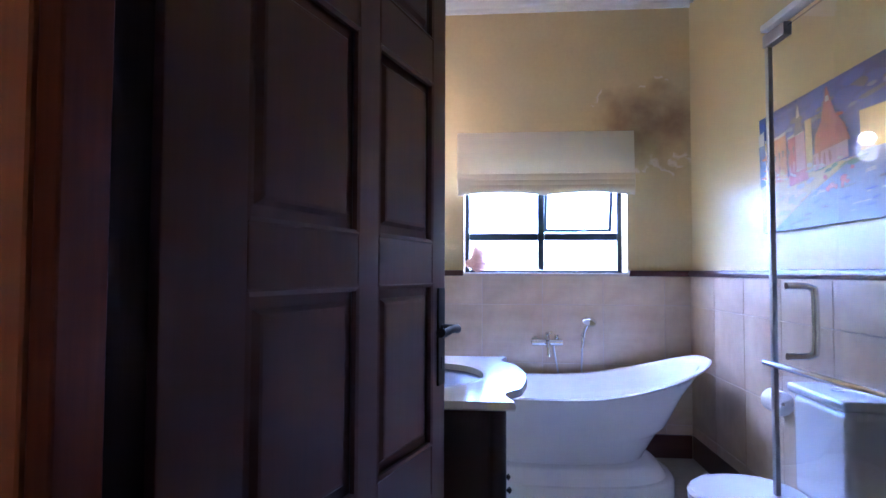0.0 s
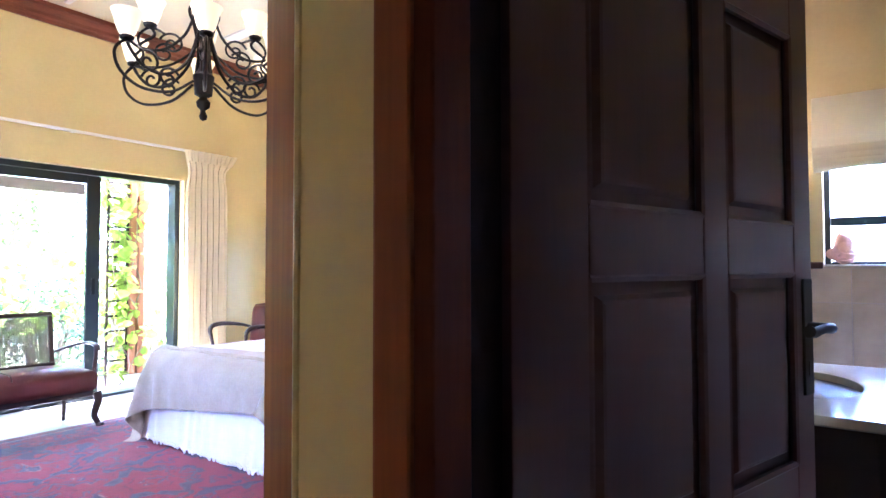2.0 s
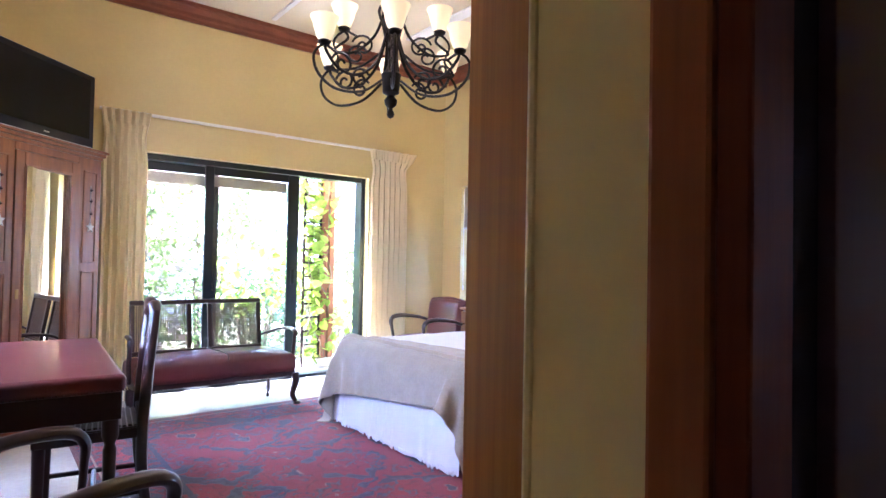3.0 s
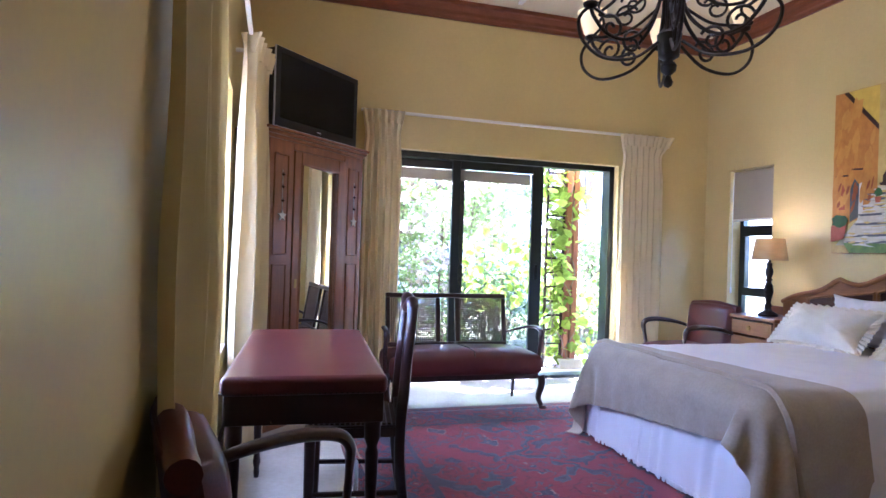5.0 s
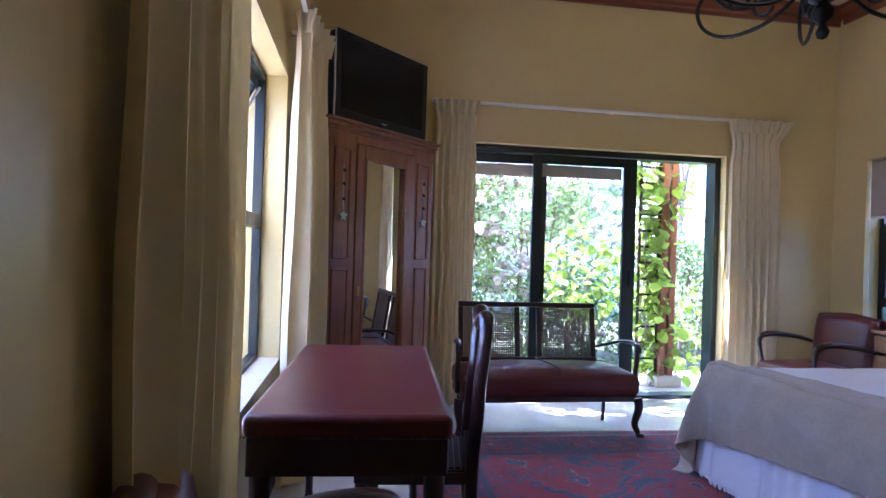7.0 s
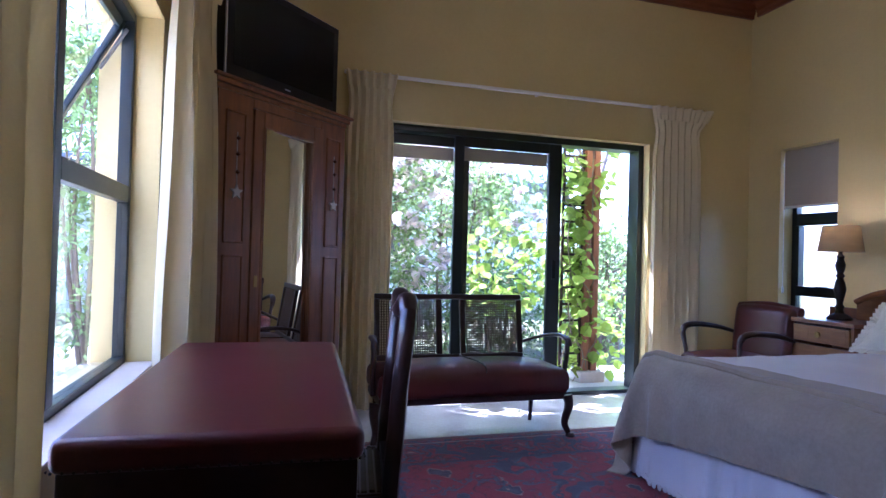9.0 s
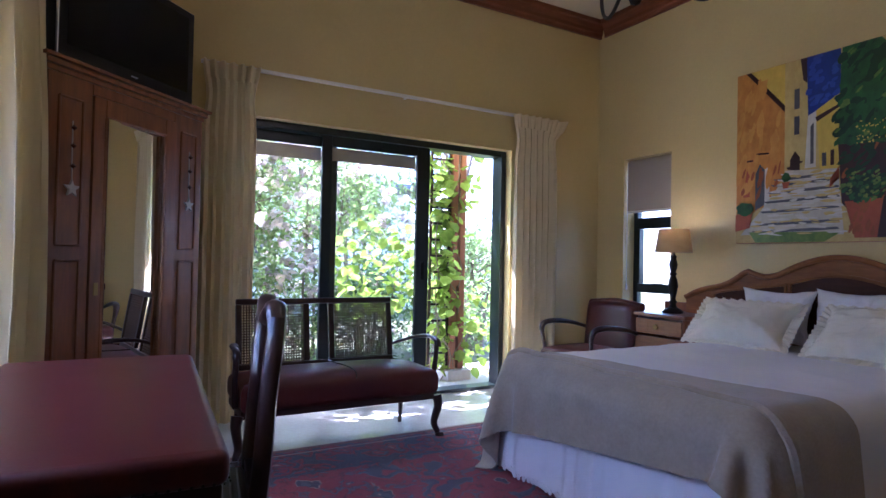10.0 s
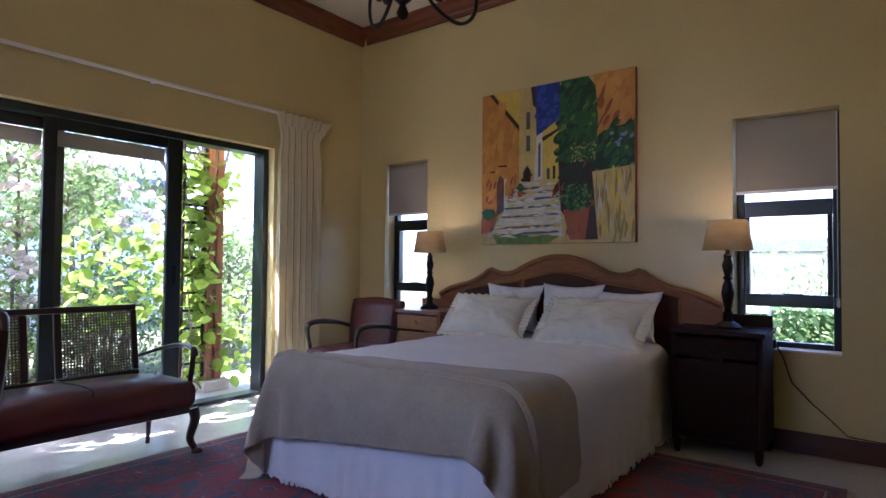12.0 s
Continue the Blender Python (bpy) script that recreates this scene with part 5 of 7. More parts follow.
def headboard():
    cx, hw = -2.69, 1.12
    h = part("headboard", bmesh_headboard(cx, hw, 0.0), HEAD_WOOD, bed, "carved brown wooden headboard with an arched top")
    for dx, w2, zt in ((-0.60, 0.27, 0.985), (0.0, 0.30, 1.09), (0.60, 0.27, 0.985)):
        pts = [(cx + dx - w2, 0.45), (cx + dx + w2, 0.45)]
        for i in range(13):
            k = 1 - i / 12
            x = dx - w2 + 2 * w2 * k
            lift = 0.06 * math.sin(math.pi * k) if dx == 0 else 0.085 * (k if dx < 0 else 1 - k) ** 0.8 + 0.01
            pts.append((cx + x, zt - 0.08 + lift))
        part("sunk_panel", prism(pts, 0.006, "y", 4.494, 0.002), DARK_RED, h, "darker sunk panel")
        bm = bmesh.new()
        for a, b in zip(pts, pts[1:] + pts[:1]):
            tube([(a[0], 4.492, a[1]), (b[0], 4.492, b[1])], 0.012, 6, bm)
        part("panel_moulding", bm, HEAD_WOOD, h)
    crown = [(x, 4.492, z + 0.004) for x, z in head_profile(cx, hw, 60)]
    part("top_moulding", tube(crown, 0.020, 8), HEAD_WOOD, h)


def head_profile(cx, hw, n):
    out = []
    for i in range(n + 1):
        x = -hw + 2 * hw * i / n
        a = abs(x)
        if a < 0.36:
            z = 1.075 + 0.112 * math.cos(a / 0.36 * math.pi / 2) ** 0.9
        elif a < 0.60:
            z = 1.075 - 0.03 * math.sin((a - 0.36) / 0.24 * math.pi) + 0.012 * (a - 0.36) / 0.24
        elif a < 0.64:
            z = 1.087 - 0.45 * (a - 0.60)
        else:
            k = (a - 0.64) / (hw - 0.64)
            z = 1.069 - 0.20 * k ** 0.85 - 0.014 * math.sin(k * 6.283)
        out.append((cx + x, z - 0.005))
    return out


def bmesh_headboard(cx, hw, _):
    pts = [(cx - hw, 0.03), (cx + hw, 0.03)] + head_profile(cx, hw, 60)[::-1]
    return prism(pts, 0.05, "y", 4.50, 0.0)


headboard()
coverlet = settle(BX0 - 0.36, BX1 + 0.36, lambda k: BY0 + 0.22, lambda k: BY1 - 0.02, 0.602, 0.004, 0.030, 7, 260)
tagged(link("bed_sheet", cloth_mesh(coverlet, 0.004), SHEET), "white cotton coverlet spread over the bed", "bed sheet")
lower = settle(BX0 - 0.34, BX1 + 0.42, lambda k: BY0 + 0.04, lambda k: 2.57 + 0.45 * k, 0.602, 0.014, 0.024, 3)
under = tagged(link("blanket", cloth_mesh(lower, 0.007), BLANKET), "beige fleece blanket laid across the foot of the bed", "blanket")
upper = settle(BX0 - 0.37, BX1 + 0.44, lambda k: BY0 - 0.40 + 0.24 * k, lambda k: 2.46 + 0.03 * k, 0.602, 0.030, 0.022, 5, 480)
part("upper_layer", cloth_mesh(upper, 0.009), BLANKET, under)
part("folded_hem", tube([Vector(q) - Vector((0, 0, 0.004)) for q in upper[:, -1]], 0.024, 8), BLANKET, under)


def pillow(name, x, y, z, w, h, d, lean, turn, frill, label, seed, material=PILLOW):
    t = thing(name, x, y, z, turn, label, "pillow", "pillows on the bed")

    def f(sign):
        def g(u, v):
            a, b = 2 * u - 1, 2 * v - 1
            k = max(0.0, (1 - abs(a) ** 2.6) * (1 - abs(b) ** 2.6)) ** 0.55
            pinch = 1 - 0.05 * (1 - abs(b)) * abs(a) ** 3
            px = w / 2 * a * (1 - 0.13 * (1 - b * b)) * pinch * 1.04
            pz = h / 2 * b * (1 - 0.15 * (1 - a * a)) * 1.05
            return (px + 0.012 * noise.noise((a * 2, b * 2, seed)), sign * d / 2 * k * (1 + 0.25 * noise.noise((a * 1.6 + seed, b * 1.6, 3))) + 0.013 * noise.noise((a * 4.5, b * 4.5, seed)) + 0.006 * noise.noise((a * 11, b * 9, seed + 2)), pz)
        return g
    bm = sheet(f(-1), 40, 30)
    sheet(f(1), 40, 30, bm=bm)
    bmesh.ops.remove_doubles(bm, verts=bm.verts[:], dist=0.002)
    bmesh.ops.recalc_face_normals(bm, faces=bm.faces[:])
    m = Matrix.Rotation(radians(lean), 4, "X")
    bm.transform(Matrix.Translation((0, 0, h / 2 * math.cos(radians(lean)))) @ m)
    part("cushion", bm, material, t)
    if frill:
        own = bmesh.new()
        n = 150
        per = []
        for i in range(n):
            q = i / n * 4
            k, r = int(q), (q % 1) * 2 - 1
            a, b = ((r, -1), (1, r), (-r, 1), (-1, -r))[k]
            per.append((a, b))
        inner = [own.verts.new((w / 2 * a * 0.90, 0, h / 2 * b * 0.88)) for a, b in per]
        outer = [own.verts.new(((w / 2 + frill) * a, 0.010 * math.sin(i * 1.9) + 0.008 * noise.noise((i * 0.9, seed, 0)), (h / 2 + frill) * b)) for i, (a, b) in enumerate(per)]
        for i in range(n):
            own.faces.new((inner[i], inner[(i + 1) % n], outer[(i + 1) % n], outer[i]))
        own.transform(Matrix.Translation((0, 0, h / 2 * math.cos(radians(lean)))) @ m)
        part("frill", own, material, t, "ruffled white edge")


pillow("pillow", -3.08, 4.10, 0.62, 0.64, 0.35, 0.25, -44, 3, 0.03, "ivory embroidered pillow with a ruffled edge leaning on the headboard", 1.0)
pillow("pillow", -2.27, 4.10, 0.62, 0.70, 0.36, 0.25, -44, -3, 0.03, "ivory embroidered pillow with a ruffled edge leaning on the headboard", 5.0)
pillow("cushion", -3.02, 4.37, 0.62, 0.48, 0.36, 0.13, -16, 2, 0, "plain white pillow standing against the headboard", 9.0, SHEET)
pillow("cushion", -2.55, 4.37, 0.62, 0.48, 0.375, 0.13, -16, -3, 0, "plain white pillow standing against the headboard", 12.0, SHEET)
pillow("cushion", -2.16, 4.36, 0.62, 0.5, 0.34, 0.13, -18, -5, 0, "plain white pillow standing against the headboard", 15.0, SHEET)


def nightstand(x, y, w, wood, label, front):
    t = thing("nightstand", x, y, 0, 0, label, "nightstand", "bedside cabinets")
    d = 0.40
    part("top", box(-w / 2 - 0.015, w / 2 + 0.015, -0.02, d, 0.715, 0.745, 0.008), wood, t)
    part("back_rail", box(-w / 2, w / 2, d - 0.025, d - 0.003, 0.746, 0.82, 0.006), wood, t)
    for sx in (-w / 2, w / 2 - 0.022):
        part("side", box(sx, sx + 0.022, 0.0, d - 0.005, 0.08, 0.714, 0.003), wood, t)
    part("back", box(-w / 2 + 0.023, w / 2 - 0.023, d - 0.02, d - 0.006, 0.08, 0.714), wood, t)
    part("bottom", box(-w / 2 + 0.023, w / 2 - 0.023, 0.0, d - 0.021, 0.10, 0.12), wood, t)
    dr = part("drawer", box(-w / 2 + 0.026, w / 2 - 0.026, -0.006, 0.3, 0.585, 0.70, 0.005), front, t)
    part("pull", lathe([(0.006, 0), (0.010, 0.008), (0.022, 0.014), (0.020, 0.022), (0, 0.026)], 16, m=pose(0, -0.006, 0.643, 90)), IRON if front is CABINET else BRASS, dr, "round metal pull")
    for sx in (-w * 0.28, w * 0.28):
        part("drawer_inlay", box(sx - 0.055, sx + 0.055, -0.0085, -0.0055, 0.605, 0.68, 0.002), front, dr)
    do = part("door", box(-w / 2 + 0.026, w / 2 - 0.026, -0.004, 0.016, 0.13, 0.565, 0.005), front, t)
    pts = [(-w / 2 + 0.075, 0.19), (w / 2 - 0.075, 0.19)] + [(w / 2 - 0.075 - (w - 0.15) * i / 10, 0.46 + 0.05 * math.sin(math.pi * i / 10)) for i in range(11)]
    part("door_panel", prism(pts, 0.006, "y", -0.009, 0.002), front, do)
    part("door_knob", lathe([(0.005, 0), (0.012, 0.012), (0.0, 0.02)], 12, m=pose(w / 2 - 0.05, -0.004, 0.36, 90)), IRON if front is CABINET else BRASS, do)
    for sx in (-w / 2 + 0.025, w / 2 - 0.025):
        for sy in (0.025, d - 0.03):
            part("leg", lathe([(0.012, 0.0), (0.02, 0.02), (0.024, 0.06), (0.02, 0.08)], 12, m=Matrix.Translation((sx, sy, 0))), wood, t)


nightstand(-1.535, 4.155, 0.49, CABINET, "dark brown wooden bedside cabinet with a door, deepened by shade in its colour", CABINET)
nightstand(-3.80, 4.155, 0.49, BROWN_WOOD, "brown wooden bedside cabinet with a golden drawer front", OAK)


def table_lamp(x, y):
    t = thing("table_lamp", x, y, 0.7455, 0, "lit table lamp with turned black base and linen shade", "lamp", "bedside lamps")
    prof = [(0.075, 0), (0.078, 0.012), (0.06, 0.03), (0.03, 0.045), (0.022, 0.07), (0.03, 0.09), (0.018, 0.11), (0.028, 0.16), (0.038, 0.21), (0.03, 0.26), (0.018, 0.29),
            (0.03, 0.305), (0.018, 0.32), (0.028, 0.35), (0.033, 0.38), (0.02, 0.42), (0.026, 0.44), (0.012, 0.455), (0.012, 0.50)]
    part("base", lathe(prof, 20), IRON, t)
    own = lathe([(0.140, 0.47), (0.112, 0.652), (0.109, 0.652), (0.137, 0.47)], 36)
    bmesh.ops.delete(own, geom=[f for f in own.faces if len(f.verts) > 4], context="FACES_ONLY")
    part("shade", own, SHADE, t, "linen lampshade glowing from the bulb")
    part("bulb", lathe([(0.012, 0.50), (0.016, 0.52), (0.03, 0.55), (0.028, 0.58), (0, 0.60)], 14), BULB, t)
    point("bulb_light", (x, y, 0.7455 + 0.625), 0.34, 0.02)


table_lamp(-1.50, 4.33)
table_lamp(-3.80, 4.33)
c = thing("lamp_cable", 0, 0, 0, 0, "thin black lamp cable hanging to the skirting", "cable")
part("cord", tube([(-1.40, 4.36, 0.752), (-1.30, 4.38, 0.752), (-1.262, 4.40, 0.70), (-1.262, 4.50, 0.64), (-1.24, 4.585, 0.56), (-1.20, 4.59, 0.42), (-1.10, 4.592, 0.31), (-1.0, 4.592, 0.22), (-0.92, 4.575, 0.145), (-0.72, 4.572, 0.137), (-0.55, 4.572, 0.10)], 0.004, 6), RUBBER, c)
part("switch", box(-1.27, -1.254, 4.39, 4.41, 0.64, 0.69, 0.004), RUBBER, c)


def street_painting():
    t = thing("painting", -3.43, 4.557, 1.287, 0, "unframed canvas of a stepped village street with potted plants", "painting")
    s, dabs = picture_board(t, 1.295, 1.252, 0.04, P_CLAY)
    s(P_STRAW, 0.002, 0.002, 0.998, 0.002, 0.998, 0.998, 0.002, 0.998)
    s(P_YELLOW, 0.06, 0.998, 0.30, 0.998, 0.30, 0.72, 0.10, 0.90)
    s(P_ORANGE, 0.002, 0.998, 0.06, 0.998, 0.29, 0.735, 0.275, 0.22, 0.14, 0.2, 0.002, 0.12)
    s(P_MAROON, 0.055, 0.998, 0.085, 0.998, 0.295, 0.74, 0.285, 0.715)
    s(P_STRAW, 0.275, 0.998, 0.385, 0.998, 0.385, 0.55, 0.37, 0.28, 0.275, 0.37)
    s(P_MAROON, 0.355, 0.998, 0.39, 0.998, 0.39, 0.86, 0.37, 0.88)
    s(P_BLUE, 0.388, 0.998, 0.55, 0.998, 0.55, 0.72, 0.395, 0.68)
    s(P_WHITE, 0.395, 0.68, 0.435, 0.70, 0.435, 0.40, 0.38, 0.40)
    s(P_YELLOW, 0.435, 0.70, 0.555, 0.775, 0.555, 0.37, 0.455, 0.38)
    s(P_MAROON, 0.43, 0.665, 0.55, 0.715, 0.55, 0.70, 0.44, 0.64)
    s(P_SHADOW, 0.325, 0.84, 0.352, 0.84, 0.352, 0.73, 0.325, 0.73)
    s(P_SHADOW, 0.325, 0.69, 0.352, 0.69, 0.352, 0.59, 0.325, 0.59)
    s(P_MAROON, 0.305, 0.38, 0.305, 0.455, 0.33, 0.50, 0.355, 0.465, 0.355, 0.39)
    s(P_SHADOW, 0.465, 0.40, 0.465, 0.47, 0.485, 0.47, 0.485, 0.40)
    s(P_MAROON, 0.505, 0.40, 0.505, 0.48, 0.522, 0.48, 0.522, 0.40)
    s(P_SHADOW, 0.408, 0.42, 0.408, 0.62, 0.424, 0.64, 0.424, 0.42)
    s(P_WHITE, 0.165, 0.21, 0.165, 0.42, 0.185, 0.43, 0.195, 0.36, 0.195, 0.22)
    s(P_SHADOW, 0.115, 0.19, 0.115, 0.40, 0.14, 0.455, 0.168, 0.42, 0.168, 0.22)
    s(P_CLAY, 0.045, 0.27, 0.045, 0.28, 0.065, 0.43, 0.082, 0.39, 0.082, 0.27)
    s(P_MAROON, 0.02, 0.485, 0.1, 0.485, 0.1, 0.475, 0.02, 0.475)
    s(P_MAROON, 0.12, 0.52, 0.19, 0.515, 0.19, 0.505, 0.12, 0.51)
    s(P_GREY, 0.275, 0.36, 0.28, 0.40, 0.54, 0.38, 0.57, 0.04, 0.03, 0.05, 0.16, 0.20)
    for v in (0.06, 0.10, 0.17, 0.225, 0.275, 0.315, 0.345):
        k = 0.55 - v
        s(P_SHADOW, 0.30 - 0.42 * k, v + 0.012, 0.54, v + 0.02, 0.55, v + 0.008, 0.42, v + 0.002, 0.32 - 0.42 * k, v)
    s(P_LIME, 0.08, 0.065, 0.56, 0.055, 0.48, 0.004, 0.12, 0.004)
    steps = lambda u, v: v < 0.40 - 0.25 * max(0, 0.30 - u) and u > 0.30 - 0.62 * (0.40 - v)
    dabs(P_WHITE, 0.1, 0.55, 0.05, 0.38, 80, 0.045, 0.007, 31, 0.0, steps)
    dabs(P_STRAW, 0.1, 0.55, 0.05, 0.38, 30, 0.035, 0.008, 32, 0.0, steps)
    dabs(P_STRAW, 0.1, 0.55, 0.07, 0.36, 22, 0.04, 0.006, 33, 0.0, steps)
    house = lambda u, v: v < 0.98 - 0.95 * max(0, u - 0.05) and v > 0.15 + 0.4 * u
    dabs(P_AMBER, 0.01, 0.26, 0.3, 0.95, 26, 0.07, 0.022, 34, 1.4, house)
    dabs(P_RUST, 0.01, 0.26, 0.2, 0.42, 10, 0.05, 0.012, 35, 1.3, house)
    dabs(P_SKY, 0.40, 0.54, 0.74, 0.99, 24, 0.025, 0.015, 36, 0.5)
    dabs(P_MAROON, 0.30, 0.36, 0.40, 0.46, 5, 0.012, 0.02, 37, 1.5)
    s(P_MAROON, 0.54, 0.53, 0.80, 0.52, 0.80, 0.02, 0.70, 0.02, 0.56, 0.20)
    dabs(P_RUST, 0.56, 0.78, 0.12, 0.48, 9, 0.03, 0.012, 38, 1.2)
    dabs(P_DEEP, 0.56, 0.78, 0.2, 0.5, 40, 0.03, 0.018, 39, 0.7)
    s(P_ORANGE, 0.76, 0.998, 0.998, 0.998, 0.998, 0.60, 0.78, 0.58)
    dabs(P_AMBER, 0.80, 0.97, 0.70, 0.96, 16, 0.07, 0.03, 40, 1.2)
    dabs(P_RUST, 0.80, 0.90, 0.66, 0.90, 8, 0.06, 0.014, 41, 1.2)
    # tall tree and the bushes beside it
    tall = lambda u, v: 0.545 + 0.02 * math.sin(9 * v) < u < 0.775 - 0.05 * max(0, v - 0.86) * 8 and v > 0.50
    bush = lambda u, v: u > 0.755 and 0.42 < v < 0.60 + 0.10 * min(1, (u - 0.755) / 0.12)
    s(P_GREEN, 0.545, 0.50, 0.77, 0.48, 0.79, 0.72, 0.775, 0.93, 0.73, 0.996, 0.56, 0.996, 0.55, 0.8)
    s(P_DEEP, 0.77, 0.42, 0.998, 0.43, 0.998, 0.685, 0.90, 0.67, 0.82, 0.61, 0.76, 0.58)
    for region, lo, hi, v0, v1, k in ((tall, 0.53, 0.79, 0.48, 1.0, 1.0), (bush, 0.75, 1.0, 0.42, 0.70, 0.6)):
        dabs(P_DEEP, lo, hi, v0, v1, int(60 * k), 0.045, 0.028, 42, 0.9, region)
        dabs(P_GREEN, lo, hi, v0, v1, int(60 * k), 0.038, 0.022, 43, 0.8, region)
        dabs(P_LIME, lo, hi, v0, v1, int(22 * k), 0.024, 0.012, 44, 0.7, region)
    dabs(P_PALE, 0.86, 0.99, 0.52, 0.64, 10, 0.016, 0.010, 45, 0.6)
    dabs(P_YELLOW, 0.62, 0.78, 0.49, 0.60, 46, 0.006, 0.005, 46, 0.0)
    s(P_STRAW, 0.755, 0.42, 0.998, 0.44, 0.998, 0.02, 0.79, 0.02)
    dabs(P_YELLOW, 0.79, 0.99, 0.06, 0.40, 18, 0.06, 0.012, 47, 1.52)
    dabs(P_OLIVE, 0.77, 0.99, 0.03, 0.40, 26, 0.07, 0.008, 48, 1.55)
    dabs(P_GREY, 0.79, 0.99, 0.10, 0.40, 14, 0.05, 0.005, 49, 1.55)
    s(P_CLAY, 0.575, 0.205, 0.74, 0.21, 0.715, 0.02, 0.62, 0.02)
    s(P_DEEP, *blob(0.655, 0.27, 0.10, 0.085, 9, rough=0.4))
    pot = lambda u, v: ((u - 0.655) / 0.1) ** 2 + ((v - 0.275) / 0.085) ** 2 < 1
    dabs(P_GREEN, 0.55, 0.76, 0.18, 0.37, 60, 0.016, 0.011, 50, 0.6, pot)
    dabs(P_LIME, 0.55, 0.76, 0.20, 0.37, 60, 0.012, 0.009, 51, 0.6, pot)
    dabs(P_RUST, 0.60, 0.70, 0.04, 0.19, 16, 0.03, 0.01, 52, 1.4)
    s(P_CLAY, 0.004, 0.17, 0.105, 0.18, 0.09, 0.09, 0.004, 0.07)
    s(P_GREEN, *blob(0.06, 0.20, 0.06, 0.045, 10))
    s(P_CLAY, 0.27, 0.335, 0.31, 0.335, 0.30, 0.30, 0.275, 0.30)
    s(P_GREEN, *blob(0.29, 0.36, 0.025, 0.03, 11))
    s(P_CLAY, 0.505, 0.28, 0.55, 0.39, 0.55, 0.33, 0.51, 0.33)


street_painting()


def curtain(name, axis, a0, a1, at, z1, label, seed, pleats=9, foot=0.012, spread=1.0, deep=1.0, lean=0.0, flare=0.0, group="bedroom curtains"):
    """A gathered curtain with a pinch-pleated heading; a0..a1 its width at the rail."""
    t = thing(name, 0, 0, 0, 0, label, "curtain", group)
    ctr, hw = (a0 + a1) / 2, (a1 - a0) / 2

    def f(u, v):
        z = z1 - (z1 - foot) * v
        head = max(0.0, 1 - v / 0.07)
        k = 2 * u - 1
        wid = hw * (1 + (0.06 * head) - 0.10 * math.exp(-((v - 0.09) / 0.05) ** 2) - 0.05 * math.sin(math.pi * v) * (1 - spread))
        ph = 0.7 * noise.noise((u * 3, v * 1.5, seed)) + 0.3 * math.sin(v * 3 + seed)
        amp = 0.015 + 0.014 * min(1, v * 2) + 0.010 * head
        d = amp * math.sin(6.283 * pleats * u + ph * min(1, v * 3)) + 0.22 * amp * math.sin(6.283 * pleats * 2.3 * u + seed) * (0.3 + 0.7 * head)
        d *= 1 + (deep - 1) * (1 - head)
        d += 0.012 * noise.noise((u * 5, v * 4, seed + 4)) + lean * k
        a = ctr + wid * k + 0.006 * math.sin(6.283 * pleats * u * 2) + flare * head * max(0.0, k) ** 2
        return (a, at + d, z) if axis == "x" else (at + d, a, z)
    part("cloth", sheet(f, pleats * 14, 44, 0.003), CURTAIN, t)

    def g(u, v):
        z = z1 + 0.012 - 0.11 * v
        k = 2 * u - 1
        wid = hw * (1.07 - 0.10 * v)
        d = (0.030 - 0.014 * v) * (1 + 0.9 * (abs(lean) > 0)) * math.sin(6.283 * pleats * u + seed) + 0.006 * math.sin(40 * u) + lean * k
        off = 0.016 if axis == "y" else 0.012
        a = ctr + wid * k + flare * (1 - 0.5 * v) * max(0.0, k) ** 2
        return (a, at + off + d, z) if axis == "x" else (at + off + d, a, z)
    part("heading", sheet(g, pleats * 12, 8, 0.003), CURTAIN, t, "pinch-pleated heading")


curtain("curtain", "y", 1.01, 1.35, -4.80, 2.385, "cream gathered curtain drawn aside at the sliding door", 1.3, 6)
curtain("curtain", "y", 3.52, 4.00, -4.80, 2.385, "cream gathered curtain drawn aside at the sliding door", 4.1, 7, flare=0.10)
curtain("curtain", "x", -3.70, -3.27, 0.185, 2.385, "cream gathered curtain drawn aside at the side window", 2.2, 5, deep=2.0, lean=-0.045)
curtain("curtain", "x", -1.90, -1.26, 0.125, 2.385, "cream gathered curtain drawn aside at the side window", 6.4, 6, deep=1.5)
r = thing("curtain_rail", -4.83, 0.99, 2.395, 0, "white curtain rail over the sliding door", "curtain rail", "curtain rails")
part("rail", box(-0.012, 0.012, 0, 3.04, -0.012, 0.012, 0.004), WHITE_PAINT, r)
for y in (0.1, 1.5, 2.9):
    part("bracket", box(-0.068, -0.011, y, y + 0.02, -0.008, 0.014, 0.003), WHITE_PAINT, r)
r = thing("curtain_rail", -3.74, 0.155, 2.395, 0, "white curtain rail over the side window", "curtain rail", "curtain rails")
part("rail", box(0, 2.56, -0.012, 0.012, -0.012, 0.012, 0.004), WHITE_PAINT, r)
for x in (0.1, 1.2, 2.4):
    part("bracket", box(x, x + 0.02, -0.104, -0.011, -0.008, 0.014, 0.003), WHITE_PAINT, r)
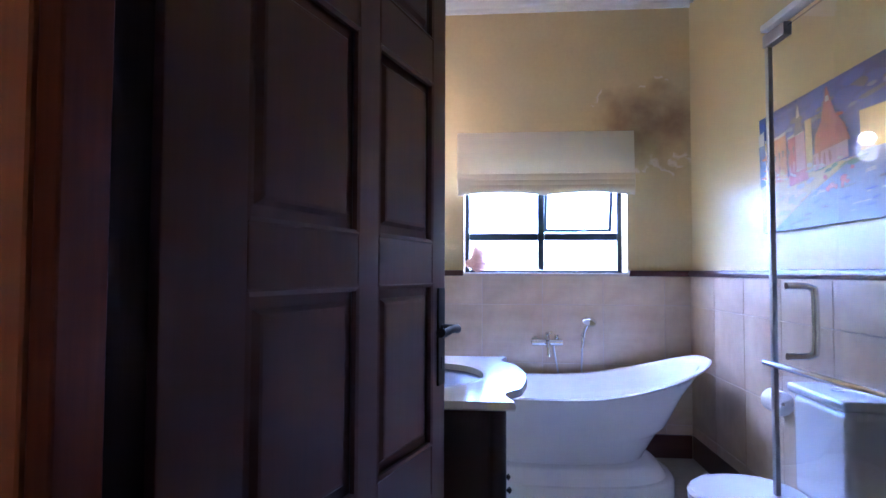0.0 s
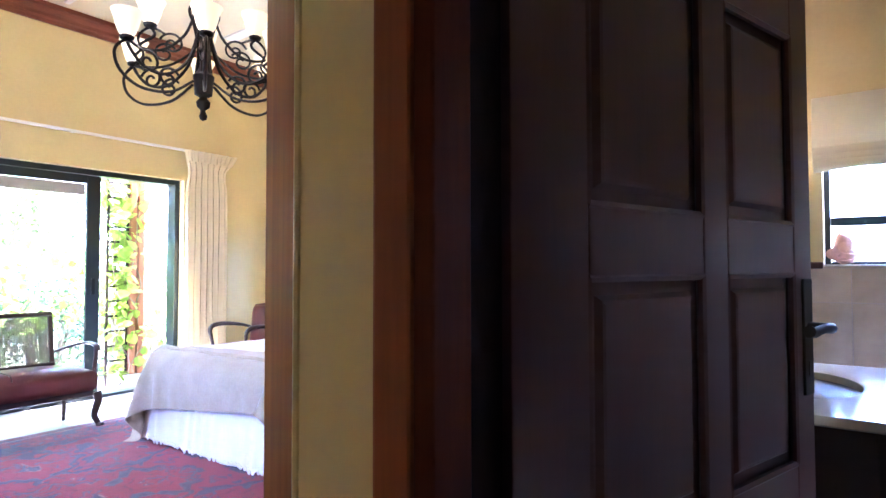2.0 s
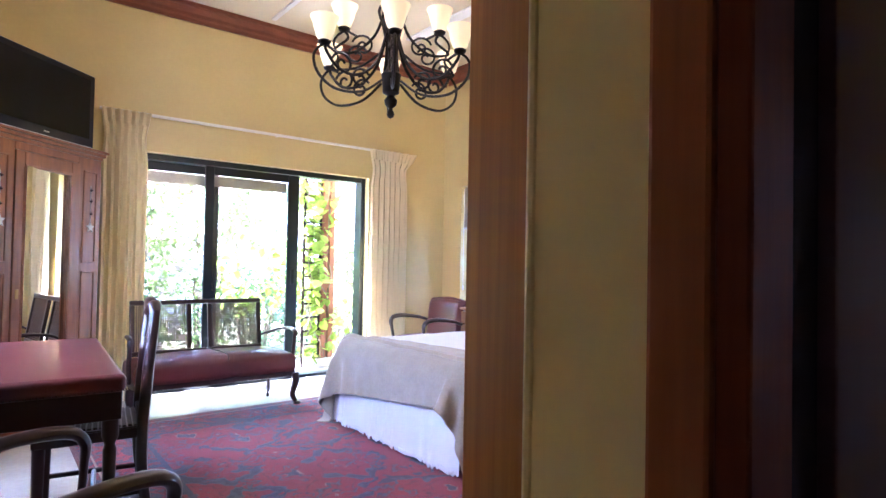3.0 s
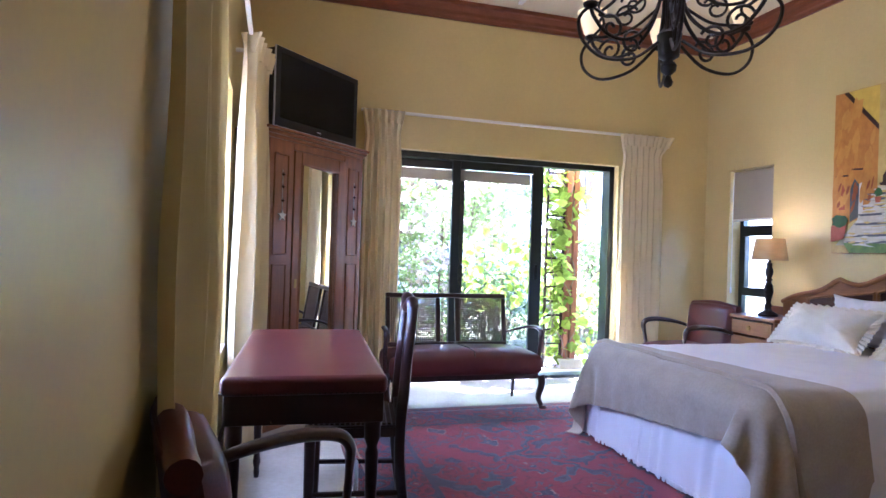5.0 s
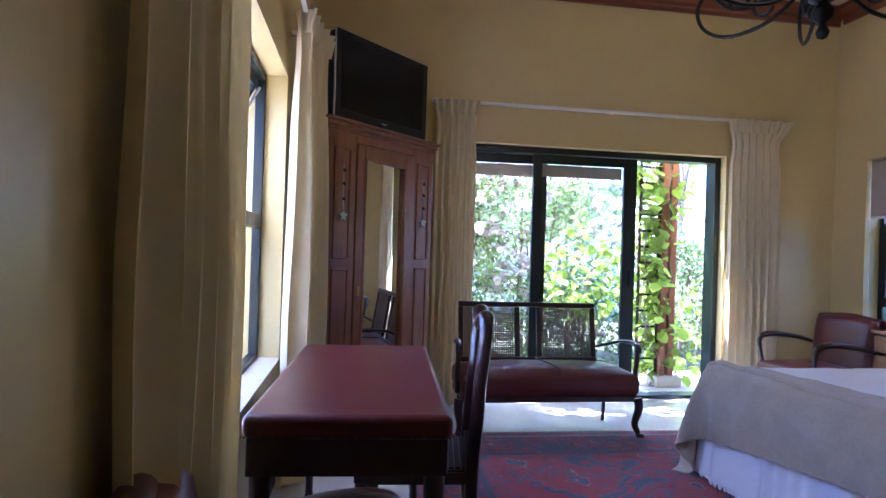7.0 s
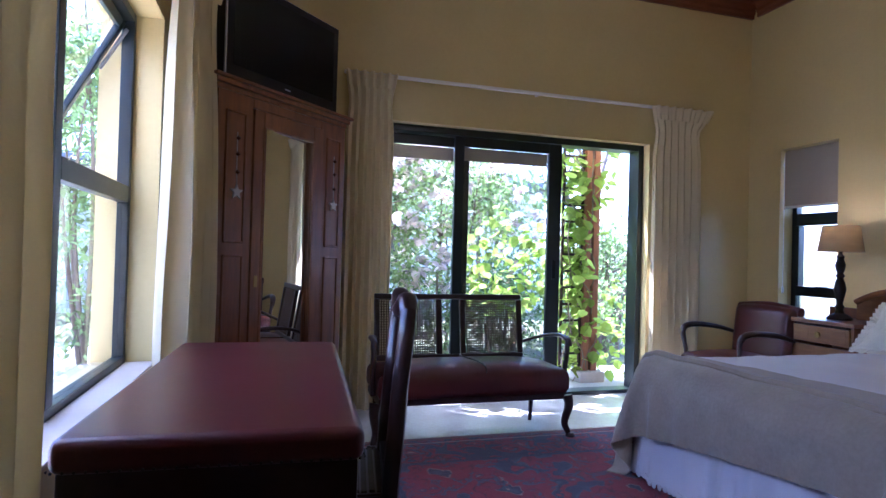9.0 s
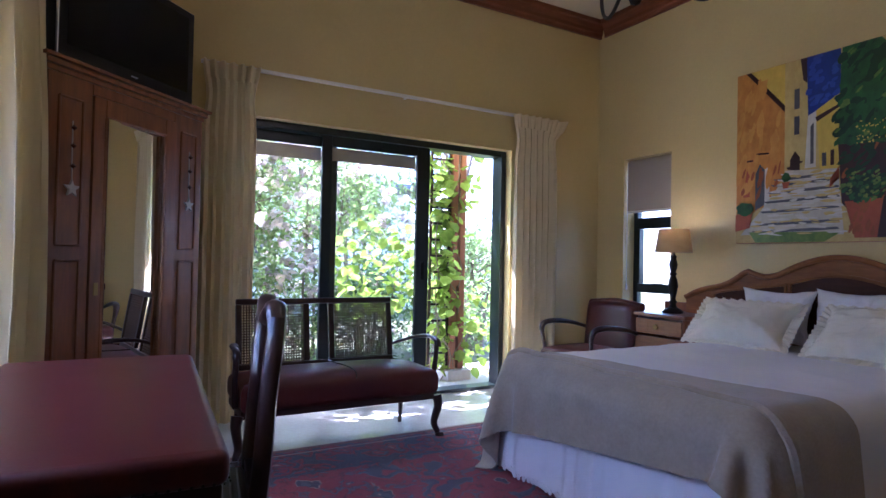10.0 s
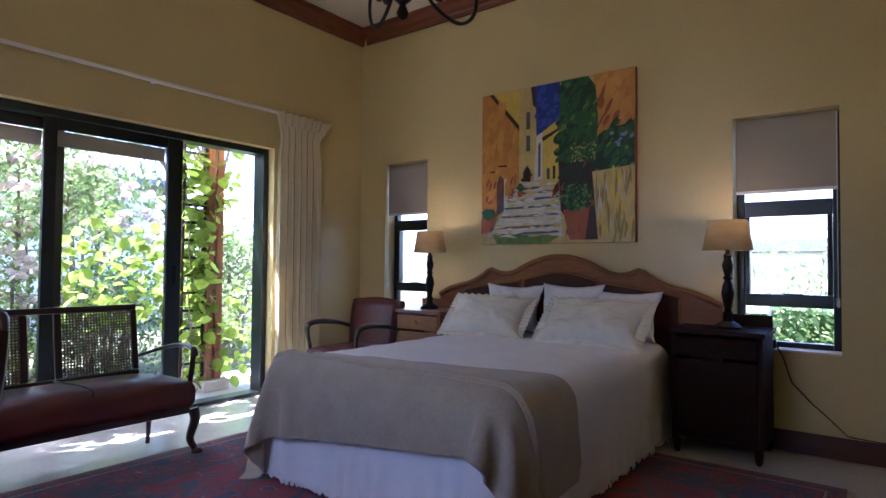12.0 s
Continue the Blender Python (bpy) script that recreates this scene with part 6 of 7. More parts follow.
# ---- bedroom furniture ----
def cabriole(h, dx, dy, r=0.026):
    """A cabriole leg from its foot at the origin, bowing out towards (dx, dy)."""
    pts = smooth_path([(0.0, 0.0, 0.0), (-0.006 * dx, -0.006 * dy, 0.035), (-0.022 * dx, -0.022 * dy, h * 0.35), (-0.004 * dx, -0.004 * dy, h * 0.75), (-0.012 * dx, -0.012 * dy, h)], 5)
    n = len(pts)
    rad = [r * (1.05 if i < 2 else 0.6 + 0.75 * (i / n) ** 1.3) for i in range(n)]
    bm = tube(pts, rad, 10)
    return lathe([(0.001, 0), (r * 1.15, 0.002), (r * 1.25, 0.014), (r * 0.8, 0.03)], 12, bm, Matrix.Translation((0.006 * dx, 0.006 * dy, 0)))


def cushion_seat(x0, x1, y0, y1, z0, z1, crown, seam=None):
    """An upholstered seat with domed top and rounded edges."""
    bm = box(x0, x1, y0, y1, z0, z1, 0.0)
    bmesh.ops.subdivide_edges(bm, edges=bm.edges[:], cuts=12, use_grid_fill=True)
    cx, cy, wx, wy = (x0 + x1) / 2, (y0 + y1) / 2, (x1 - x0) / 2, (y1 - y0) / 2
    for v in bm.verts:
        a, b = (v.co.x - cx) / wx, (v.co.y - cy) / wy
        k = (v.co.z - z0) / (z1 - z0)
        round_ = 1 - 0.5 * 0.16 * (2 * k - 1) ** 4
        edge = 0.03
        v.co.x = cx + (v.co.x - cx) * (1 - edge / wx * (2 * k - 1) ** 4 * 0.8)
        v.co.y = cy + (v.co.y - cy) * (1 - edge / wy * (2 * k - 1) ** 4 * 0.8)
        v.co.z += crown * k * (1 - a ** 4) * (1 - b ** 4) + 0.004 * noise.noise((v.co.x * 6, v.co.y * 6, 1.0)) * k
        if seam is not None and k > 0.6:
            v.co.z -= 0.010 * math.exp(-((v.co.y - seam) / 0.02) ** 2)
    return bm


def settee():
    t = thing("settee", -3.985, 1.735, 0, 0, "dark wood settee with cane back and oxblood leather seat", "settee")
    hl = 0.60
    # seat rail and leather
    part("seat_rail", box(-0.40, 0.0, -hl + 0.01, hl - 0.01, 0.235, 0.285, 0.01), DARK_WOOD, t)
    part("seat", cushion_seat(-0.39, 0.03, -hl, hl, 0.275, 0.425, 0.045), LEATHER, t, "oxblood leather seat with a worn crease")
    part("seam", tube(smooth_path([(-0.30, -0.015, 0.474), (-0.2, 0.0, 0.474), (-0.1, 0.03, 0.471), (0.0, 0.05, 0.457), (0.028, 0.05, 0.42)], 4), 0.0045, 6), DARK_WOOD, t)
    # back: raked frame with two cane panels
    bk = Matrix.Translation((-0.335, 0, 0.44)) @ Matrix.Rotation(radians(-9), 4, "Y")

    def back_part(name, bm, material, parent=t, label=""):
        bm.transform(bk)
        return part(name, bm, material, parent, label)
    yl, yr, top = -0.565, 0.445, 0.425
    back_part("top_rail", box(-0.014, 0.014, yl, yr, top - 0.035, top, 0.008), DARK_WOOD)
    back_part("bottom_rail", box(-0.013, 0.013, yl, yr, 0.0, 0.035, 0.006), DARK_WOOD)
    for a, b in ((yl, yl + 0.032), (-0.155, -0.12), (0.005, 0.04), (yr - 0.032, yr)):
        back_part("back_upright", box(-0.0135, 0.0135, a, b, 0.0355, top - 0.0355, 0.006), DARK_WOOD)
    for a, b in ((yl + 0.032, -0.155), (0.04, yr - 0.032)):
        bm = bmesh.new()
        n, z0, z1 = int((b - a) / 0.0155), 0.036, top - 0.036
        for i in range(n + 1):
            y = a + (b - a) * i / n
            box(-0.0035, -0.0005, y - 0.0038, y + 0.0038, z0, z1, bm=bm)
        m = int((z1 - z0) / 0.0155)
        for i in range(m + 1):
            z = z0 + (z1 - z0) * i / m
            box(0.0005, 0.0035, a, b, z - 0.0038, z + 0.0038, bm=bm)
        tagged(back_part("cane_panel", bm, CANE, t, "open-weave cane panel"), kind="stuff")
    for sy in (-1, 1):
        y = sy * (hl - 0.005) - (0.03 if sy < 0 else 0.0)
        arm = smooth_path([(-0.36, (yl + 0.01) if sy < 0 else yr - 0.01, 0.545), (-0.25, y * 0.93, 0.60), (-0.12, y, 0.622), (-0.02, y, 0.615), (0.015, y, 0.60), (0.02, y, 0.57)], 5)
        part("arm", tube(arm, [0.012 + 0.011 * i / len(arm) for i in range(len(arm))], 10, flat=0.8), DARK_WOOD, t)
        part("arm_post", tube(smooth_path([(0.005, y, 0.61), (0.0, y, 0.52), (-0.02, y, 0.43), (-0.03, y * 0.99, 0.30)], 4), 0.016, 10), DARK_WOOD, t)
        leg = cabriole(0.26, 1, sy)
        leg.transform(Matrix.Translation((0.005, sy * (hl + 0.02), 0)))
        part("leg", leg, DARK_WOOD, t, "curved front leg")
        part("leg", tube([(-0.40, sy * (hl - 0.06), 0.0), (-0.38, sy * (hl - 0.06), 0.24)], [0.013, 0.019], 8), DARK_WOOD, t, "straight back leg")


settee()


def arm_chair(x, y, rz, label):
    """Low leather armchair: scrolled back, curved open arms. It faces its local +y."""
    t = thing("armchair", x, y, 0, rz, label, "armchair", "leather armchairs")
    w = 0.27
    part("seat", cushion_seat(-w, w, -0.20, 0.30, 0.30, 0.42, 0.035), LEATHER, t)
    part("seat_rail", box(-w + 0.005, w - 0.005, -0.2, 0.285, 0.255, 0.31, 0.01), DARK_WOOD, t)

    def side(sign):
        def f(u, v):
            a = 2 * u - 1
            z = 0.38 + 0.44 * v
            mid_y = -0.19 - 0.06 * v - 0.02 * max(0, (v - 0.8) / 0.2) ** 2
            wid = w * (0.97 + 0.06 * v - 0.10 * max(0, (v - 0.86) / 0.14) ** 2)
            k = max(0.0, (1 - abs(a) ** 8) * (1 - abs(2 * v - 1) ** 10)) ** 0.5
            return (wid * a, mid_y + sign * 0.058 * k * (1 + 0.12 * (1 - a * a)), z - 0.02 * max(0, (v - 0.9) / 0.1) * a * a)
        return f
    bm = sheet(side(1), 22, 26)
    sheet(side(-1), 22, 26, bm=bm)
    bmesh.ops.remove_doubles(bm, verts=bm.verts[:], dist=0.0015)
    bmesh.ops.recalc_face_normals(bm, faces=bm.faces[:])
    part("backrest", bm, LEATHER, t, "oxblood leather back with rolled top")
    part("back_roll", tube(smooth_path([(-w * 1.0, -0.275, 0.775), (-w * 0.96, -0.275, 0.777), (0, -0.268, 0.80), (w * 0.96, -0.275, 0.777), (w * 1.0, -0.275, 0.775)], 4), [0.020] + [0.034] * 15 + [0.020], 14), LEATHER, t)
    for sx in (-1, 1):
        arm = smooth_path([(sx * (w + 0.0), -0.22, 0.565), (sx * (w + 0.025), -0.08, 0.605), (sx * (w + 0.035), 0.10, 0.628), (sx * (w + 0.03), 0.225, 0.62), (sx * (w + 0.022), 0.272, 0.58), (sx * (w + 0.01), 0.268, 0.51), (sx * (w - 0.005), 0.255, 0.40), (sx * (w - 0.01), 0.25, 0.27)], 5)
        n = len(arm)
        part("arm", tube(arm, [0.018 + 0.012 * math.sin(math.pi * min(1, i / n * 1.4)) for i in range(n)], 10, flat=0.72), DARK_WOOD, t, "curved dark wood arm")
        leg = cabriole(0.265, 0, 1, 0.024)
        leg.transform(Matrix.Translation((sx * (w - 0.02), 0.265, 0)))
        part("leg", leg, DARK_WOOD, t)
        part("leg", tube([(sx * (w - 0.03), -0.29, 0), (sx * (w - 0.03), -0.2, 0.30)], [0.015, 0.021], 8), DARK_WOOD, t)
    return t


arm_chair(-1.34, 0.382, 14, "oxblood leather armchair with curved wooden arms against the wall")
arm_chair(-4.27, 3.93, 180, "oxblood leather armchair with curved wooden arms beside the nightstand")


def writing_table():
    t = thing("table", -2.455, 0.475, 0, -3, "dark wooden table with a padded red leather top", "table")
    hx, hy = 0.585, 0.281
    part("apron", box(-hx + 0.012, hx - 0.012, -hy + 0.012, hy - 0.012, 0.595, 0.70, 0.006), DARK_WOOD, t)
    top = box(-hx, hx, -hy, hy, 0.695, 0.762, 0.022, seg=4)
    bmesh.ops.subdivide_edges(top, edges=[e for e in top.edges if e.calc_length() > 0.2], cuts=6, use_grid_fill=True)
    for v in top.verts:
        if v.co.z > 0.75:
            v.co.z += 0.006 * (1 - (v.co.x / hx) ** 4) * (1 - (v.co.y / hy) ** 4)
    part("top", top, LEATHER_TOP, t, "padded dark red leather top")
    bm = bmesh.new()
    for i in range(64):
        for y in (-hy - 0.0005, hy + 0.0005):
            lathe([(0.0008, -0.002), (0.0032, -0.001), (0.002, 0.001), (0.0005, 0.002)], 6, bm, pose(-hx + 0.01 + (2 * hx - 0.02) * i / 63, y, 0.704, 90 if y < 0 else -90))
    for i in range(30):
        for x in (-hx - 0.0005, hx + 0.0005):
            lathe([(0.0008, -0.002), (0.0032, -0.001), (0.002, 0.001), (0.0005, 0.002)], 6, bm, pose(x, -hy + 0.01 + (2 * hy - 0.02) * i / 29, 0.704, 0, 90 if x > 0 else -90))
    part("studs", bm, IRON, t, "row of small dark upholstery studs")
    prof = [(0.012, 0), (0.016, 0.03), (0.013, 0.05), (0.020, 0.08), (0.016, 0.11), (0.024, 0.48), (0.018, 0.50), (0.029, 0.53), (0.029, 0.60)]
    for sx in (-1, 1):
        for sy in (-1, 1):
            part("leg", lathe(prof, 14, m=Matrix.Translation((sx * (hx - 0.05), sy * (hy - 0.045), 0))), DARK_WOOD, t)


writing_table()


def side_chair():
    """Splat-back chair at the table; it faces local -y."""
    t = thing("dining_chair", -2.47, 0.79, 0, -8, "dark wooden dining chair with carved splat back and woven seat", "chair")
    w = 0.215
    part("seat_frame", prism([(-w, -0.30), (w, -0.30), (w - 0.03, 0.10), (-w + 0.03, 0.10)], 0.05, "z", 0.405, 0.006), DARK_WOOD, t)
    bm = bmesh.new()
    for i in range(17):
        y = -0.275 + 0.35 * i / 16
        box(-w + 0.04, w - 0.04, y - 0.0075, y + 0.0075, 0.456, 0.461 + 0.003 * (i % 2), bm=bm)
    tagged(part("woven_seat", bm, WOVEN, t, "woven dark seat"), kind="stuff")
    rake = lambda z: 0.10 + 0.055 * max(0, z - 0.43) + 0.03 * max(0, z - 0.43) ** 2
    for sx in (-1, 1):
        pts = smooth_path([(sx * (w - 0.03), 0.14, 0), (sx * (w - 0.03), 0.105, 0.25), (sx * (w - 0.035), rake(0.45), 0.45), (sx * (w - 0.02), rake(0.62), 0.62), (sx * (w - 0.035), rake(0.75), 0.75), (sx * (w - 0.015), rake(0.89), 0.89), (sx * (w - 0.03), rake(0.955), 0.955)], 5)
        part("back_post", tube(pts, 0.026, 10, flat=0.8), DARK_WOOD, t)
        part("leg", tube([(sx * (w - 0.025), -0.275, 0), (sx * (w - 0.025), -0.275, 0.41)], [0.018, 0.025], 10), DARK_WOOD, t)
        part("stretcher", tube([(sx * (w - 0.025), -0.27, 0.17), (sx * (w - 0.03), 0.115, 0.17)], 0.012, 8), DARK_WOOD, t)
    part("stretcher", tube([(-w + 0.03, -0.08, 0.17), (w - 0.03, -0.08, 0.17)], 0.011, 8), DARK_WOOD, t)
    crest = smooth_path([(-w + 0.03, rake(0.94), 0.94), (-w * 0.62, rake(0.98), 0.982), (-w * 0.3, rake(0.95), 0.957), (0, rake(0.95), 0.942), (w * 0.3, rake(0.95), 0.957), (w * 0.62, rake(0.98), 0.982), (w - 0.03, rake(0.94), 0.94)], 6)
    part("crest_rail", tube(crest, [0.022 + 0.012 * math.sin(math.pi * i / (len(crest) - 1)) for i in range(len(crest))], 10, flat=0.75), DARK_WOOD, t, "carved crest rail with two lobes")

    def splat(u, v):
        z = 0.47 + 0.47 * v
        hw = 0.045 + 0.035 * math.sin(v * 3.3) ** 2 + 0.03 * v
        return ((2 * u - 1) * hw, rake(z) + 0.004, z)
    part("splat", sheet(splat, 8, 24, 0.012), BROWN_WOOD, t, "vase-shaped brown splat")
    part("back_shoe", box(-w + 0.05, w - 0.05, rake(0.45) - 0.015, rake(0.45) + 0.015, 0.456, 0.49, 0.005), DARK_WOOD, t)


side_chair()


def wardrobe():
    t = thing("wardrobe", -4.055, 0.613, 0, -45, "brown wooden mirrored wardrobe standing across the corner", "wardrobe")
    W, D, HH = 0.49, 0.40, 1.90
    part("carcass", box(-W, W, -D, -0.021, 0.0, HH, 0.004), BROWN_WOOD, t)
    part("plinth", box(-W - 0.012, W + 0.012, -D, 0.006, 0.0, 0.12, 0.006), BROWN_WOOD, t)
    bm = box(-W - 0.01, W + 0.01, -D, 0.004, HH, HH + 0.025, 0.004)
    box(-W - 0.025, W + 0.025, -D, 0.02, HH + 0.025, HH + 0.05, 0.006, bm)
    box(-W - 0.04, W + 0.04, -D, 0.035, HH + 0.05, HH + 0.068, 0.005, bm)
    part("cornice", bm, BROWN_WOOD, t)
    for a, b in ((-W, -0.265), (0.265, W)):
        s_ = part("front_panel", box(a, b, -0.0205, 0.0, 0.125, HH - 0.002, 0.004), BROWN_WOOD, t)
        m = (a + b) / 2
        for z0, z1 in ((1.15, 1.80), (0.2, 1.08)):
            part("sunk_field", box(m - 0.055, m + 0.055, -0.002, 0.0015, z0, z1, 0.001), BROWN_WOOD, s_)
            mo = bmesh.new()
            for p, q in (((m - 0.06, z0), (m + 0.06, z0)), ((m + 0.06, z0), (m + 0.06, z1)), ((m + 0.06, z1), (m - 0.06, z1)), ((m - 0.06, z1), (m - 0.06, z0))):
                tube([(p[0], 0.002, p[1]), (q[0], 0.002, q[1])], 0.007, 6, mo)
            part("field_moulding", mo, BROWN_WOOD, s_)
    d = part("door", bmesh.new(), BROWN_WOOD, t)
    for a, b, z0, z1 in ((-0.275, -0.195, 0.14, 1.845), (0.195, 0.262, 0.14, 1.845), (-0.194, 0.194, 0.14, 0.24), (-0.194, 0.194, 1.755, 1.845)):
        part("door_rail", box(a, b, -0.0195, 0.008, z0, z1, 0.005), BROWN_WOOD, d)
    mo = bmesh.new()
    for p, q in (((-0.194, 0.24), (0.194, 0.24)), ((0.194, 0.24), (0.194, 1.755)), ((0.194, 1.755), (-0.194, 1.755)), ((-0.194, 1.755), (-0.194, 0.24))):
        tube([(p[0], 0.006, p[1]), (q[0], 0.006, q[1])], 0.009, 6, mo)
    part("mirror_bead", mo, BROWN_WOOD, d)
    pane_ = box(-0.191, 0.191, -0.004, 0.004, 0.242, 1.753)
    pane_.transform(Matrix.Translation((0, -0.003, 0)) @ Matrix.Rotation(radians(5.2), 4, "Z"))
    part("mirror", pane_, MIRROR, d, "silvered mirror glass", False)
    part("key_plate", box(0.215, 0.24, 0.008, 0.011, 0.92, 0.98, 0.002), BRASS, d)
    part("door_head", box(-0.264, 0.264, -0.0205, 0.0, 1.848, HH - 0.002, 0.003), BROWN_WOOD, t)
    for sx in (-0.375, 0.375):
        o = thing("hanging_star", 0, 0, 0, 0, "small pale star ornament hanging on the wardrobe", "ornament", "star ornaments")
        o.matrix_world = pose(-4.055, 0.613, 1.40, 0, 0, -45) @ pose(sx, 0.012, 0)
        pts = []
        for i in range(10):
            r_ = 0.042 if i % 2 == 0 else 0.018
            pts.append((r_ * math.sin(math.pi * i / 5), r_ * math.cos(math.pi * i / 5)))
        part("star", prism(pts, 0.012, "y", -0.004, 0.002), STONE, o)
        part("ribbon", tube([(0, 0.002, 0.04), (0.004, 0.003, 0.12), (0, -0.002, 0.30)], 0.003, 6), STONE, o)
        for z in (0.1, 0.19, 0.27):
            part("bead", lathe([(0.001, -0.012), (0.013, 0), (0.001, 0.012)], 10, m=Matrix.Translation((0, 0.006, z))), DARK_RED, o)


wardrobe()


def television():
    t = thing("television", -4.055, 0.613, 1.969, -45, "black flat-screen television with a silver edge on the wardrobe", "television")
    part("foot", box(-0.20, 0.20, -0.26, -0.04, 0.0, 0.016, 0.006), BLACK_PLASTIC, t)
    part("neck", box(-0.05, 0.05, -0.14, -0.10, 0.016, 0.09, 0.004), BLACK_PLASTIC, t)
    part("casing", box(-0.425, 0.425, -0.12, -0.045, 0.02, 0.535, 0.012), BLACK_PLASTIC, t)
    part("bezel", box(-0.432, 0.432, -0.044, -0.028, 0.013, 0.542, 0.006), SILVER, t, "thin silver bezel edge")
    part("front", box(-0.427, 0.427, -0.031, -0.0265, 0.018, 0.537, 0.001), BLACK_PLASTIC, t)
    part("screen", box(-0.385, 0.385, -0.0262, -0.0245, 0.075, 0.50), SCREEN, t, smooth=False)
    part("maker_mark", box(-0.022, 0.022, -0.0262, -0.0255, 0.040, 0.048), SILVER, t)


television()


def chandelier():
    cx, cy = -2.10, 2.01
    t = thing("chandelier", cx, cy, -0.025, 12, "wrought iron chandelier with scrolled arms and lit glass shades", "chandelier")
    stem = [(0.001, 2.0), (0.016, 2.008), (0.022, 2.025), (0.014, 2.045), (0.010, 2.055), (0.032, 2.075), (0.036, 2.10), (0.018, 2.125), (0.045, 2.14), (0.050, 2.20), (0.055, 2.24), (0.03, 2.27), (0.02, 2.30), (0.03, 2.45),
            (0.045, 2.55), (0.05, 2.60), (0.03, 2.63), (0.02, 2.70), (0.028, 2.74), (0.012, 2.78)]
    part("stem", lathe(stem, 20), IRON, t)
    for k in range(6):
        q = 2 * math.pi * k / 6
        p = lambda r, z: (r * math.cos(q), r * math.sin(q), z)
        part("cage_bar", tube(smooth_path([p(0.04, 2.24), p(0.028, 2.38), p(0.05, 2.5), p(0.075, 2.58), p(0.045, 2.64)], 5), 0.008, 6), IRON, t)
    ch = bmesh.new()
    for i in range(16):
        n = 12
        own = [(0.011 * math.cos(2 * math.pi * j / n), 0, 0.02 * math.sin(2 * math.pi * j / n)) for j in range(n + 1)]
        m = pose(0, 0, 2.80 + 0.034 * i, 0, 0, 90 * (i % 2))
        tube([m @ Vector(o) for o in own], 0.0035, 5, ch)
    part("chain", ch, IRON, t)
    part("ceiling_rose", lathe([(0.001, 3.35), (0.02, 3.352), (0.05, 3.40), (0.065, 3.45), (0.065, 3.484)], 20), IRON, t)

    def spiral(r0, z0, turns, size, sgn, start, n=30):
        out = []
        for i in range(n):
            k = i / (n - 1)
            an = start + sgn * turns * 2 * math.pi * k
            rr = size * (1 - 0.82 * k)
            out.append((r0 + rr * math.cos(an), z0 + rr * math.sin(an)))
        return out

    def arm(q, reach, z_low, z_cup, scale):
        c, s = math.cos(q), math.sin(q)
        to = lambda r, z: (r * c, r * s, z)
        a = part("arm", tube([to(r, z) for r, z in [tuple(v)[:2] for v in [(v.x, v.z) for v in smooth_path([(0.035, 0, z_low + 0.26), (0.09, 0, z_low + 0.10), (0.20, 0, z_low + 0.0), (0.31, 0, z_low + 0.005), (reach - 0.02, 0, z_low + 0.07), (reach, 0, z_cup)], 7)]]], 0.0085 * scale, 7), IRON, t)
        outer = [(v.x, v.z) for v in smooth_path([(0.06, 0, z_low - 0.0), (0.18, 0, z_low - 0.085), (0.33, 0, z_low - 0.10), (reach + 0.03, 0, z_low - 0.04), (reach + 0.055, 0, z_low + 0.05), (reach + 0.0, 0, z_low + 0.11), (reach - 0.07, 0, z_low + 0.085)], 7)]
        part("scroll", tube([to(r, z) for r, z in outer], 0.0075 * scale, 6), IRON, a)
        part("scroll", tube([to(r, z) for r, z in spiral(reach - 0.105, z_low + 0.035, 1.4, 0.062, 1, 0.3)], 0.007 * scale, 6), IRON, a)
        part("scroll", tube([to(r, z) for r, z in spiral(0.19, z_low - 0.02, 1.3, 0.058, -1, 2.6)], 0.007 * scale, 6), IRON, a)
        m = Matrix.Translation(to(reach, z_cup))
        part("cup", lathe([(0.006, -0.012), (0.03, 0.0), (0.034, 0.012), (0.022, 0.02)], 14, m=m), IRON, a)
        part("shade", lathe([(0.022, 0.012), (0.038, 0.03), (0.05, 0.065), (0.058, 0.10), (0.073, 0.135), (0.070, 0.135), (0.054, 0.10), (0.046, 0.066), (0.033, 0.032), (0.018, 0.016)], 20, m=m), SHADE_GLASS, a, "cream glass bell shade, lit")
    for k in range(6):
        arm(2 * math.pi * k / 6 + 0.3, 0.40, 2.20, 2.315, 1.0)
    for k in range(4):
        arm(2 * math.pi * k / 4 + 0.75, 0.26, 2.36, 2.475, 0.9)
    point("chandelier_light", (cx, cy, 2.75), 1.0, 0.18, (1.0, 0.80, 0.52))


chandelier()
# ---- outside ----
structure("ground", box(-60, 60, -60, 60, -0.30, -0.13), EARTH, "garden soil and grass reaching the distance")
structure("terrace", box(-6.3, -5.15, -0.6, 4.9, -0.129, -0.03, 0.01), PAVE, "pale paved terrace before the sliding door")
structure("path_south", box(-9.0, 0.2, -4.2, -0.2, -0.129, -0.10, 0.01), PAVE, "bright pale gravel court beside the side window")


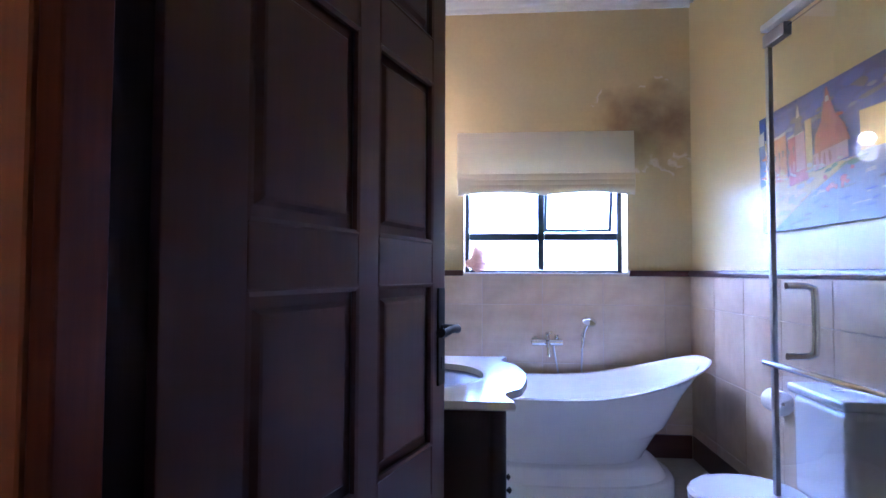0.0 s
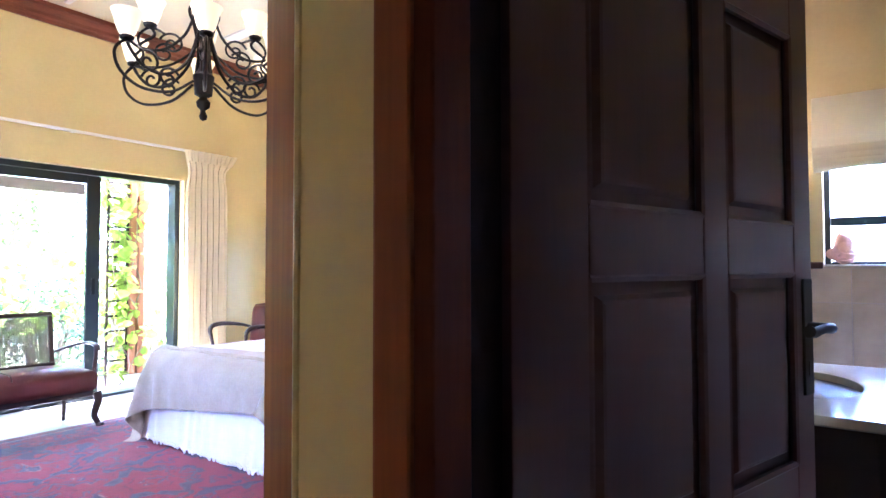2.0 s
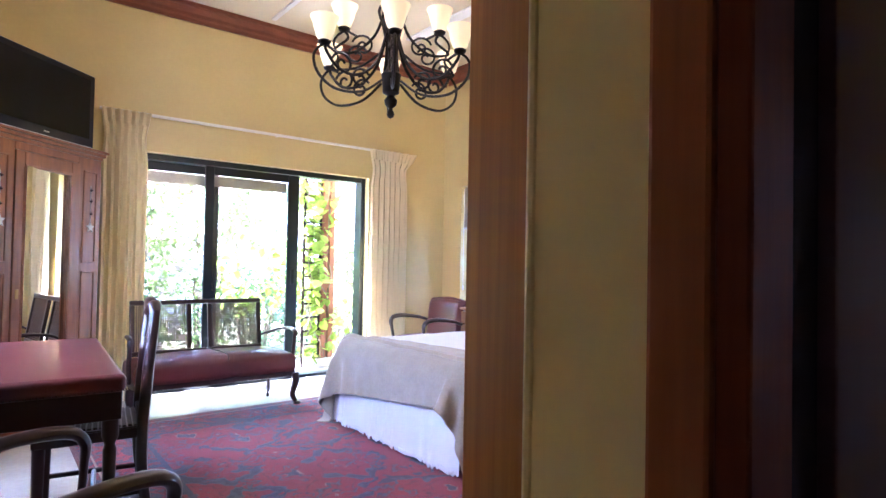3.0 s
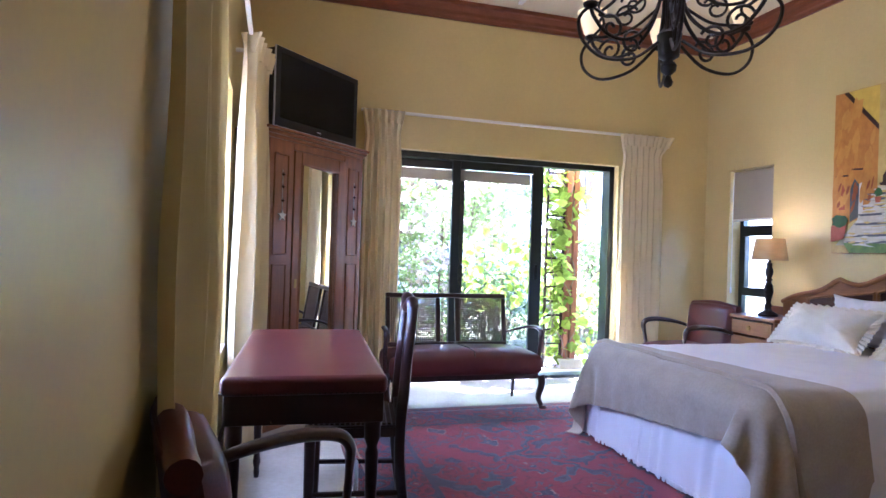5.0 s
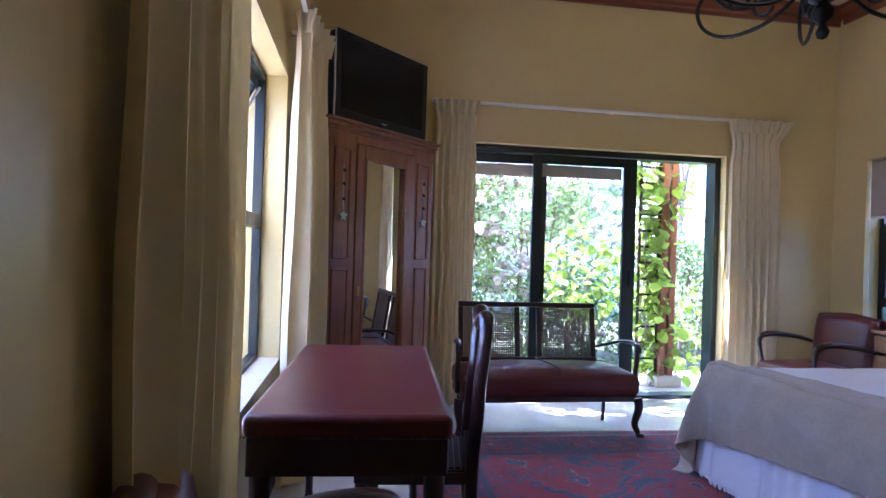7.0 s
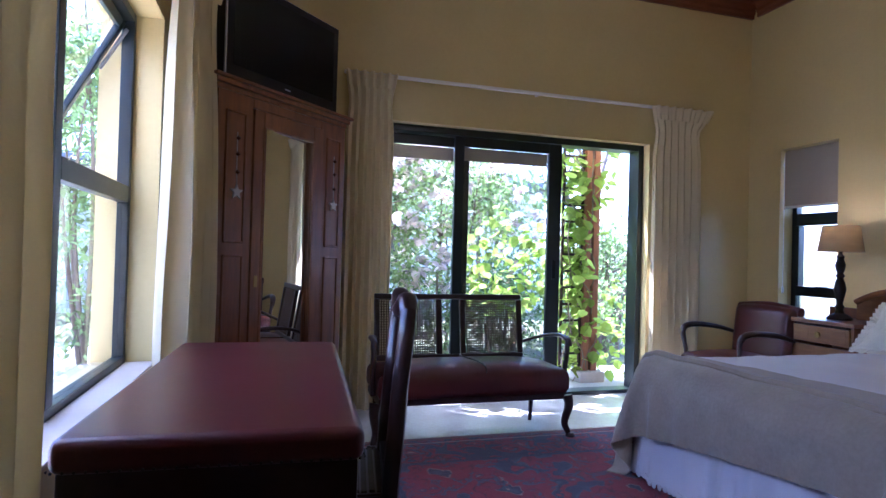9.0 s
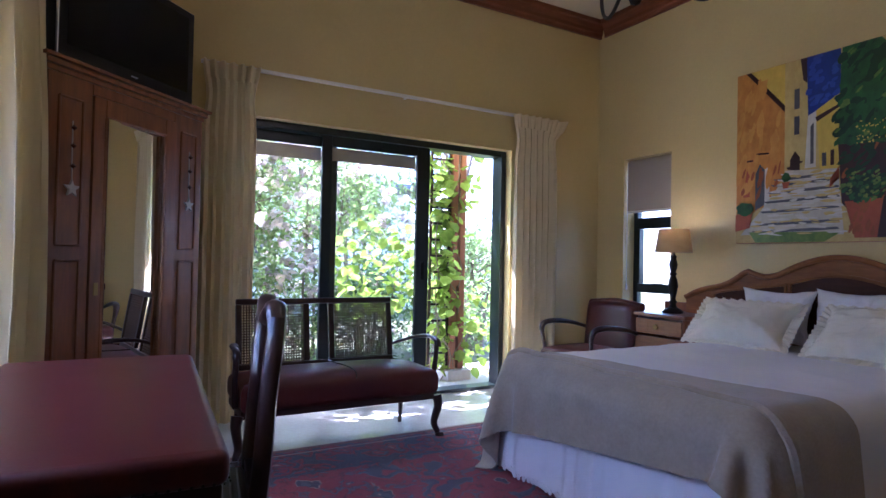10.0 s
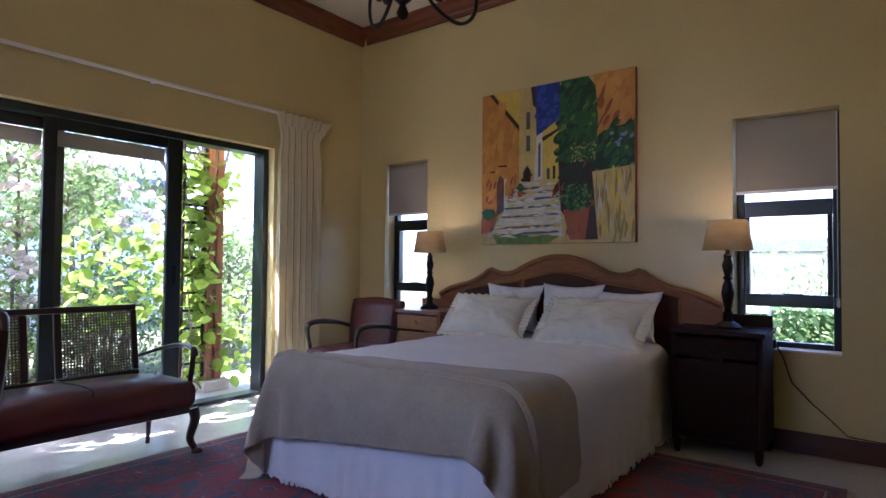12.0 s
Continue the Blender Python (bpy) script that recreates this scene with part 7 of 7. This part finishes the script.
def leaf_shape(rnd, own, at, size, droop=0.5, lobed=False):
    """One bent leaf: a folded blade with pointed tip, four or six faces."""
    d = Vector((rnd.gauss(0, 1), rnd.gauss(0, 1), rnd.gauss(0, 0.6) - droop)).normalized()
    up = Vector((rnd.gauss(0, 0.5), rnd.gauss(0, 0.5), 1.0)).normalized()
    s = d.cross(up).normalized()
    n_ = s.cross(d)
    w = size * (0.42 if lobed else 0.24)
    p = Vector(at)
    base, mid, tip = own.verts.new(p), own.verts.new(p + d * size * 0.5 - n_ * size * 0.07), own.verts.new(p + d * size - n_ * size * 0.10)
    l1, r1 = own.verts.new(p + d * size * (0.30 if lobed else 0.42) + s * w), own.verts.new(p + d * size * (0.30 if lobed else 0.42) - s * w)
    if lobed:
        l2, r2 = own.verts.new(p + d * size * 0.68 + s * w * 0.85), own.verts.new(p + d * size * 0.68 - s * w * 0.85)
        own.faces.new((base, mid, l1)), own.faces.new((base, r1, mid)), own.faces.new((mid, l2, l1)), own.faces.new((mid, tip, l2))
        own.faces.new((r1, r2, mid)), own.faces.new((r2, tip, mid))
    else:
        own.faces.new((base, mid, l1)), own.faces.new((l1, mid, tip)), own.faces.new((base, r1, mid)), own.faces.new((r1, tip, mid))


def shrub(name, x, y, z, rx, ry, h, n, size, leaf, label, seed, category="shrub", stems=7, flowers=0, low=0.05, lobed=False):
    rnd = random.Random(seed)
    t = thing(name, x, y, z, 0, label, category)
    bm = bmesh.new()
    tips = []
    for i in range(stems):
        a = rnd.uniform(0, 6.283)
        top = Vector((rx * 0.75 * math.cos(a) * rnd.random() ** 0.5, ry * 0.75 * math.sin(a) * rnd.random() ** 0.5, h * rnd.uniform(0.7, 1.0)))
        foot = Vector((0.12 * math.cos(a), 0.12 * math.sin(a), 0))
        mid = foot.lerp(top, 0.5) + Vector((rnd.gauss(0, 0.08), rnd.gauss(0, 0.08), 0.1))
        tube(smooth_path([foot, mid, top], 5), [0.028, 0.026, 0.024, 0.022, 0.02, 0.018, 0.016, 0.014, 0.012, 0.010, 0.006], 6, bm)
        for j in range(4):
            k = rnd.uniform(0.35, 0.95)
            b0 = mid.lerp(top, k)
            b1 = b0 + Vector((rnd.gauss(0, rx * 0.35), rnd.gauss(0, ry * 0.35), rnd.uniform(0.0, 0.35)))
            tube([b0, b0.lerp(b1, 0.5) + Vector((0, 0, 0.04)), b1], [0.010, 0.007, 0.004], 5, bm)
            tips.append(b1)
    part("branchwork", bm, BARK, t)
    own = bmesh.new()
    clumps = [(Vector((rx * math.cos(q) * k ** 0.5, ry * math.sin(q) * k ** 0.5, low * h + (h * 0.98 - low * h) * rnd.random() ** 0.8)), rnd.uniform(0.10, 0.26))
              for q, k in ((rnd.uniform(0, 6.283), rnd.random()) for _ in range(int(34 * max(1, h))))] + [(p, 0.2) for p in tips]
    for i in range(n):
        c, r = clumps[rnd.randrange(len(clumps))]
        k = 1 - 0.35 * max(0, c.z / h - 0.55)
        p = Vector((c.x * k + rnd.gauss(0, r * 0.7), c.y * k + rnd.gauss(0, r * 0.7), max(0.02, c.z + rnd.gauss(0, r * 0.7))))
        leaf_shape(rnd, own, p, size * rnd.uniform(0.6, 1.25), 0.5, lobed)
    part("crown", own, leaf, t, smooth=False)
    if flowers:
        own = bmesh.new()
        for i in range(flowers):
            c, r = clumps[rnd.randrange(len(clumps))]
            p = c + Vector((rnd.gauss(0, r), rnd.gauss(0, r), rnd.gauss(0, r) + 0.05))
            for j in range(9):
                leaf_shape(rnd, own, p + Vector((rnd.gauss(0, 0.02), rnd.gauss(0, 0.02), rnd.gauss(0, 0.015))), 0.10 * rnd.uniform(0.7, 1.2), 0.5, True)
        part("blossom", own, PETAL, t, "pale pink and white blossom", False)
    return t


G = -0.129
shrub("flowering_shrub", -7.5, 1.35, G, 1.05, 0.95, 2.75, 8500, 0.092, LEAF_MID, "tall flowering garden shrub with pale blossom", 11, flowers=260, stems=6)
shrub("flowering_shrub", -7.9, 2.75, G, 1.0, 1.0, 2.45, 7500, 0.088, LEAF_MID, "tall flowering garden shrub with pale blossom", 12, flowers=190, stems=6)
shrub("garden_shrub", -6.95, 0.95, G, 0.65, 0.65, 1.0, 3200, 0.11, LEAF_DARK, "dark green low garden shrub beside the terrace", 13)
shrub("garden_shrub", -6.7, 2.95, G, 0.62, 0.55, 1.12, 5200, 0.055, LEAF_DARK, "small-leaved green garden shrub", 14)
shrub("garden_shrub", -7.7, 5.0, G, 0.95, 0.85, 1.75, 4200, 0.085, LEAF_MID, "leafy garden shrub behind the post", 15)
shrub("garden_shrub", -6.9, 4.15, G, 0.45, 0.45, 0.75, 1500, 0.08, LEAF_MID, "leafy low shrub at the foot of the post", 16)
shrub("garden_shrub", -9.4, 0.3, G, 1.3, 1.2, 3.3, 6500, 0.105, LEAF_MID, "tall leafy garden tree shrub", 17)
shrub("garden_shrub", -9.9, 6.3, G, 1.2, 1.2, 1.0, 1300, 0.13, LEAF_DARK, "broad leafy garden shrub", 18)
shrub("garden_tree", -8.9, 3.7, G, 1.0, 1.0, 4.1, 3200, 0.11, LEAF_MID, "slender garden tree with open crown", 19, "tree", 5, low=0.45)


def bare_tree():
    t = thing("bare_tree", -9.2, 5.55, G, 0, "leafless tree with thin forked branches", "tree")
    rnd = random.Random(5)
    bm = bmesh.new()

    def grow(p, d, length, r, depth):
        q = p + d * length
        tube([p, p.lerp(q, 0.5) + Vector((rnd.gauss(0, 0.03), rnd.gauss(0, 0.03), 0)), q], [r, r * 0.85, r * 0.7], 5, bm)
        if depth:
            for _ in range(3 if depth > 2 else 2):
                grow(q, (d + Vector((rnd.gauss(0, 0.35), rnd.gauss(0, 0.35), rnd.gauss(0.1, 0.2)))).normalized(), length * rnd.uniform(0.6, 0.85), r * 0.66, depth - 1)
    grow(Vector((0, 0, 0)), Vector((0, 0.05, 1)).normalized(), 1.3, 0.07, 5)
    part("branchwork", bm, BARK, t)


bare_tree()


def vine_post():
    x, y = -5.62, 3.44
    t = thing("pergola_post", x, y, -0.03, 0, "reddish wooden pergola post on a stone base", "post")
    part("stone_base", box(-0.11, 0.11, -0.13, 0.13, 0.0, 0.10, 0.012), STONE, t)
    for dy in (-0.045, 0.045):
        part("post_board", box(-0.045, 0.045, dy - 0.032, dy + 0.032, 0.10, 2.45, 0.006), BRICKRED_POST, t)
    for z in (0.9, 1.45, 2.0):
        part("spacer", box(-0.04, 0.04, -0.012, 0.012, z, z + 0.1), BRICKRED_POST, t)
    la = thing("trellis", x, y - 0.19, -0.03, 0, "dark wooden trellis beside the pergola post", "trellis")
    for dy in (-0.10, 0.10):
        part("upright", box(-0.012, 0.012, dy - 0.012, dy + 0.012, 0.0, 2.35, 0.002), DARK_WOOD, la)
    for i in range(14):
        part("rung", box(-0.010, 0.010, -0.0875, 0.0875, 0.25 + 0.155 * i, 0.272 + 0.155 * i, 0.002), DARK_WOOD, la)
    b = thing("pergola_beam", x, 0, 0, 0, "reddish wooden pergola beam carried by the post", "beam")
    part("timber", box(-0.05, 0.05, 0.2, 6.2, 2.42, 2.56, 0.006), BRICKRED_POST, b)
    v = thing("vine", x, y - 0.12, -0.03, 0, "bright green vine climbing the post and trellis", "climbing plant")
    rnd = random.Random(21)
    bm, own = bmesh.new(), bmesh.new()
    for k in range(6):
        pts = [(rnd.gauss(0, 0.05), rnd.gauss(0, 0.10), 0.0)]
        for i in range(1, 12):
            pts.append((0.07 * math.sin(i * 1.3 + k) + rnd.gauss(0, 0.03), 0.14 * math.sin(i * 0.8 + 2 * k) + rnd.gauss(0, 0.03), 0.215 * i))
        tube(smooth_path(pts, 3), 0.006, 5, bm)
    part("stem", bm, BARK, v)
    for i in range(430):
        z = 2.45 * rnd.random() ** 0.75
        spread = 0.11 + 0.07 * math.sin(z * 3.2 + 1) + 0.12 * max(0, z - 1.7)
        leaf_shape(rnd, own, (rnd.gauss(0, 0.10), rnd.gauss(-0.02, spread * 0.8), z), rnd.uniform(0.07, 0.155), 0.7, True)
    for i in range(250):
        z = rnd.uniform(0.75, 1.45)
        leaf_shape(rnd, own, (rnd.gauss(-0.15, 0.15), rnd.uniform(-1.05, -0.1), z + rnd.gauss(0, 0.12)), rnd.uniform(0.06, 0.13), 0.6, True)
    for i in range(430):
        leaf_shape(rnd, own, (rnd.gauss(0, 0.16), rnd.uniform(-3.1, 1.0), 2.54 + rnd.uniform(-0.06, 0.14)), rnd.uniform(0.08, 0.17), 0.3, True)
    for i in range(150):
        leaf_shape(rnd, own, (rnd.gauss(-0.1, 0.12), rnd.uniform(0.1, 0.8), rnd.uniform(0.1, 0.9) + rnd.gauss(0, 0.1)), rnd.uniform(0.05, 0.11), 0.6, True)
    part("leaves", own, LEAF_VINE, v, smooth=False)


vine_post()


def neighbour_house():
    t = thing("neighbour_house", -13.0, 3.0, G, 0, "white single-storey neighbouring house with a dark roof edge", "house")
    part("wall", box(-4, 0, -8, 3.6, 0, 2.75, 0.02), HOUSE_WHITE, t)
    r_ = part("roof", box(-4.5, 0.5, -8.5, 4.1, 2.75, 2.95, 0.02), ROOF_DARK, t)
    part("gutter", box(0.5, 0.58, -8.5, 4.1, 2.78, 2.9, 0.02), ROOF_DARK, r_)
    for y in (-4, -1):
        w_ = part("window", box(-0.02, 0.03, y, y + 1.2, 1.0, 2.1, 0.01), ROOF_DARK, t)
        part("pane", box(0.031, 0.036, y + 0.06, y + 1.14, 1.06, 2.04), GLASS, w_)


neighbour_house()
# beyond the bed wall: hedge, lawn edge and a white house with a grey roof band
def north_house():
    t = thing("neighbour_house", -2.5, 13.0, G, 0, "white neighbouring house with a grey roof band beyond the hedge", "house")
    part("wall", box(-7, 2, 0, 4, 0, 1.55, 0.02), HOUSE_WHITE, t)
    part("roof_band", box(-7.2, 2.2, -0.2, 4.2, 1.55, 1.8, 0.02), ROOF_DARK, t)
    part("parapet", box(-7, 2, 0.1, 4, 1.8, 2.35, 0.02), HOUSE_WHITE, t)


north_house()


def hedge(x0, x1, y, h, seed):
    t = thing("hedge", (x0 + x1) / 2, y, G, 0, "clipped bright green hedge outside the window", "hedge")
    rnd = random.Random(seed)
    own = bmesh.new()
    hw = (x1 - x0) / 2
    for i in range(7000):
        face = rnd.random()
        p = (rnd.uniform(-hw, hw), rnd.uniform(-0.3, -0.2) if face < 0.7 else rnd.uniform(-0.3, 0.3), rnd.uniform(0, h) if face < 0.7 else h + rnd.gauss(0, 0.03))
        leaf_shape(rnd, own, p, rnd.uniform(0.035, 0.075), 0.2)
    part("leaves", own, LEAF_MID, t, smooth=False)
    # Dark leaf-coloured box added inside; its colour stands for shade between the leaves.
    part("shade_dark_core", box(-hw, hw, -0.2, 0.28, 0.0, h - 0.05, 0.05), LEAF_DARK, t)


hedge(-4.6, 1.2, 6.7, 0.93, 31)
shrub("garden_shrub", -1.2, 9.2, G, 1.6, 0.6, 1.35, 3000, 0.08, LEAF_MID, "leafy garden shrub before the white wall", 33)
ladder = thing("garden_chair", -1.75, 6.1, G, 20, "pale folding garden chair outside the window", "garden chair")
for sx in (-0.22, 0.22):
    part("leg", tube([(sx, 0.25, 0), (sx, -0.1, 0.95)], 0.014, 6), HOUSE_WHITE, ladder)
    part("leg", tube([(sx, -0.25, 0), (sx, 0.1, 0.46)], 0.014, 6), HOUSE_WHITE, ladder)
for i in range(5):
    part("seat_slat", box(-0.22, 0.22, -0.2 + 0.085 * i, -0.13 + 0.085 * i, 0.45, 0.465, 0.003), HOUSE_WHITE, ladder)
for i in range(4):
    z = 0.6 + 0.085 * i
    part("back_slat", box(-0.22, 0.22, 0.075 - 0.37 * (z - 0.45), 0.09 - 0.37 * (z - 0.45), z, z + 0.06, 0.003), HOUSE_WHITE, ladder)
# outside the side window: a return of the house, a tree and shrubs
structure("wall_return", box(-4.45, -4.05, -0.335, -0.2, G, 3.4), OWN_WALL, "cream rendered outer wall pier of the house")
# Unseen overhang, added and sized to keep the sun out of the side window.
structure("sun_block_eave", box(-4.46, 0.4, -1.6, -0.2, 3.05, 3.2, 0.01), WHITE_PAINT, "unseen white overhang added to keep sun off the side window")
shrub("garden_tree", -7.6, -1.3, G, 1.0, 1.0, 3.9, 8500, 0.10, LEAF_MID, "leafy garden tree beyond the court", 41, "tree", 8, low=0.06)
shrub("garden_shrub", -6.0, -3.6, G, 0.7, 0.6, 1.4, 2600, 0.09, LEAF_DARK, "dark green garden shrub beside the court", 42)
shrub("garden_shrub", -9.5, -3.2, G, 1.0, 1.0, 2.2, 3000, 0.12, LEAF_MID, "leafy garden shrub beyond the pale court", 43)
t = thing("neighbour_house", -12.0, -6.0, G, 0, "white neighbouring house with a dark roof edge", "house")
part("wall", box(-3, 0, -6, 2, 0, 2.3, 0.02), HOUSE_WHITE, t)
part("roof", box(-3.4, 0.4, -6.4, 2.4, 2.3, 2.5, 0.02), ROOF_DARK, t)
# outside the bathroom window
shrub("garden_shrub", 1.4, 7.5, G, 0.9, 0.5, 1.1, 1500, 0.09, LEAF_MID, "leafy garden shrub outside the bathroom", 44)
